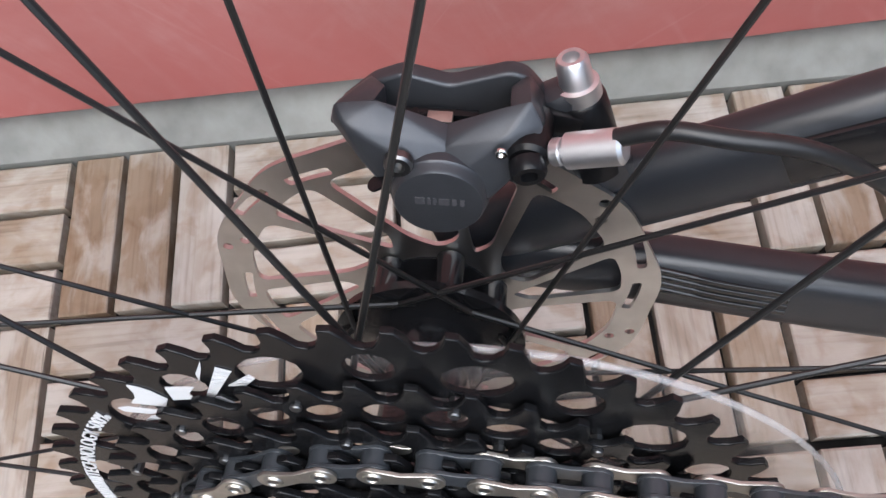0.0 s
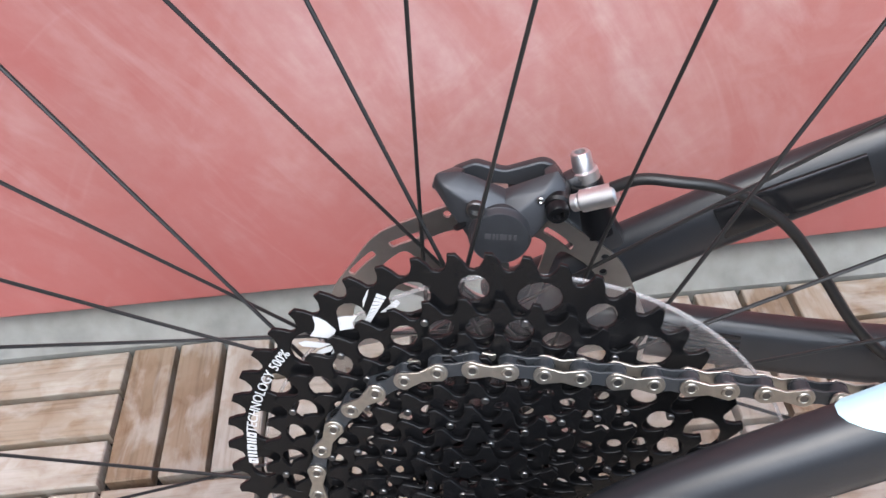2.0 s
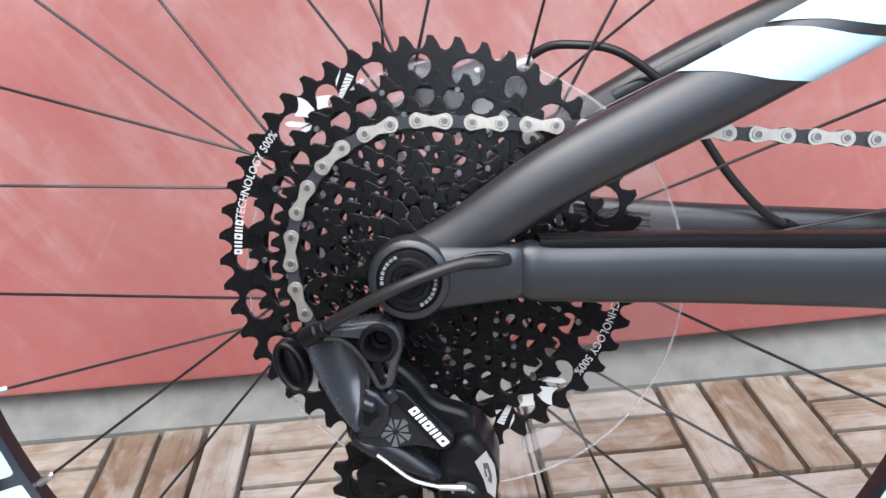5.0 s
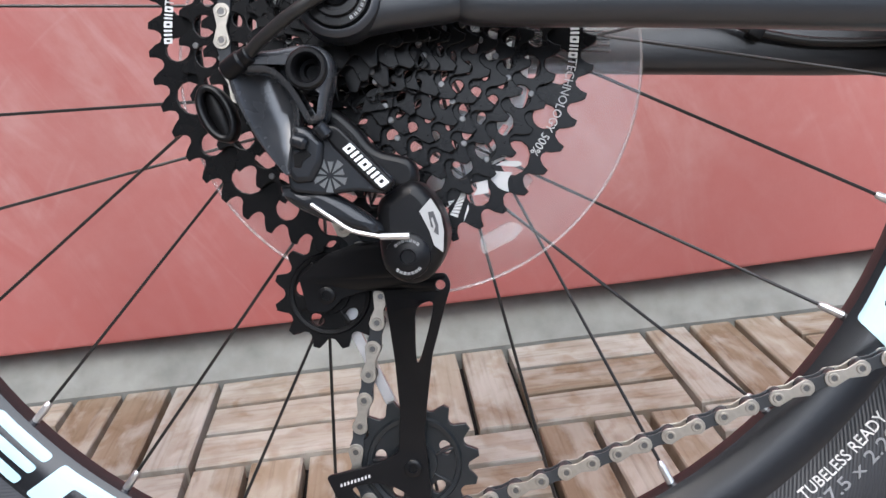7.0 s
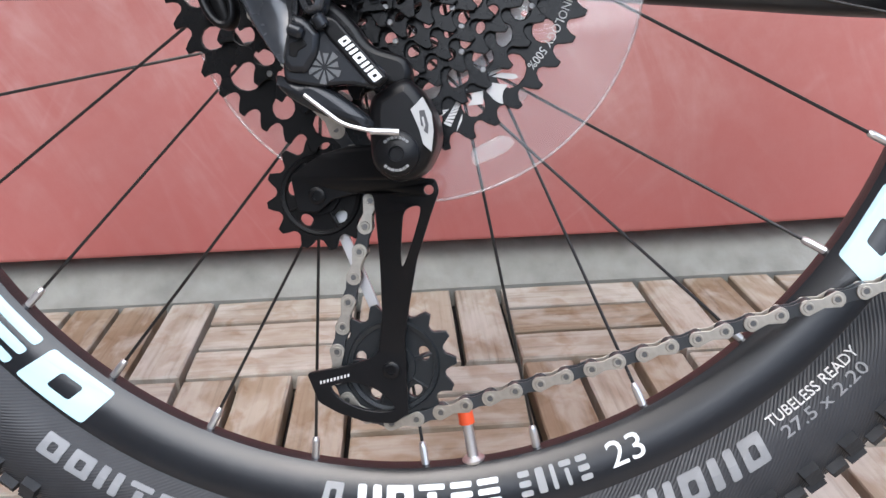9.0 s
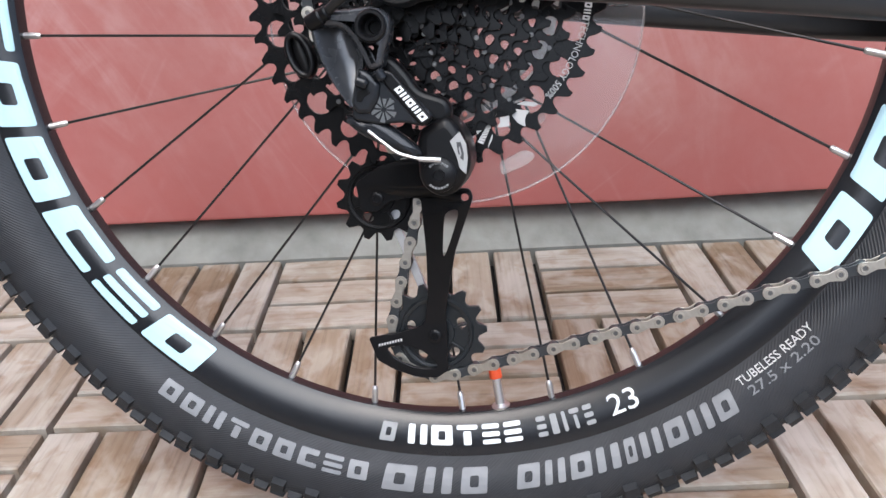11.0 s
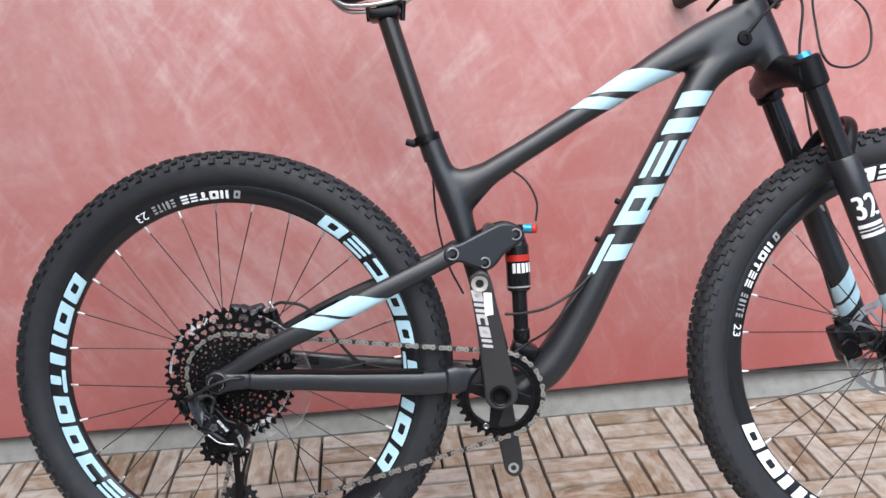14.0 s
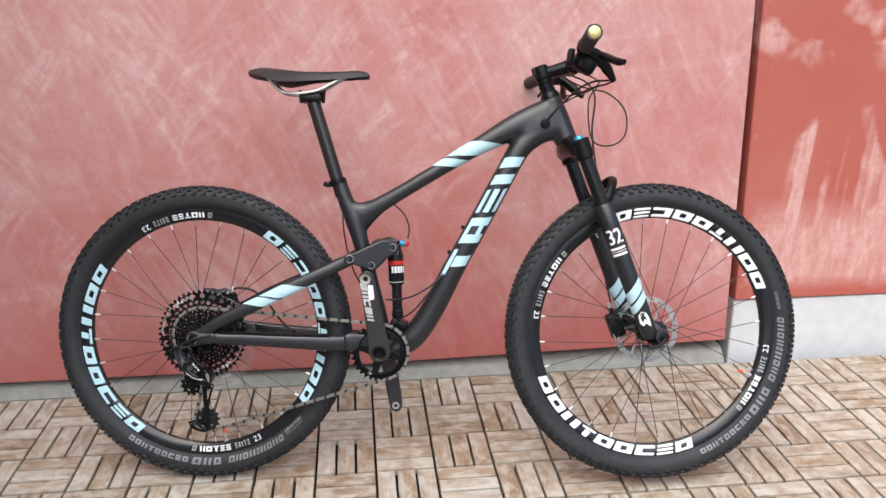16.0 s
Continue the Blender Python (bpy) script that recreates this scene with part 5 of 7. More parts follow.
hung_plate("pivot_barrel", rounded([(-0.0255, -0.0455), (-0.0195, -0.0478), (-0.0138, -0.0535), (-0.0150, -0.0620), (-0.0195, -0.0690), (-0.0268, -0.0690), (-0.0300, -0.0640), (-0.0282, -0.0560)], 0.0018), -0.0915, 0.0100, GREY_ALLOY, "dark grey pivot barrel", 0.0026)
bm = bmesh.new()
rod(bm, (-0.0152, -0.0925, -0.0470), (-0.0120, -0.0915, -0.0520), 0.0030, 18, 0.0010)
rod(bm, (-0.0262, -0.0920, -0.0520), (-0.0200, -0.0930, -0.0545), 0.0030, 18, 0.0012)
hung_part("pivot_pin", bm, GREY_ALLOY, "dark grey pivot pins")
hung_plate("barrel_notch", rounded([(-0.0262, -0.0575), (-0.0205, -0.0560), (-0.0190, -0.0585), (-0.0225, -0.0605), (-0.0235, -0.0630), (-0.0262, -0.0625)], 0.0006), -0.0919, 0.0016, PLASTIC, "dark notch in the pivot barrel", 0.0003)
lower = smooth_loop([(-0.0335, -0.0690), (-0.0245, -0.0715), (-0.0175, -0.0712), (-0.0042, -0.0797), (0.0055, -0.0882), (0.0030, -0.0915), (-0.0144, -0.0855), (-0.0255, -0.0800), (-0.0325, -0.0745)], 5)
hung_plate("lower_link", lower, -0.0875, 0.0130, GREY_ALLOY, "curved lower arm of the derailleur", 0.0042)
inner = smooth_loop([(-0.0180, -0.0400), (-0.0109, -0.0400), (-0.0024, -0.0480), (0.0047, -0.0570), (0.0184, -0.0625), (0.0200, -0.0720), (0.0105, -0.0740), (-0.0060, -0.0620)], 5)
hung_plate("inner_link", inner, -0.0790, 0.0120, SATIN, "black inner link", 0.0030)
me = sheet(blocks([0.0032, 0.0034, 0.0038, 0.0034, 0.0042], 0.0038, 0.0009, 0.15), 0.0002)
me.transform(UNHUNG @ Matrix.Translation((0.0018, -0.0907, -0.0640)) @ Matrix.Rotation(radians(49.3), 4, "Y"))
link_mesh("link_print", me, WHITE, derailleur, "white letter-sized shapes on the link", smooth=False)
for k in range(10):
    a = 2 * math.pi * k / 10 + 0.2
    cx, cz, r0, r1 = -0.0128, -0.0668, 0.0012, 0.0068 if k % 2 else 0.0056
    petal = [(cx + r0 * math.cos(a), cz + r0 * math.sin(a)), (cx + r1 * math.cos(a - 0.22), cz + r1 * math.sin(a - 0.22)), (cx + r1 * math.cos(a + 0.22), cz + r1 * math.sin(a + 0.22))]
    hung_plate("link_print", petal, -0.0893, 0.0004, STAR_INK, "grey star print" if k == 0 else "", 0.0)
knuckle = smooth_loop([(0.0035, -0.0800), (0.0085, -0.0750), (0.0183, -0.0708), (0.0260, -0.0775), (0.0306, -0.0887), (0.0302, -0.0988), (0.0240, -0.1095), (0.0140, -0.1125), (0.0048, -0.1060), (0.0030, -0.0930)], 6)
me = sheet([knuckle], 0.0200, 0.0055, 3)
me.transform(UNHUNG @ Matrix.Translation((0, -0.0630, 0)))
link_mesh("lower_knuckle", me, SATIN, derailleur, "bulky black lower knuckle")
bm = bmesh.new()
lathe(bm, (0.0148, -0.0825, -0.1012), [(0.0, 0.0092), (-0.0018, 0.0090), (-0.0032, 0.0074), (-0.0036, 0.0032), (-0.0018, 0.0028), (-0.0018, 0)], 32)
hung_part("cage_bolt", bm, SATIN, "round black cage pivot cap")
badge = [(0.0205, -0.0835), (0.0255, -0.0785), (0.0290, -0.0850), (0.0298, -0.0920), (0.0289, -0.1005), (0.0255, -0.0975), (0.0240, -0.0915)]
hung_plate("knuckle_print", badge, -0.0834, 0.0004, SILVER_INK, "pale grey badge on the knuckle", 0.0)
hung_plate("knuckle_print", [(0.0240, -0.0840), (0.0262, -0.0838), (0.0278, -0.0895), (0.0276, -0.0935), (0.0258, -0.0920), (0.0266, -0.0898), (0.0257, -0.0862), (0.0250, -0.0868), (0.0258, -0.0905), (0.0248, -0.0900)], -0.0838, 0.0004, DARK_INK, "", 0.0)
for a0 in (90, -90):
    me = sheet([fine(q, 0.002) for q in blocks([0.0011] * 7, 0.0011, 0.0005)], 0.0001)
    bend(me, 0.0066, radians(a0), lambda q: -0.0860, (0.0148, -0.1012))
    me.transform(UNHUNG)
    link_mesh("bolt_print", me, GREY_INK, derailleur, "tiny grey marks round the bolt cap", smooth=False)
bm = bmesh.new()
tube(bm, spline([(-0.0215, -0.0885, -0.0775), (-0.0129, -0.0895, -0.0840), (-0.0056, -0.0895, -0.0891), (0.0054, -0.0895, -0.0921)], 6), 0.0009, n=8)
tube(bm, [(0.0050, -0.0895, -0.0921), (0.0164, -0.0890, -0.0927)], 0.0014, n=10)
hung_part("inner_wire", bm, ALLOY, "bare silver cable end")
# cage and pulleys
cage_line = [(-0.0440, -0.1150), (-0.0300, -0.1050), (-0.0150, -0.1005), (0.0050, -0.1010), (0.0200, -0.1160), (0.0262, -0.1160), (0.0280, -0.1215), (0.0238, -0.1330), (0.0168, -0.1535), (0.0118, -0.1790), (0.0095, -0.1930), (0.0098, -0.2010), (0.0106, -0.2300), (0.0036, -0.2352), (-0.0100, -0.2348), (-0.0235, -0.2305), (-0.0335, -0.2250), (-0.0390, -0.2105),
             (-0.0200, -0.2068), (-0.0075, -0.2030), (-0.0035, -0.2000), (-0.0012, -0.1810), (-0.0014, -0.1570), (-0.0028, -0.1355), (-0.0040, -0.1235), (-0.0125, -0.1232), (-0.0240, -0.1260), (-0.0310, -0.1322), (-0.0410, -0.1315)]
cage_holes = [smooth_loop([(0.0118, -0.1312), (0.0190, -0.1290), (0.0165, -0.1400), (0.0112, -0.1545), (0.0092, -0.1560), (0.0098, -0.1430)], 4), smooth_loop([(-0.0270, -0.2172), (-0.0150, -0.2150), (-0.0040, -0.2190), (0.0040, -0.2275), (-0.0070, -0.2290), (-0.0205, -0.2245)], 4), ring_points(0.0232, -0.1212, 0.0022, 14)]
cage = plate("cage", [rounded(cage_line, 0.002, 3)] + cage_holes, -0.0465, 0.0012, SATIN, derailleur, "black long cage plate", 0.0005)
for v in cage.data.vertices:          # the plate cranks outwards towards the knuckle
    v.co.y -= 0.015 * min(max((v.co.x + 0.012) / 0.026, 0), 1) * min(max((v.co.z + 0.200) / 0.075, 0), 1)
plate("cage", [rounded([(-0.0420, -0.1160), (-0.0250, -0.1080), (-0.0100, -0.1180), (-0.0198, -0.1438), (-0.0037, -0.1828), (0.0120, -0.1960), (0.0120, -0.2180), (0.0020, -0.2260), (-0.0060, -0.2150), (-0.0099, -0.1818), (-0.0250, -0.1451), (-0.0350, -0.1330)], 0.002)], -0.0310, 0.001, ALLOY, derailleur, "silver inner cage plate", 0.0003)
plate("cage_print", [[(-0.0324 + 0.00170 * k + dx, -0.2158 + 0.00046 * k + dz) for dx, dz in ((0, 0), (0.0009, 0.0003), (0.0009, 0.0018), (0, 0.0015))] for k in range(9)], -0.0480, 0.0001, PALE_INK, derailleur, "tiny white letter-sized shapes")
for c, n, turn in ((GUIDE, GUIDE_N, 0.2), (LOWER, LOWER_N, 0.1)):
    holes = [oval(c[0] + pitch_radius(n) * 0.58 * math.cos(a), c[1] + pitch_radius(n) * 0.58 * math.sin(a), 0.0036, 0.0028, a + 1.57) for a in (2 * math.pi * k / 5 + 0.4 for k in range(5))]
    wheel = plate("jockey_wheel", [toothed(n, c, 0.0027, 0.0028, turn=turn)] + holes, PULLEY_Y, 0.0016, PLASTIC if n == GUIDE_N else JOCKEY, derailleur, "black toothed jockey wheel" if n == GUIDE_N else "dark blue-grey toothed jockey wheel", 0.0004)
    bm = bmesh.new()
    lathe(bm, (c[0], PULLEY_Y, c[1]), [(-0.006, 0), (-0.006, 0.0055), (0.006, 0.0055), (0.006, 0)], 20)
    part("bush", bm, SATIN, derailleur, "dark bush of the wheel")
    for side in (-1, 1):
        bm = bmesh.new()
        r0 = pitch_radius(n)
        lathe(bm, (c[0], PULLEY_Y, c[1]), [(side * 0.0010, r0 * 0.70), (side * 0.0030, r0 * 0.71), (side * 0.0034, r0 * 0.78), (side * 0.0010, r0 * 0.82)], 36)
        lathe(bm, (c[0], PULLEY_Y, c[1]), [(side * 0.0010, r0 * 0.26), (side * 0.0036, r0 * 0.27), (side * 0.0036, r0 * 0.38), (side * 0.0010, r0 * 0.40)], 28)
        for k in range(n):
            a = turn + 2 * math.pi * (k + 0.5) / n
            box(bm, Matrix.Translation((c[0] + r0 * 0.54 * math.cos(a), PULLEY_Y + side * 0.0018, c[1] + r0 * 0.54 * math.sin(a))) @ Matrix.Rotation(-a, 4, "Y"), r0 * 0.17, 0.0010, 0.0007, 0.0003) if k % 3 == 0 else None
        part("raised_ring", bm, PLASTIC if n == GUIDE_N else JOCKEY, derailleur, "raised rings and ribs of the wheel")
    bm = bmesh.new()
    bolt(bm, (c[0], -0.0476, c[1]), 0.0042, 0.0018)
    part("pulley_bolt", bm, SATIN, derailleur, "dark pulley bolt")

derailleur.matrix_basis = pose(*HANG)

# ------------------------------------------------------------------ decals on the tubes


class Skin:
    """A swept tube's surface, to lay prints on: along runs 0 to 1, round in degrees (180 the near side, 90 the top)."""

    def __init__(self, points, side, up, squareness=2.3, steps=8):
        self.path = [Vector(p) for p in spline(points, steps)]
        m = len(self.path)
        self.side = [side] * m if isinstance(side, float) else list(blend(side, m))
        self.up = [up] * m if isinstance(up, float) else list(blend(up, m))
        self.q = squareness

    def at_x(self, x):
        xs = [p.x for p in self.path]
        return float(np.interp(x, xs, np.linspace(0, 1, len(xs))))

    def point(self, along, degrees, lift):
        m = len(self.path) - 1
        f = min(max(along, 0), 1) * m
        i = min(int(f), m - 1)
        k = f - i
        p = self.path[i].lerp(self.path[i + 1], k)
        d = (self.path[min(i + 1, m)] - self.path[max(i - 1, 0)]).normalized()
        d2 = (self.path[min(i + 2, m)] - self.path[i]).normalized()
        d = d.lerp(d2, k).normalized()
        s = V(0, 1, 0)
        s = (s - d * s.dot(d)).normalized()
        u = d.cross(s)
        a = radians(degrees)
        c, e = math.cos(a), math.sin(a)
        c, e = math.copysign(abs(c) ** (2 / self.q), c), math.copysign(abs(e) ** (2 / self.q), e)
        side, up = self.side[i] + (self.side[i + 1] - self.side[i]) * k, self.up[i] + (self.up[i + 1] - self.up[i]) * k
        return p + s * (c * (side + lift)) + u * (e * (up + lift))

    def patch(self, bm, x0, x1, low, high, slant=0.0, lift=0.0005, nx=10, na=14):
        """A print from x0 to x1 (at the upper edge) that reaches from low to high degrees; the lower edge lies slant further on."""
        grid = []
        for j in range(na + 1):
            deg = low + (high - low) * j / na
            shift = slant * 0.5 * (1 - math.sin(radians(deg)))
            grid.append([bm.verts.new(self.point(self.at_x(x0 + shift + (x1 - x0) * i / nx), deg, lift)) for i in range(nx + 1)])
        for a, b in zip(grid, grid[1:]):
            for i in range(nx):
                bm.faces.new((a[i], a[i + 1], b[i + 1], b[i]))
        return bm


stay_skin = Skin(STAY, [0.007, 0.008, 0.0095, 0.010, 0.010, 0.0095, 0.009, 0.008], [0.012, 0.012, 0.0135, 0.0145, 0.0145, 0.0140, 0.0135, 0.0140], 2.4)
bm = bmesh.new()
stay_skin.patch(bm, 0.1130, 0.1450, 60, 300, 0.042)
stay_skin.patch(bm, 0.1495, 0.2020, 60, 300, 0.046)
part("stay_decal", bm, BLUE, rear_frame, "slanted ice blue stripes on the stay")
top_skin = Skin([(0.364, 0, 0.276), (0.390, 0, 0.291), (0.455, 0, 0.330), (0.545, 0, 0.384), (0.640, 0, 0.441), (0.730, 0, 0.488), (0.800, 0, 0.515)], [0.0185, 0.0190, 0.0185, 0.0195, 0.022, 0.027, 0.026], [0.020, 0.0205, 0.0170, 0.0165, 0.020, 0.030, 0.036])
bm = bmesh.new()
top_skin.patch(bm, 0.5370, 0.5640, 60, 300, 0.046)
top_skin.patch(bm, 0.5700, 0.6250, 60, 300, 0.060)
part("tube_decal", bm, BLUE, frame_part, "slanted ice blue stripes on the top tube")
down_skin = Skin([(0.400, 0, -0.045), (0.445, 0, -0.035), (0.491, 0, -0.003), (0.535, 0, 0.063), (0.590, 0, 0.170), (0.647, 0, 0.275), (0.698, 0, 0.371), (0.734, 0, 0.4345), (0.773, 0, 0.470), (0.822, 0, 0.492)], [0.030, 0.034, 0.034, 0.031, 0.031, 0.031, 0.030, 0.0285, 0.027, 0.025], [0.018, 0.024, 0.029, 0.0275, 0.0255, 0.0250, 0.0248, 0.0250, 0.028, 0.034])
LOW, HIGH = 132, 228           # the upper and the lower edge of the row, round the tube
for x0, x1, kind in ((0.5690, 0.6000, "roof"), (0.6075, 0.6395, "frame"), (0.6460, 0.6740, "rungs"), (0.6800, 0.7130, "pair")):
    bm = bmesh.new()
    cells = {"roof": ((0, 1, 0, 0.24), (0.30, 0.72, 0.30, 1)),
             "frame": ((0, 0.34, 0, 1), (0.68, 1, 0, 1), (0.34, 0.68, 0, 0.24), (0.34, 0.68, 0.56, 0.78)),
             "rungs": ((0, 1, 0, 0.23), (0, 1, 0.39, 0.61), (0, 1, 0.77, 1)),
             "pair": ((0, 0.36, 0, 1), (0.62, 1, 0, 1))}[kind]
    for a, b, lo, hi in cells:
        down_skin.patch(bm, x0 + (x1 - x0) * a, x0 + (x1 - x0) * b, LOW + (HIGH - LOW) * lo, LOW + (HIGH - LOW) * hi, 0.016, nx=6, na=8)
    part("tube_decal", bm, BLUE, frame_part, "bold ice blue letter-sized shape on the down tube")
bm = bmesh.new()
lathe(bm, (0.788, -0.0255, 0.4895), [(-0.004, 0.0), (-0.004, 0.0035), (-0.0055, 0.0045), (-0.005, 0.0095), (-0.001, 0.0115), (0.004, 0.012)], 24)
part("cable_port", bm, PLASTIC, frame_part, "black oval cable port")
for x, z, out in ((0.5993, 0.2541, (-0.88, 0, 0.47)), (0.5680, 0.1962, (-0.88, 0, 0.47)), (0.6448, 0.2159, (0.88, 0, -0.47))):
    bm = bmesh.new()
    lathe(bm, V(x, 0, z) - V(*out) * 0.0045, [(-0.010, 0), (-0.010, 0.0045), (0.003, 0.0045), (0.0045, 0.003), (0.0045, 0)], 14, out)
    part("bottle_bolt", bm, SATIN, frame_part, "small black bottle cage bolt")

# ------------------------------------------------------------------ rocker, shock, seat
P1, P2, P3 = (0.3482, 0.1820), (0.4428, 0.2075), (0.3955, 0.1670)
ROCK = smooth_loop([(0.3350, 0.1815), (0.3420, 0.1930), (0.3600, 0.1975), (0.3918, 0.2125), (0.4225, 0.2250), (0.4440, 0.2215), (0.4560, 0.2090), (0.4515, 0.1965), (0.4259, 0.1785), (0.4110, 0.1610), (0.3962, 0.1545), (0.3777, 0.1605), (0.3606, 0.1680), (0.3405, 0.1700)], 5)
SPLAY = Matrix(((1, 0, 0, 0), (0.262, 1, 0, -0.262 * 0.40), (0, 0, 1, 0), (0, 0, 0, 1)))      # the plates spread towards the stays
rocker = plate("rocker", [ROCK], -0.0480, 0.0085, FRAME, bicycle, "matt black rocker link", 0.0045, SPLAY)
plate("far_plate", [ROCK], 0.0480, 0.0085, FRAME, rocker, bevel=0.0045, matrix=SPLAY.inverted())
bm = bmesh.new()
tube(bm, [(0.405, -0.044, 0.212), (0.405, 0.044, 0.212)], 0.011, n=20, ref=(1, 0, 0))
part("bridge", bm, FRAME, rocker)
for (x, z), y, r in ((P1, -0.0705, 0.0095), (P2, -0.0455, 0.0090), (P3, -0.0580, 0.0085)):
    bm = bmesh.new()
    lathe(bm, (x, y, z), [(0.003, r * 1.05), (0.0, r * 1.02), (-0.0012, r * 0.92), (-0.0012, r * 0.82), (0.0008, r * 0.76), (0.0008, r * 0.58)], 28)
    ringed = part("pivot_ring", bm, ROTOR, rocker, "silver-edged pivot ring")
    bm = bmesh.new()
    bolt(bm, (x, y + 0.002, z), r * 0.80, 0.0022, socket=0.42)
    part("pivot_bolt", bm, SATIN, rocker, "black pivot bolt")
sh_top, sh_low = V(0.4460, 0, 0.2080), V(0.4520, 0, 0.0330)
sd = (sh_low - sh_top).normalized()
bm = bmesh.new()
lathe(bm, sh_top, [(-0.012, 0.0), (-0.012, 0.010), (0.004, 0.013), (0.018, 0.0165), (0.020, 0.0185), (0.086, 0.0185), (0.090, 0.0175), (0.092, 0.0130), (0.094, 0.0130)], 32, sd)
shock = part("shock", bm, GLOSS, bicycle, "glossy black rear air shock with red and white band")
bm = bmesh.new()
lathe(bm, sh_top, [(0.093, 0.0), (0.093, 0.0120), (0.150, 0.0115), (0.152, 0.0135), (0.166, 0.0135), (0.172, 0.009), (0.180, 0.008), (0.180, 0)], 28, sd)
part("shaft", bm, GLOSS, shock, "black lower shaft")
bm = bmesh.new()
tube(bm, [sh_top + sd * 0.034, sh_top + sd * 0.044], 0.01875, n=32, caps=False)
part("shock_band", bm, RED_PART, shock, "red band round the shock")
bm = bmesh.new()
tube(bm, [sh_top + sd * 0.0825, sh_top + sd * 0.0850], 0.0188, n=32, caps=False)
part("shock_ring", bm, GREY_INK, shock, "thin grey ring round the shock")
for k in range(5):
    a0 = radians(150 + 22 * k)
    bm = bmesh.new()
    s_ = V(0, -1, 0)
    u_ = sd.cross(s_)
    cells = []
    for a in (a0, a0 + radians(8), a0 + radians(16)):
        dirn = V(0, math.cos(a), 0) + u_ * math.sin(a)
        cells.append([bm.verts.new(sh_top + sd * q + dirn * 0.01885) for q in (0.047, 0.054 + 0.006 * (k % 2), 0.062)])
    for p, q in zip(cells, cells[1:]):
        for i in range(2):
            bm.faces.new((p[i], p[i + 1], q[i + 1], q[i]))
    part("shock_print", bm, WHITE, shock, "white letter-sized shape" if k == 0 else "", smooth=False)
bm = bmesh.new()
rod(bm, (0.458, -0.004, 0.214), (0.471, -0.008, 0.2135), 0.0075, 18, 0.001)
part("rebound_knob", bm, CYAN, shock, "blue shock lever")
bm = bmesh.new()
rod(bm, (0.471, -0.008, 0.2135), (0.4770, -0.010, 0.2130), 0.0070, 18, 0.001)
part("knob_end", bm, RED_PART, shock, "red rebound dial")
bm = bmesh.new()
box(bm, pose(0.455, 0, 0.024, 0, 20, 0), 0.020, 0.022, 0.011, 0.004)
part("shock_mount", bm, SATIN, frame_part, "black lower shock mount")

post_low, post_top = V(0.3130, 0, 0.352), V(0.2560, 0, 0.540)
pd = (post_top - post_low).normalized()
bm = bmesh.new()
rod(bm, post_low - pd * 0.03, post_top, 0.0155, 28, 0.001)
seatpost = part("seatpost", bm, POST, bicycle, "satin black seat post")
bm = bmesh.new()
lathe(bm, post_low + pd * 0.004, [(-0.006, 0.0190), (-0.006, 0.0208), (0.006, 0.0208), (0.006, 0.0160)], 28, pd)
box(bm, Matrix.Translation(post_low + pd * 0.004 + V(-0.025, 0, -0.006)) @ Matrix.Rotation(radians(17), 4, "Y"), 0.008, 0.009, 0.0055, 0.002)
part("seat_clamp", bm, SATIN, seatpost, "black seat clamp")
bm = bmesh.new()
box(bm, pose(0.2515, 0, 0.5470, 0, -6, 0), 0.024, 0.020, 0.0085, 0.004)
box(bm, pose(0.2600, 0, 0.5600, 0, -6, 0), 0.020, 0.018, 0.0050, 0.003)
rod(bm, (0.228, 0, 0.537), (0.226, 0, 0.566), 0.004, 12)
rod(bm, (0.279, 0, 0.537), (0.281, 0, 0.566), 0.004, 12)
part("rail_clamp", bm, SATIN, seatpost, "black saddle clamp")

# saddle: sections from tail to nose with (x, top, half width, drop at the edge)
sections = [(0.114, 0.6060, 0.030, 0.006), (0.120, 0.6110, 0.058, 0.012), (0.140, 0.6160, 0.069, 0.022), (0.165, 0.6150, 0.0705, 0.031), (0.190, 0.6125, 0.064, 0.034), (0.220, 0.6105, 0.046, 0.030), (0.250, 0.6105, 0.031, 0.026), (0.290, 0.6115, 0.0235, 0.024), (0.330, 0.6125, 0.0205, 0.022), (0.360, 0.6115, 0.0185, 0.018), (0.378, 0.6080, 0.0150, 0.012), (0.386, 0.6025, 0.0080, 0.005)]
bm = bmesh.new()
rows = []
for x, top, w, drop in sections:
    ring = []
    for k in range(17):
        t = -1 + 2 * k / 16
        groove = -0.004 * math.exp(-((t * w) / 0.010) ** 2) if 0.15 < x < 0.34 else 0
        ring.append(bm.verts.new((x, t * w, top - drop * abs(t) ** 2.4 + groove)))
    for k in range(15, 0, -1):
        t = -1 + 2 * k / 16
        ring.append(bm.verts.new((x, t * w * 0.93, top - drop * abs(t) ** 2.4 - 0.009 * (1 - abs(t)) ** 0.4 - 0.003)))
    rows.append(ring)
n = len(rows[0])
for a, b in zip(rows, rows[1:]):
    for k in range(n):
        bm.faces.new((a[k], a[(k + 1) % n], b[(k + 1) % n], b[k]))
bm.faces.new(rows[0]), bm.faces.new(rows[-1][::-1])
bmesh.ops.recalc_face_normals(bm, faces=bm.faces)
saddle = part("saddle", bm, SADDLE_MAT, bicycle, "slim black racing saddle on silver rails")
for y in (-0.022, 0.022):
    bm = bmesh.new()
    tube(bm, spline([(0.158, y * 1.5, 0.592), (0.172, y * 1.3, 0.574), (0.192, y, 0.559), (0.230, y, 0.557), (0.268, y, 0.563), (0.296, y * 0.8, 0.577), (0.330, y * 0.45, 0.596)], 7), 0.0035, n=12)
    part("rail", bm, ALLOY, saddle, "bright silver saddle rail")
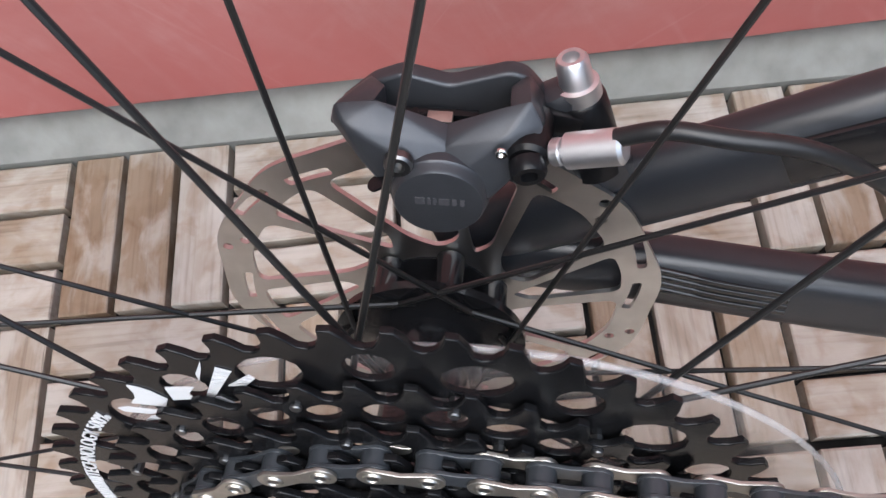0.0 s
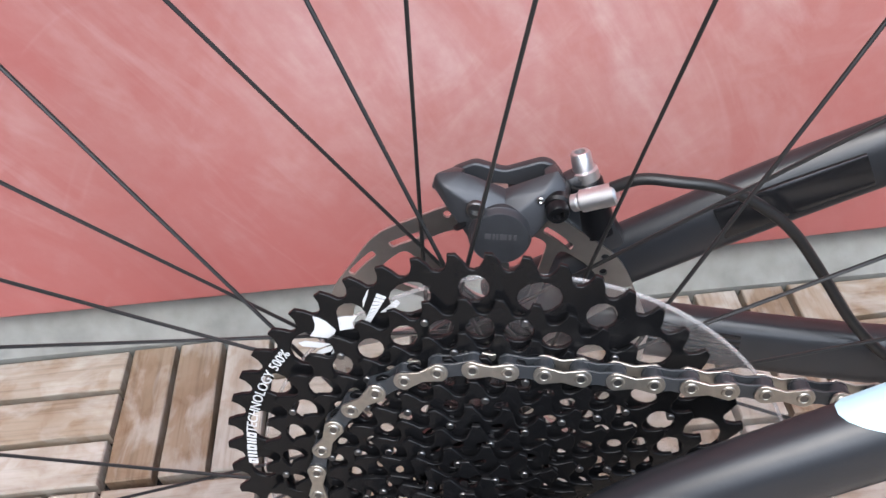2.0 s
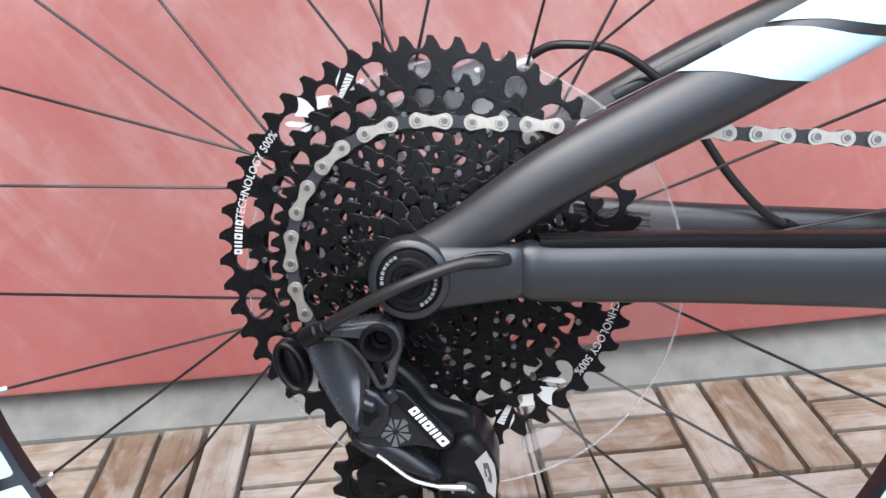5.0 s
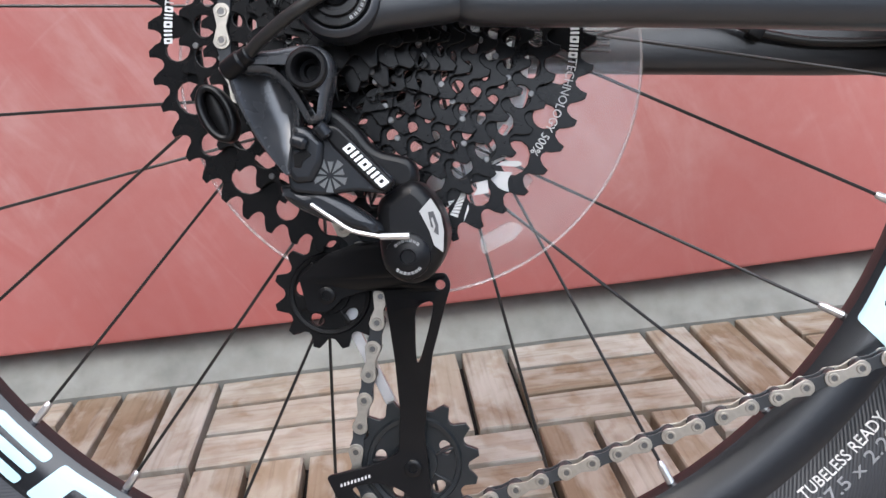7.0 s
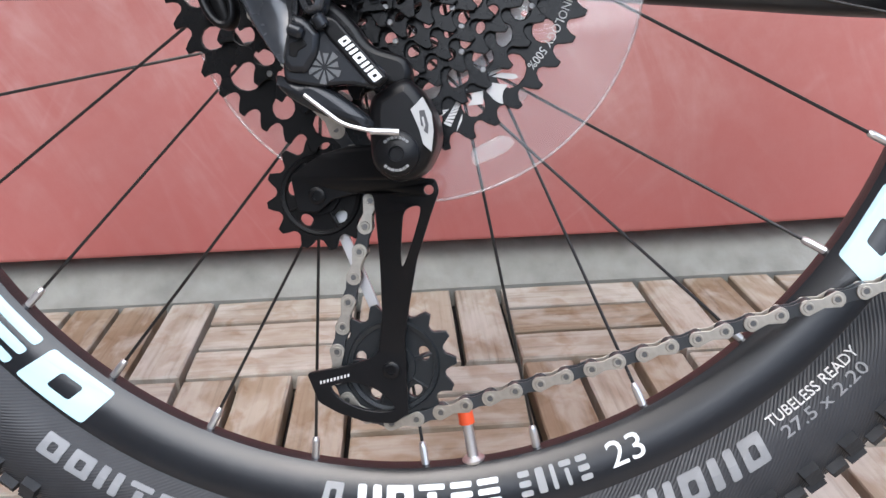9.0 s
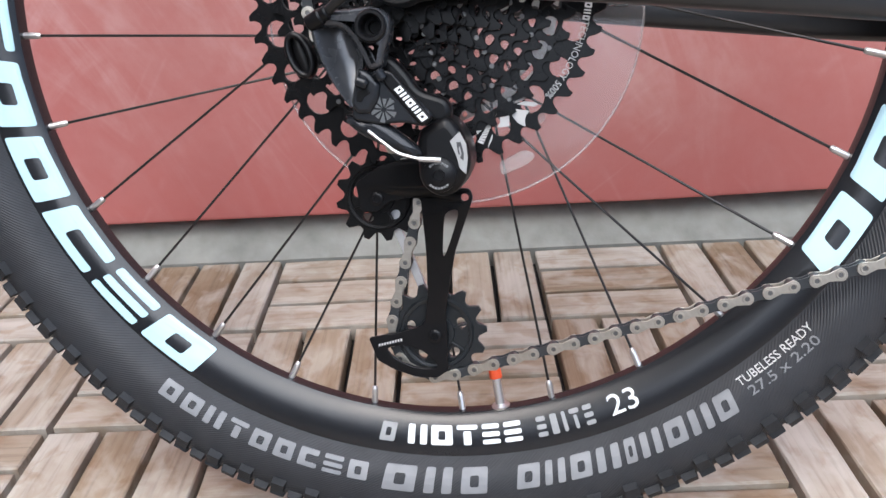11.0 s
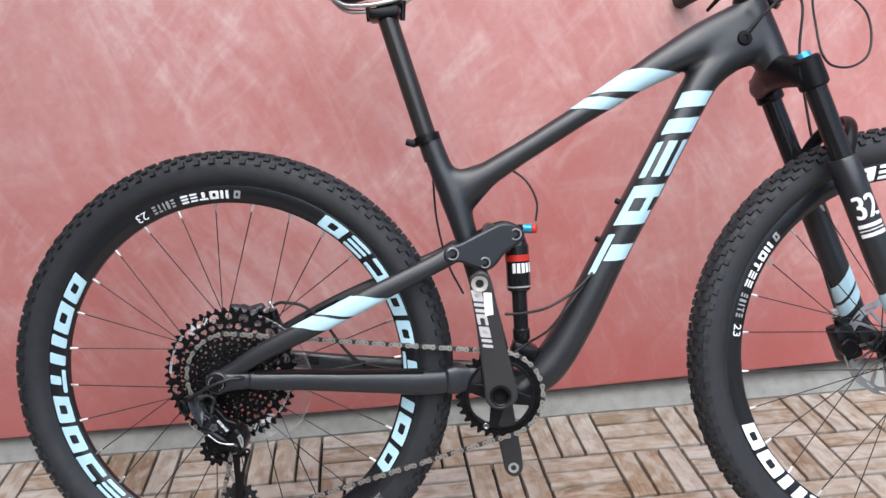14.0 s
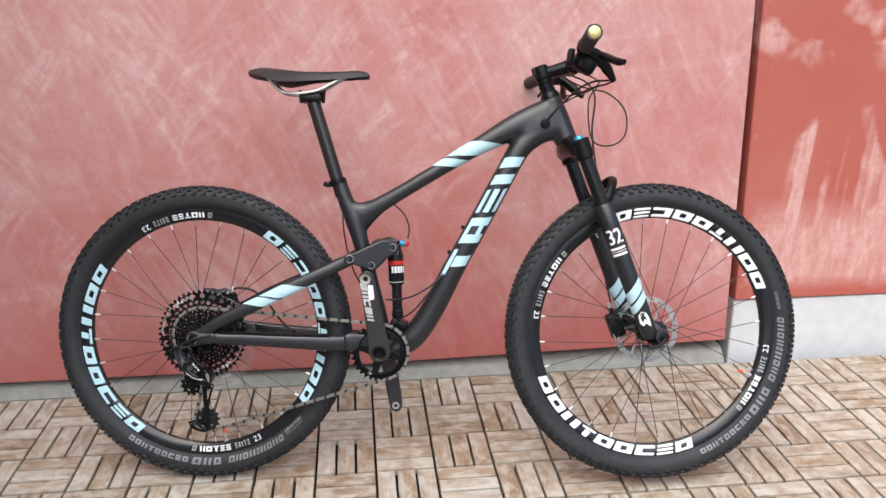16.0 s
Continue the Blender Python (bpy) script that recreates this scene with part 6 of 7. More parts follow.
for x0, x1, t in ((0.175, 0.215, -0.028), (0.285, 0.305, -0.014)):
    bm = bmesh.new()
    v = [bm.verts.new((x, y, 0.6105 - 0.004)) for x, y in ((x0, t), (x1, t * 0.8), (x1, t * 0.8 - 0.003), (x0, t - 0.003))]
    bm.faces.new(v)
    part("saddle_print", bm, GREY_INK, saddle, "thin grey printed line", smooth=False)

# ------------------------------------------------------------------ fork and cockpit, built straight and turned with the steering


def steered(name, bm, mat, parent, label="", smooth=True):
    me = mesh_of(bm, name)
    me.transform(FRONT)
    return link_mesh(name, me, mat, parent, label, smooth)


LEG_TOP, LEG_LOW = V(0.8550, 0, 0.4440), V(1.0175, 0, 0.0200)
ld = (LEG_LOW - LEG_TOP).normalized()
leg_n = V(0, 1, 0).cross(ld)          # across the leg, to the front
bm = bmesh.new()
tube(bm, spline([(0.8540, -0.076, 0.4290), (0.8525, -0.060, 0.4310), (0.8450, -0.030, 0.4370), (0.8420, 0, 0.4400), (0.8450, 0.030, 0.4370), (0.8525, 0.060, 0.4310), (0.8540, 0.076, 0.4290)], 6), [0.017, 0.022, 0.024, 0.026, 0.024, 0.022, 0.017], [0.016, 0.021, 0.021, 0.022, 0.021, 0.021, 0.016], n=20, ref=(0, 0, 1))
for y in (-0.065, 0.065):
    rod(bm, LEG_TOP + V(0, y, 0) - ld * 0.006, LEG_TOP + V(0, y, 0) + ld * 0.040, 0.0215, 24, 0.003)
fork = steered("fork", bm, SATIN, bicycle, "black suspension fork with ice blue stripes")
for side in (-1, 1):
    y = side * 0.065
    o = V(0, y, 0)
    bm = bmesh.new()
    rod(bm, LEG_TOP + o + ld * 0.03, LEG_TOP + o + ld * 0.24, 0.0160, 28)
    steered("stanchion", bm, GLOSS, fork, "glossy black stanchion")
    bm = bmesh.new()
    lathe(bm, LEG_TOP + o, [(0.148, 0.0158), (0.148, 0.0195), (0.152, 0.0215), (0.200, 0.0212), (0.330, 0.0205), (0.410, 0.0195), (0.440, 0.0185), (0.462, 0.0165), (0.470, 0.010), (0.471, 0)], 32, ld)
    steered("lower_leg", bm, FRAME, fork, "matt black lower fork leg")
    bm = bmesh.new()
    lathe(bm, (FRONT_AXLE[0], side * 0.0535, FRONT_AXLE[1]), [(-side * 0.006, 0.0), (-side * 0.006, 0.012), (side * 0.020, 0.016), (side * 0.024, 0.015), (side * 0.0245, 0.010), (side * 0.021, 0.009), (side * 0.021, 0)], 28)
    box(bm, Matrix.Translation((1.041, side * 0.062, 0.014)) @ Matrix.Rotation(radians(40), 4, "Y"), 0.026, 0.009, 0.014, 0.005)
    steered("axle_boss", bm, FRAME, fork, "black axle clamp")
    for q0, q1 in ((0.340, 0.366), (0.371, 0.390)):
        bm = bmesh.new()
        grid = []
        for j in range(15):
            a = radians((-105 + 210 * j / 14) if side < 0 else (-180 + 360 * j / 14))
            dirn = V(0, side * math.cos(a), 0) + leg_n * math.sin(a)
            sl = 0.016 * math.sin(a)
            grid.append([bm.verts.new(LEG_TOP + o + ld * (q + sl) + dirn * 0.0211) for q in (q0, (q0 + q1) / 2, q1)])
        for p, q in zip(grid, grid[1:]):
            for i in range(2):
                bm.faces.new((p[i], p[i + 1], q[i + 1], q[i]))
        steered("fork_decal", bm, BLUE, fork, "ice blue stripe round the fork leg")


def on_leg(me, q, side=-1, r=0.0216):
    """Lays a flat print on the outer face of the fork leg, its top up the leg, q metres below the crown."""
    for v in me.vertices:
        a = (v.co.x - 0.0060) / r
        dirn = V(0, side * math.cos(a), 0) + leg_n * (-side * -1) * math.sin(a)
        v.co = LEG_TOP + V(0, side * 0.065, 0) + ld * (q - v.co.z) + dirn * (r + v.co.y * side * -1 * 0 + 0.0003)
    me.transform(FRONT)
    return me


number = lettering("32", 0.034, 0.0)
number.transform(Matrix.Diagonal((0.72, 1, 1, 1)))
link_mesh("fork_print", on_leg(number, 0.225), WHITE, fork, "white number on the fork leg", smooth=False)
number = lettering("32", 0.034, 0.0)
number.transform(Matrix.Translation((0.0022, 0, 0)) @ Matrix.Diagonal((0.72, 1, 1, 1)))
link_mesh("fork_print", on_leg(number, 0.225, r=0.0219), WHITE, fork, smooth=False)
for q0, q1 in ((0.2480, 0.2535), (0.2570, 0.2585), (0.2620, 0.2675)):
    bm = bmesh.new()
    strip = []
    for k in range(13):
        a = radians(-68 + 100 * k / 12)
        dirn = V(0, -math.cos(a), 0) - leg_n * math.sin(a)
        strip.append([bm.verts.new(LEG_TOP + V(0, -0.065, 0) + ld * q + dirn * 0.0214) for q in (q0, q1)])
    for p, q in zip(strip, strip[1:]):
        bm.faces.new((p[0], p[1], q[1], q[0]))
    steered("fork_print", bm, WHITE, fork, "thin white line round the fork leg")
link_mesh("fork_print", on_leg(sheet([rounded([(-0.012, -0.006), (-0.006, -0.016), (0.002, -0.010), (0.010, -0.022), (0.013, -0.004), (0.010, 0.012), (0.000, 0.018), (-0.010, 0.010)], 0.002), smooth_loop([(-0.004, -0.006), (0.002, 0.000), (0.006, -0.006), (0.004, 0.008), (-0.005, 0.007)], 4)], 0.0), 0.420, r=0.0203), WHITE, fork, "white abstract badge", smooth=False)
bm = bmesh.new()
lathe(bm, LEG_TOP + V(0, -0.065, 0) - ld * 0.006, [(0, 0.0), (-0.008, 0.0), (-0.008, 0.0095), (-0.006, 0.0105), (0.0, 0.0115)][1:], 24, ld)
steered("fork_knob", bm, CYAN, fork, "blue fork adjuster knob")
bm = bmesh.new()
tube(bm, spline([(0.904, -0.062, 0.275), (0.924, -0.056, 0.325), (0.941, -0.034, 0.356), (0.950, 0.0, 0.366), (0.941, 0.034, 0.356), (0.924, 0.056, 0.325), (0.904, 0.062, 0.275)], 6), [0.010, 0.011, 0.010, 0.009, 0.010, 0.011, 0.010], [0.009, 0.009, 0.008, 0.006, 0.008, 0.009, 0.009], n=16, ref=(0, 0, 1))
steered("fork_arch", bm, SATIN, fork, "black fork arch behind the tyre")
bm = bmesh.new()
box(bm, Matrix.Translation((0.976, 0.050, 0.020)) @ Matrix.Rotation(radians(-20), 4, "Y"), 0.017, 0.016, 0.030, 0.006)
rod(bm, (0.971, 0.024, 0.013), (0.971, 0.040, 0.013), 0.014, 20, 0.002)
rod(bm, (0.962, 0.050, 0.062), (0.972, 0.052, 0.040), 0.006, 14, 0.001)
box(bm, Matrix.Translation((0.995, 0.058, 0.040)) @ Matrix.Rotation(radians(-20), 4, "Y"), 0.016, 0.008, 0.022, 0.004)
front_caliper = steered("front_brake", bm, SATIN, bicycle, "black front brake caliper behind the fork leg")
bm = bmesh.new()
rod(bm, (0.958, 0.049, 0.072), (0.964, 0.0505, 0.056), 0.0055, 16, 0.001)
steered("hose_nut", bm, ALLOY, front_caliper, "silver hose collar")
bm = bmesh.new()
rod(bm, (1.050, -0.076, 0.006), (1.0505, -0.085, 0.006), 0.008, 20, 0.0015)
tube(bm, spline([(1.050, -0.083, 0.006), (1.035, -0.090, -0.008), (1.015, -0.090, -0.014), (1.000, -0.088, -0.010)], 6), [0.006, 0.005, 0.004, 0.003], [0.004, 0.0035, 0.003, 0.002], n=12)
steered("axle_lever", bm, SATIN, fork, "black axle lever")

# steerer, stem and bar
for k in range(3):
    bm = bmesh.new()
    lathe(bm, head_top + head_dir * (-0.030 + k * 0.011), [(0, 0.0135), (0.0004, 0.0175), (0.0100, 0.0175), (0.0104, 0.0135)], 28, head_dir)
    steered("headset_spacer", bm, SATIN, bicycle, "black headset spacer")
bm = bmesh.new()
lathe(bm, head_top + head_dir * -0.044, [(0, 0.0235), (0.006, 0.0225), (0.014, 0.0185), (0.014, 0.0135)], 28, head_dir)
steered("headset_cover", bm, SATIN, bicycle, "black tapered headset cover")
bm = bmesh.new()
rod(bm, head_top + head_dir * 0.001, head_top + head_dir * 0.034, 0.0190, 28, 0.004)
tube(bm, spline([(0.782, 0, 0.604), (0.805, 0, 0.610), (0.835, 0, 0.619), (0.850, 0, 0.623)], 5), [0.016, 0.0155, 0.017, 0.024], [0.017, 0.0145, 0.0160, 0.019], n=20)
rod(bm, (0.853, -0.024, 0.624), (0.853, 0.024, 0.624), 0.0205, 28, 0.002)
box(bm, Matrix.Translation((0.768, 0, 0.605)) @ Matrix.Rotation(radians(-20), 4, "Y"), 0.006, 0.012, 0.014, 0.002)
stem = steered("stem", bm, SATIN, bicycle, "satin black handlebar stem")
bm = bmesh.new()
BAR = [(0.822, -0.298, 0.632), (0.834, -0.200, 0.632), (0.848, -0.100, 0.628), (0.853, -0.040, 0.624), (0.853, 0.040, 0.624), (0.845, 0.100, 0.629), (0.826, 0.200, 0.634), (0.810, 0.288, 0.634)]
tube(bm, spline(BAR, 6), [0.0110, 0.0110, 0.0120, 0.0158, 0.0158, 0.0120, 0.0110, 0.0110], n=18, ref=(0, 0, 1))
bar = steered("handlebar", bm, SATIN, bicycle, "matt black handlebar touching the wall")
for side in (-1, 1):
    bm = bmesh.new()
    end = V(0.822, -0.296, 0.632) if side < 0 else V(0.810, 0.296, 0.634)
    inner_end = V(0.8365, -0.178, 0.632) if side < 0 else V(0.8275, 0.178, 0.634)
    d = (inner_end - end).normalized()
    prof = [(0.0, 0.0), (0.0, 0.0150), (0.0015, 0.0165)]
    for k in range(14):
        prof += [(0.004 + k * 0.0078, 0.0152), (0.006 + k * 0.0078, 0.0160), (0.0095 + k * 0.0078, 0.0160), (0.0110 + k * 0.0078, 0.0152)]
    prof += [(0.114, 0.0175), (0.119, 0.0175), (0.1195, 0.011)]
    lathe(bm, end, prof, 24, d)
    steered("grip", bm, GRIP, bar, "black rubber grip")
    bm = bmesh.new()
    lathe(bm, end, [(-0.0025, 0.0), (-0.0025, 0.0105), (-0.0010, 0.0125), (0.0005, 0.0128)], 24, d)
    steered("bar_plug", bm, GOLD, bar, "brass-coloured bar end plug")
    # brake lever with its reservoir, and a clamp
    bm = bmesh.new()
    cl = V(0.840 if side < 0 else 0.832, side * 0.158, 0.632)
    lathe(bm, cl - V(0, 0.007, 0), [(0, 0.0112), (0, 0.0165), (0.014, 0.0165), (0.014, 0.0112)], 22, (0, 1, 0))
    tube(bm, spline([cl + V(0.010, 0, -0.006), cl + V(0.032, -side * 0.010, -0.016), cl + V(0.056, -side * 0.028, -0.038), cl + V(0.076, -side * 0.044, -0.060)], 6), [0.010, 0.013, 0.0120, 0.006], [0.011, 0.0125, 0.0115, 0.006], n=16)
    steered("brake_body", bm, SATIN, bar, "black hydraulic brake body")
    bm = bmesh.new()
    tube(bm, spline([cl + V(0.030, -side * 0.006, -0.010), cl + V(0.040, side * 0.014, -0.020), cl + V(0.047, side * 0.044, -0.033), cl + V(0.054, side * 0.064, -0.041), cl + V(0.060, side * 0.078, -0.044)], 7), [0.0055, 0.0065, 0.0070, 0.0075, 0.0055], [0.0065, 0.0085, 0.0085, 0.0085, 0.0065], n=14)
    steered("brake_lever", bm, SATIN, bar, "black brake lever blade")
    if side < 0:
        bm = bmesh.new()
        box(bm, Matrix.Translation(V(0.842, -0.125, 0.610)) @ Matrix.Rotation(radians(20), 4, "Y"), 0.018, 0.016, 0.013, 0.005)
        box(bm, Matrix.Translation(V(0.820, -0.140, 0.606)) @ Matrix.Rotation(radians(-25), 4, "Y"), 0.016, 0.010, 0.004, 0.002)
        box(bm, Matrix.Translation(V(0.838, -0.105, 0.600)) @ Matrix.Rotation(radians(35), 4, "Y"), 0.014, 0.008, 0.005, 0.002)
        box(bm, Matrix.Translation(V(0.8130, -0.143, 0.6150)) @ Matrix.Rotation(radians(8), 4, "Y"), 0.0065, 0.010, 0.017, 0.003)
        box(bm, Matrix.Translation(V(0.8500, -0.135, 0.6030)) @ Matrix.Rotation(radians(30), 4, "Y"), 0.020, 0.018, 0.020, 0.007)
        steered("shifter", bm, PLASTIC, bar, "black trigger shifter")
        bm = bmesh.new()
        lathe(bm, V(0.858, -0.140, 0.612), [(0, 0), (0, 0.0065), (0.003, 0.0065), (0.004, 0.005), (0.004, 0)], 18, (0.3, -0.9, 0.2))
        steered("shifter_badge", bm, ALLOY, bar, "small silver badge on the shifter")
    else:
        bm = bmesh.new()
        box(bm, Matrix.Translation(V(0.836, 0.110, 0.610)), 0.014, 0.012, 0.010, 0.004)
        tube(bm, spline([(0.830, 0.120, 0.606), (0.815, 0.140, 0.590), (0.806, 0.160, 0.578)], 5), [0.006, 0.007, 0.004], [0.004, 0.004, 0.003], n=12)
        steered("remote_lever", bm, PLASTIC, bar, "black remote lever")


def hose(name, points, r, label, parent=bicycle, mat=HOSE, turn=False, n=10):
    bm = bmesh.new()
    tube(bm, spline(points, 8), r, n=n)
    return (steered if turn else part)(name, bm, mat, parent, label)


hose("brake_hose", [(0.9030, -0.115, 0.6064), (0.9250, -0.105, 0.5881), (0.9219, -0.095, 0.5785), (0.8890, -0.080, 0.5776), (0.8573, -0.058, 0.5639), (0.8292, -0.042, 0.5378), (0.8046, -0.033, 0.5123), (0.7878, -0.027, 0.4928)], 0.0023, "black brake hose looping from the bar")
hose("shift_housing", [(0.8884, -0.120, 0.6071), (0.9224, -0.100, 0.5828), (0.9182, -0.090, 0.5720), (0.8918, -0.070, 0.5667), (0.8647, -0.050, 0.5568), (0.8438, -0.020, 0.5538), (0.8320, 0.005, 0.5544), (0.8182, 0.020, 0.5452), (0.7880, 0.027, 0.4900)], 0.0020, "black shift cable looping from the bar")
hose("dropper_cable", [(0.8911, 0.030, 0.6076), (0.9107, -0.010, 0.5846), (0.8851, -0.030, 0.5628), (0.8510, -0.040, 0.5473), (0.8191, -0.040, 0.5280), (0.8000, -0.030, 0.5038), (0.7902, -0.026, 0.4908)], 0.0018, "thin black cable from the bar into the frame")
hose("lockout_cable", [(0.850, 0.095, 0.606), (0.880, 0.060, 0.585), (0.900, 0.020, 0.572), (0.930, -0.005, 0.562), (0.962, -0.020, 0.532), (0.973, -0.025, 0.498), (0.965, -0.035, 0.460), (0.938, -0.045, 0.441), (0.905, -0.055, 0.441), (0.887, -0.060, 0.458), (0.882, -0.050, 0.500), (0.886, -0.030, 0.545), (0.905, -0.015, 0.572)], 0.0018, "thin black cable in a wide loop before the head tube")
hose("brake_hose", [(0.866, 0.120, 0.618), (0.900, 0.100, 0.598), (0.918, 0.085, 0.560), (0.912, 0.080, 0.480), (0.925, 0.078, 0.380), (0.948, 0.076, 0.250), (0.946, 0.072, 0.150), (0.961, 0.054, 0.066)], 0.0023, "black hose down to the front brake")
hose("brake_hose", [(0.560, -0.025, 0.145), (0.530, -0.034, 0.118), (0.490, -0.036, 0.095), (0.455, -0.030, 0.086), (0.425, -0.024, 0.084)], 0.0022, "black hose from the down tube past the shock")
hose("shift_housing", [(0.556, -0.022, 0.140), (0.520, -0.034, 0.095), (0.490, -0.036, 0.060), (0.460, -0.030, 0.040), (0.430, -0.030, 0.020)], 0.0020, "black cable from the down tube to the bottom bracket")
hose("lockout_cable", [(0.430, 0.004, 0.312), (0.462, -0.004, 0.288), (0.478, -0.008, 0.255), (0.476, -0.010, 0.225)], 0.0018, "thin black cable from the top tube to the shock")
hose("dropper_cable", [(0.318, 0.026, 0.300), (0.322, 0.034, 0.230), (0.338, 0.034, 0.160), (0.362, 0.030, 0.110)], 0.0018, "thin black cable behind the seat tube")
hose("brake_hose", [(0.0525, 0.0360, 0.0965), (0.0640, 0.0335, 0.1015), (0.079, 0.031, 0.1012), (0.096, 0.031, 0.0983), (0.111, 0.033, 0.0900), (0.128, 0.036, 0.0755), (0.144, 0.039, 0.0540), (0.164, 0.041, 0.0250), (0.186, 0.0435, 0.0030), (0.212, 0.0455, -0.0070), (0.245, 0.0450, -0.0125), (0.300, 0.040, -0.0160)], 0.0025, "black rear brake hose arching over the stay")
bm = bmesh.new()
box(bm, pose(0.197, 0.0455, -0.003, 0, 30, 0), 0.004, 0.004, 0.0035, 0.001)
part("hose_clip", bm, PLASTIC, bicycle, "small black hose clip")

# ------------------------------------------------------------------ rear brake caliper
CAL = pose(0.0060, 0.0480, 0.0865, 0, 4, 0)


def cal_part(name, bm, mat, parent, label="", smooth=True):
    me = mesh_of(bm, name)
    me.transform(CAL)
    return link_mesh(name, me, mat, parent, label, smooth)


def cal_sheet(outlines, y, half, bevel):
    me = sheet(outlines, half, bevel, 3)
    me.transform(Matrix.Translation((0, y, 0)))
    return me


far_line = rounded([(-0.0300, -0.0033), (-0.0194, 0.0068), (-0.0108, 0.0106), (0.0024, 0.0072), (0.0187, 0.0130), (0.0235, 0.0117), (0.0291, 0.0047), (0.0240, -0.0060), (0.0130, -0.0140), (-0.0080, -0.0200), (-0.0170, -0.0120)], 0.0022, 3)


def hull(bm, points, bevel):
    """A faceted block round the points, with eased edges."""
    verts = [bm.verts.new(p) for p in points]
    made = bmesh.ops.convex_hull(bm, input=verts)
    loose = [v for v in made["geom_interior"] if isinstance(v, bmesh.types.BMVert)] + [v for v in made["geom_unused"] if isinstance(v, bmesh.types.BMVert)]
    bmesh.ops.delete(bm, geom=list(set(loose)), context="VERTS")
    mine = [e for e in bm.edges if all(v in verts for v in e.verts) and len(e.link_faces) == 2 and e.calc_face_angle() > 0.15]
    bmesh.ops.bevel(bm, geom=mine, offset=bevel, segments=2, affect="EDGES", profile=0.6)


bm = bmesh.new()
hull(bm, [(-0.0285, -0.0040, 0.0060), (-0.0275, -0.0030, 0.0115), (-0.0160, -0.0020, 0.0128), (-0.0116, -0.0020, 0.0080), (0.0039, -0.0020, 0.0055), (0.0039, -0.0080, 0.0030), (-0.0112, -0.0120, -0.0142), (-0.0060, -0.0130, -0.0220), (0.0029, -0.0130, -0.0240),
          (0.0029, -0.0135, -0.0060), (-0.0150, -0.0105, -0.0077), (-0.0205, -0.0090, -0.0040), (-0.0240, -0.0085, 0.0080), (-0.0285, 0.0010, 0.0050), (-0.0110, -0.0020, -0.0180), (0.0029, -0.0020, -0.0240)], 0.0011)
hull(bm, [(0.0020, -0.0020, 0.0055), (0.0180, -0.0020, 0.0128), (0.0245, -0.0020, 0.0150), (0.0285, -0.0050, 0.0090), (0.0255, -0.0095, 0.0000), (0.0175, -0.0115, -0.0040), (0.0145, -0.0130, -0.0116), (0.0110, -0.0130, -0.0190), (0.0020, -0.0130, -0.0240),
          (0.0020, -0.0135, -0.0060), (0.0020, -0.0080, 0.0030), (0.0190, -0.0085, 0.0080), (0.0270, 0.0010, 0.0040), (0.0110, -0.0020, -0.0190), (0.0020, -0.0020, -0.0240)], 0.0011)
far_bm = merge([cal_sheet([far_line], 0.0142, 0.0030, 0.0012)])
hull(bm, [(-0.0300, 0.0140, -0.0040), (-0.0200, 0.0150, 0.0066), (-0.0290, -0.0040, 0.0050), (-0.0270, -0.0035, 0.0118), (-0.0165, -0.0020, 0.0125), (-0.0150, 0.0080, 0.0090), (-0.0150, 0.0080, -0.0020), (-0.0200, -0.0020, -0.0020)], 0.0012)
hull(bm, [(0.0190, 0.0080, 0.0110), (0.0240, 0.0140, 0.0112), (0.0292, 0.0120, 0.0045), (0.0190, -0.0020, 0.0128), (0.0245, -0.0020, 0.0148), (0.0288, -0.0040, 0.0085), (0.0200, 0.0080, 0.0), (0.0260, -0.0020, 0.0010)], 0.0012)
side_me = mesh_of(far_bm, "far_half")
bm.from_mesh(side_me)
bpy.data.meshes.remove(side_me)
caliper = cal_part("rear_brake", bm, CALIPER, bicycle, "dark grey rear brake caliper over the disc")
bm = bmesh.new()
lathe(bm, (0.0015, -0.0108, -0.0122), [(0.004, 0.0140), (-0.0012, 0.0138), (-0.0018, 0.0132), (-0.0036, 0.0129), (-0.0046, 0.0122), (-0.0048, 0.0112), (-0.0046, 0.0)], 40)
cap = cal_part("piston_cap", bm, CALIPER, caliper, "round dark grey piston cap")
marks = merge([cal_sheet([q], -0.0156, 0.0001, 0.0) for q in blocks([0.0026, 0.0024, 0.0028, 0.0034], 0.0026, 0.0008)])
marks.transform(Matrix.Translation((0.0018, 0, -0.0110)))
cal_part("cap_print", marks, DARK_INK, caliper, "small dark letter-sized shapes", smooth=False)
bm = bmesh.new()
bolt(bm, (-0.0094, -0.0115, 0.0001), 0.0040, 0.0030)
cal_part("body_bolt", bm, PIN, caliper, "dark socket bolt")
bm = bmesh.new()
bolt(bm, (-0.0158, -0.0125, -0.0080), 0.0030, 0.0010, (0.45, 0, -0.9))
cal_part("pad_bolt", bm, SATIN, caliper, "dark pad bolt")
bm = bmesh.new()
bolt(bm, (0.0176, -0.0118, 0.0054), 0.0017, 0.0010)
cal_part("bleed_screw", bm, CHROME, caliper, "tiny bright bleed screw")
bm = bmesh.new()
bolt(bm, (0.0246, -0.0110, 0.0015), 0.0050, 0.0045, (0.15, -0.95, -0.2))
rod(bm, (0.0255, 0.006, 0.003), (0.0246, -0.0105, 0.0015), 0.0060, 20, 0.0012)
cal_part("banjo", bm, SATIN, caliper, "black banjo bolt")
bm = bmesh.new()
rod(bm, (0.0310, -0.0080, 0.0030), (0.0340, -0.0090, 0.0045), 0.0038, 24, 0.0006)
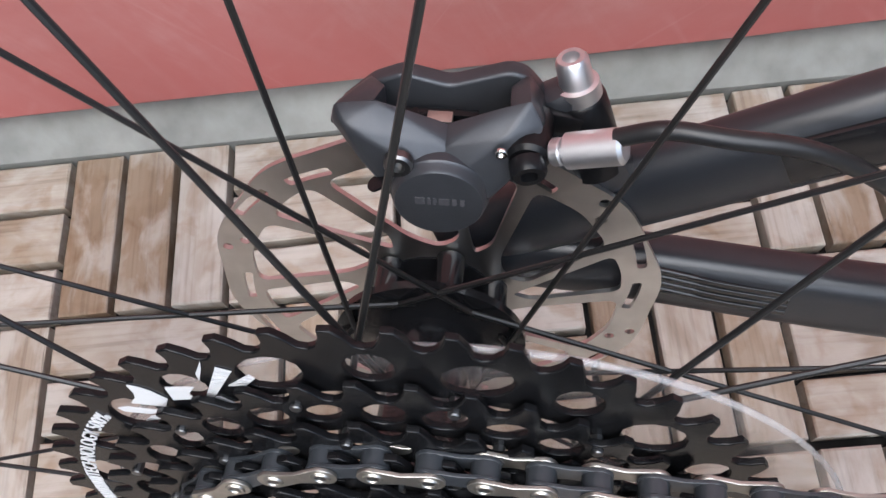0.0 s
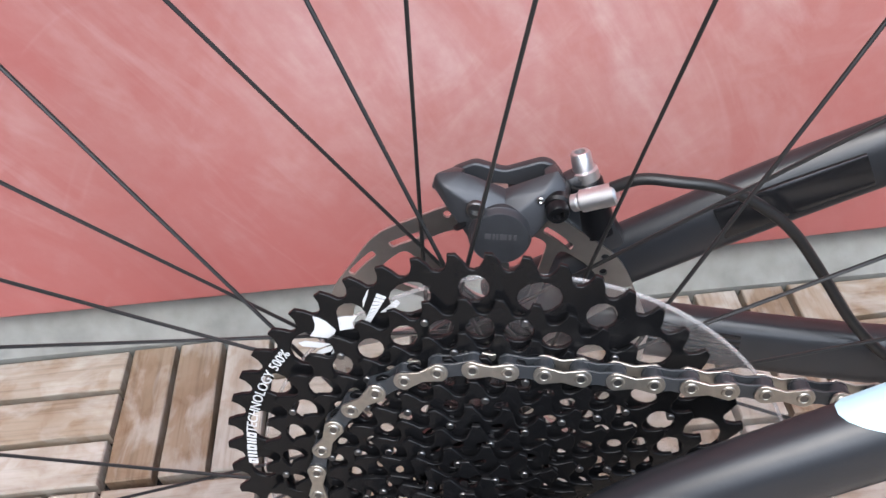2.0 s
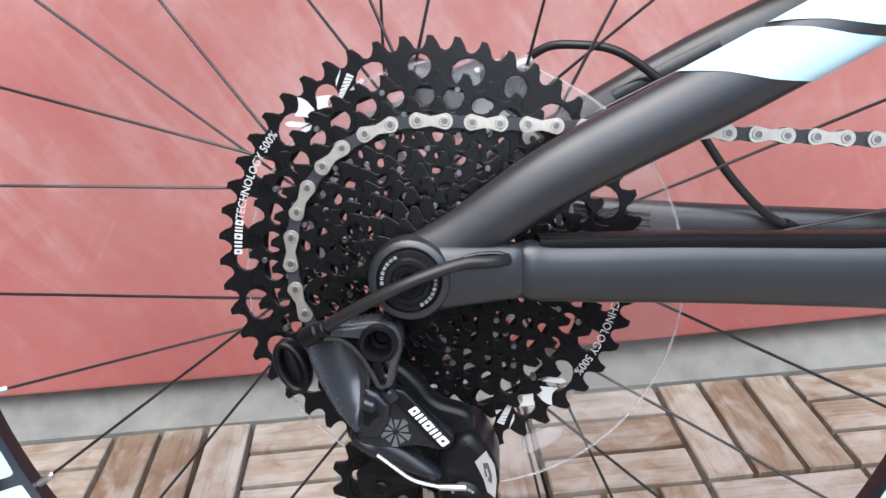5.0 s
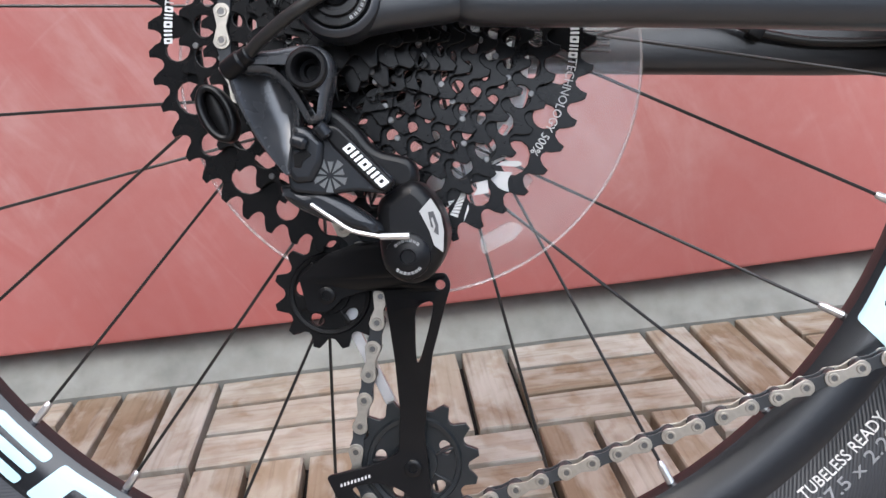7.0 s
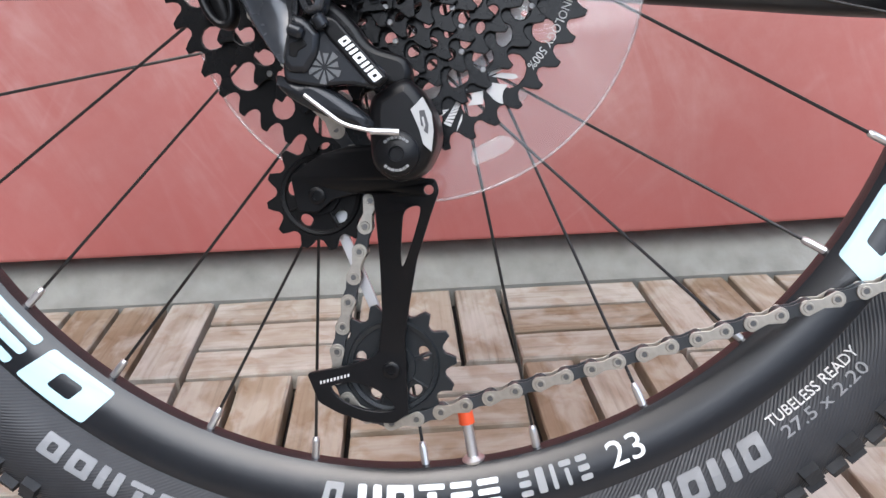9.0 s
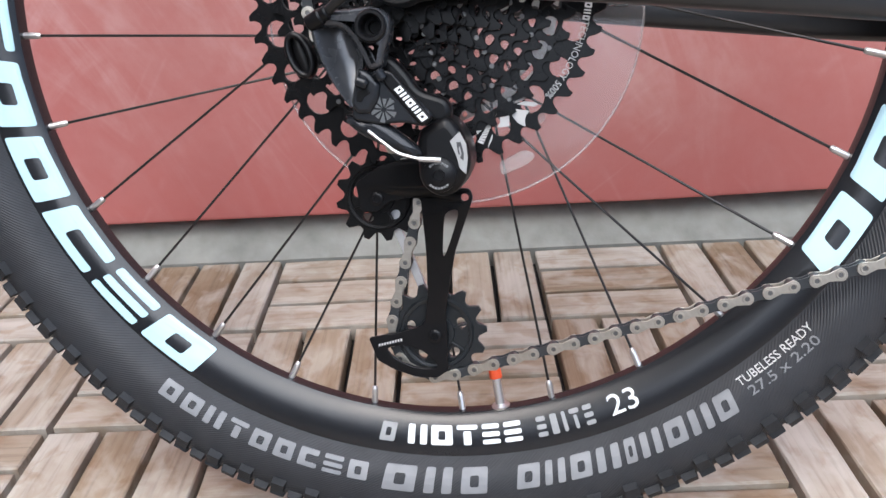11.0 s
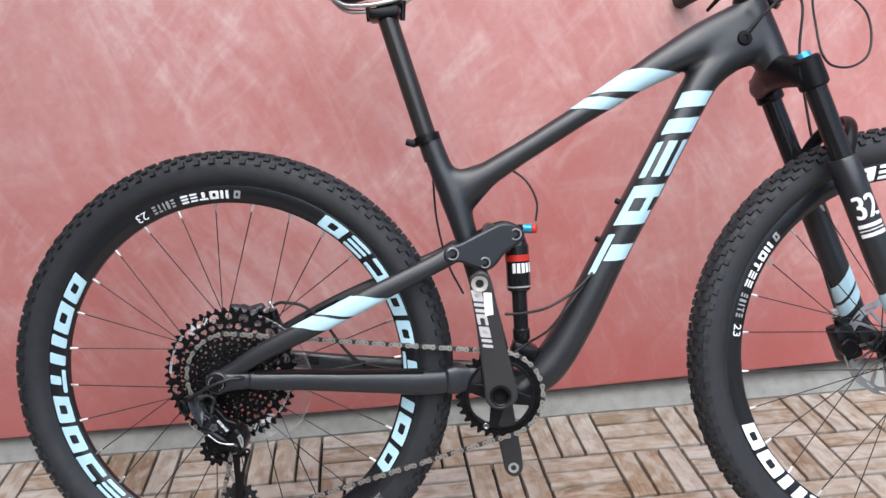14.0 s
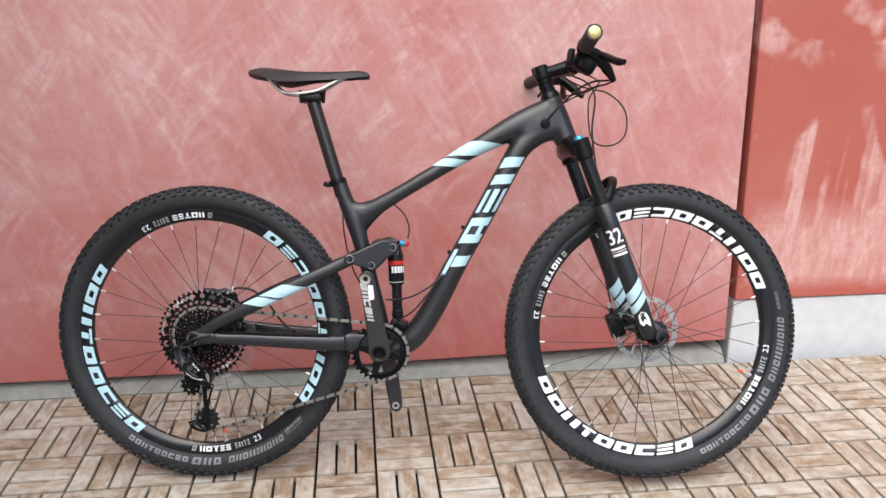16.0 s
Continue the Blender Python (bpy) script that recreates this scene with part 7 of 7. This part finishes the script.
rod(bm, (0.0340, -0.0090, 0.0045), (0.0485, -0.0125, 0.0112), 0.0049, 24, 0.0010)
cal_part("hose_nut", bm, ALLOY, caliper, "silver hose collar")
bm = bmesh.new()
lathe(bm, (0.0405, 0.0140, -0.003), [(-0.020, 0.0090), (0.0, 0.0080), (0.0065, 0.0074), (0.0075, 0.0066), (0.0075, 0)], 24, (-0.30, 0.0, 0.95))
box(bm, pose(0.0330, 0.0110, -0.0005, 0, 10, 0), 0.0070, 0.0050, 0.0036, 0.0014)
cal_part("mount_ear", bm, SATIN, caliper, "black mounting ear")
bm = bmesh.new()
lathe(bm, (0.0384, 0.0140, 0.0042), [(0, 0.0064), (0.0045, 0.0062), (0.0050, 0.0050), (0.0058, 0.0048), (0.0122, 0.0046), (0.0134, 0.0038), (0.0134, 0.0024), (0.0095, 0.0024), (0.0095, 0)], 28, (-0.30, 0.0, 0.95))
cal_part("mount_bolt", bm, ALLOY, caliper, "bright steel mounting bolt with washer")
bm = bmesh.new()
box(bm, pose(0.0005, 0.0010, 0.0040), 0.0035, 0.0022, 0.0012, 0.0004)
cal_part("pad_tab", bm, NICKEL, caliper, "shiny brake pad tab")
bm = bmesh.new()
rod(bm, (-0.0120, -0.004, 0.0030), (-0.0060, 0.004, 0.0035), 0.0016, 10)
box(bm, pose(0.0, 0.0042, -0.0030), 0.0110, 0.0014, 0.0070, 0.0005)
box(bm, pose(0.0, -0.0026, -0.0035), 0.0110, 0.0010, 0.0065, 0.0005)
cal_part("brake_pad", bm, DARK_STEEL, caliper, "dark brake pad in the slot")
bm = bmesh.new()
box(bm, pose(0.044, 0.062, 0.070, 0, -28, 0), 0.012, 0.006, 0.022, 0.004)
part("brake_mount", bm, FRAME, caliper, "black frame mount of the brake")

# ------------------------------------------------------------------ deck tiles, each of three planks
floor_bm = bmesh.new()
# sheet below the planks, its colour carrying the shade of the gaps
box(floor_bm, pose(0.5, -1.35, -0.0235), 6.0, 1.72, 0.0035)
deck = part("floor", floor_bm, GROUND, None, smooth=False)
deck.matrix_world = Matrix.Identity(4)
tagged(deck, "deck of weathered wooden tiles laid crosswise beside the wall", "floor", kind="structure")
GAP = 0.0064
PLANK_W = TILE / 3
U = V(math.cos(PHI), math.sin(PHI), 0)
W = V(math.sin(PHI), -math.cos(PHI), 0)


def plank_mesh(seed):
    """One plank with eased, slightly worn edges, long side along x."""
    rnd = random.Random(seed)
    a, b, h, e = TILE / 2 - GAP / 2, PLANK_W / 2 - GAP / 2, 0.018, 0.0013
    bm = bmesh.new()
    rows = []
    for z, inset in ((-h, 0.0), (0.0 - e, 0.0), (0.0, e)):
        ring = []
        for x, y in ((-a, -b), (-a * 0.33, -b), (a * 0.33, -b), (a, -b), (a, b), (a * 0.33, b), (-a * 0.33, b), (-a, b)):
            jx, jy = rnd.uniform(-1, 1) * 0.0005, rnd.uniform(-1, 1) * 0.0006
            ring.append(bm.verts.new((x - math.copysign(inset, x) * (abs(x) > a * 0.9) + jx, y - math.copysign(inset, y) + jy, z + rnd.uniform(-1, 1) * 0.0004)))
        rows.append(ring)
    for p, q in zip(rows, rows[1:]):
        for k in range(8):
            bm.faces.new((p[k], p[(k + 1) % 8], q[(k + 1) % 8], q[k]))
    t = rows[-1]
    bm.faces.new((t[0], t[1], t[6], t[7])), bm.faces.new((t[1], t[2], t[5], t[6])), bm.faces.new((t[2], t[3], t[4], t[5]))
    me = mesh_of(bm, "plank")
    me.materials.append(WOOD)
    return me


PLANKS = [plank_mesh(k) for k in range(8)]
rnd = random.Random(5)
spare = bmesh.new()
placed = 0
for i in range(-9, 20):
    for j in range(0, 20):
        c = V(*ORIGIN, 0) + U * (TILE * (i + 0.5)) + W * (ROW * (j + 0.5))
        along = (i + j) % 2 == 0
        for k in (-1, 0, 1):
            centre = c + (W if along else U) * (k * PLANK_W)
            if j == 0:
                centre = centre - W * (0.0050 if not along else 0.0034 * (1 - k))
            ang = math.atan2(U.y, U.x) + (0 if along else math.pi / 2) + (math.pi if rnd.random() < 0.5 else 0) + rnd.uniform(-1, 1) * 0.004
            m = Matrix.Translation(centre + V(0, 0, rnd.uniform(-0.0012, 0.0))) @ Matrix.Rotation(ang, 4, "Z") @ Matrix.Rotation(rnd.uniform(-1, 1) * 0.004, 4, "X")
            if j == 0:          # the row along the kerb is cut a little longer
                m = m @ Matrix.Diagonal((1.0, 1.07, 1.0, 1.0) if along else (1.07, 1.0, 1.0, 1.0))
            near = -7 <= i <= 12 and j <= 4
            if near and placed < 300:
                ob = new("plank", PLANKS[rnd.randrange(8)])
                ob.parent = deck
                ob.matrix_basis = m
                placed += 1
            else:
                me = PLANKS[rnd.randrange(8)]
                n0 = len(spare.verts)
                spare.from_mesh(me)
                spare.verts.ensure_lookup_table()
                for v in spare.verts[n0:]:
                    v.co = m @ v.co
tagged(part("planks", spare, WOOD, deck, "weathered wooden planks further out", smooth=False), kind="stuff")
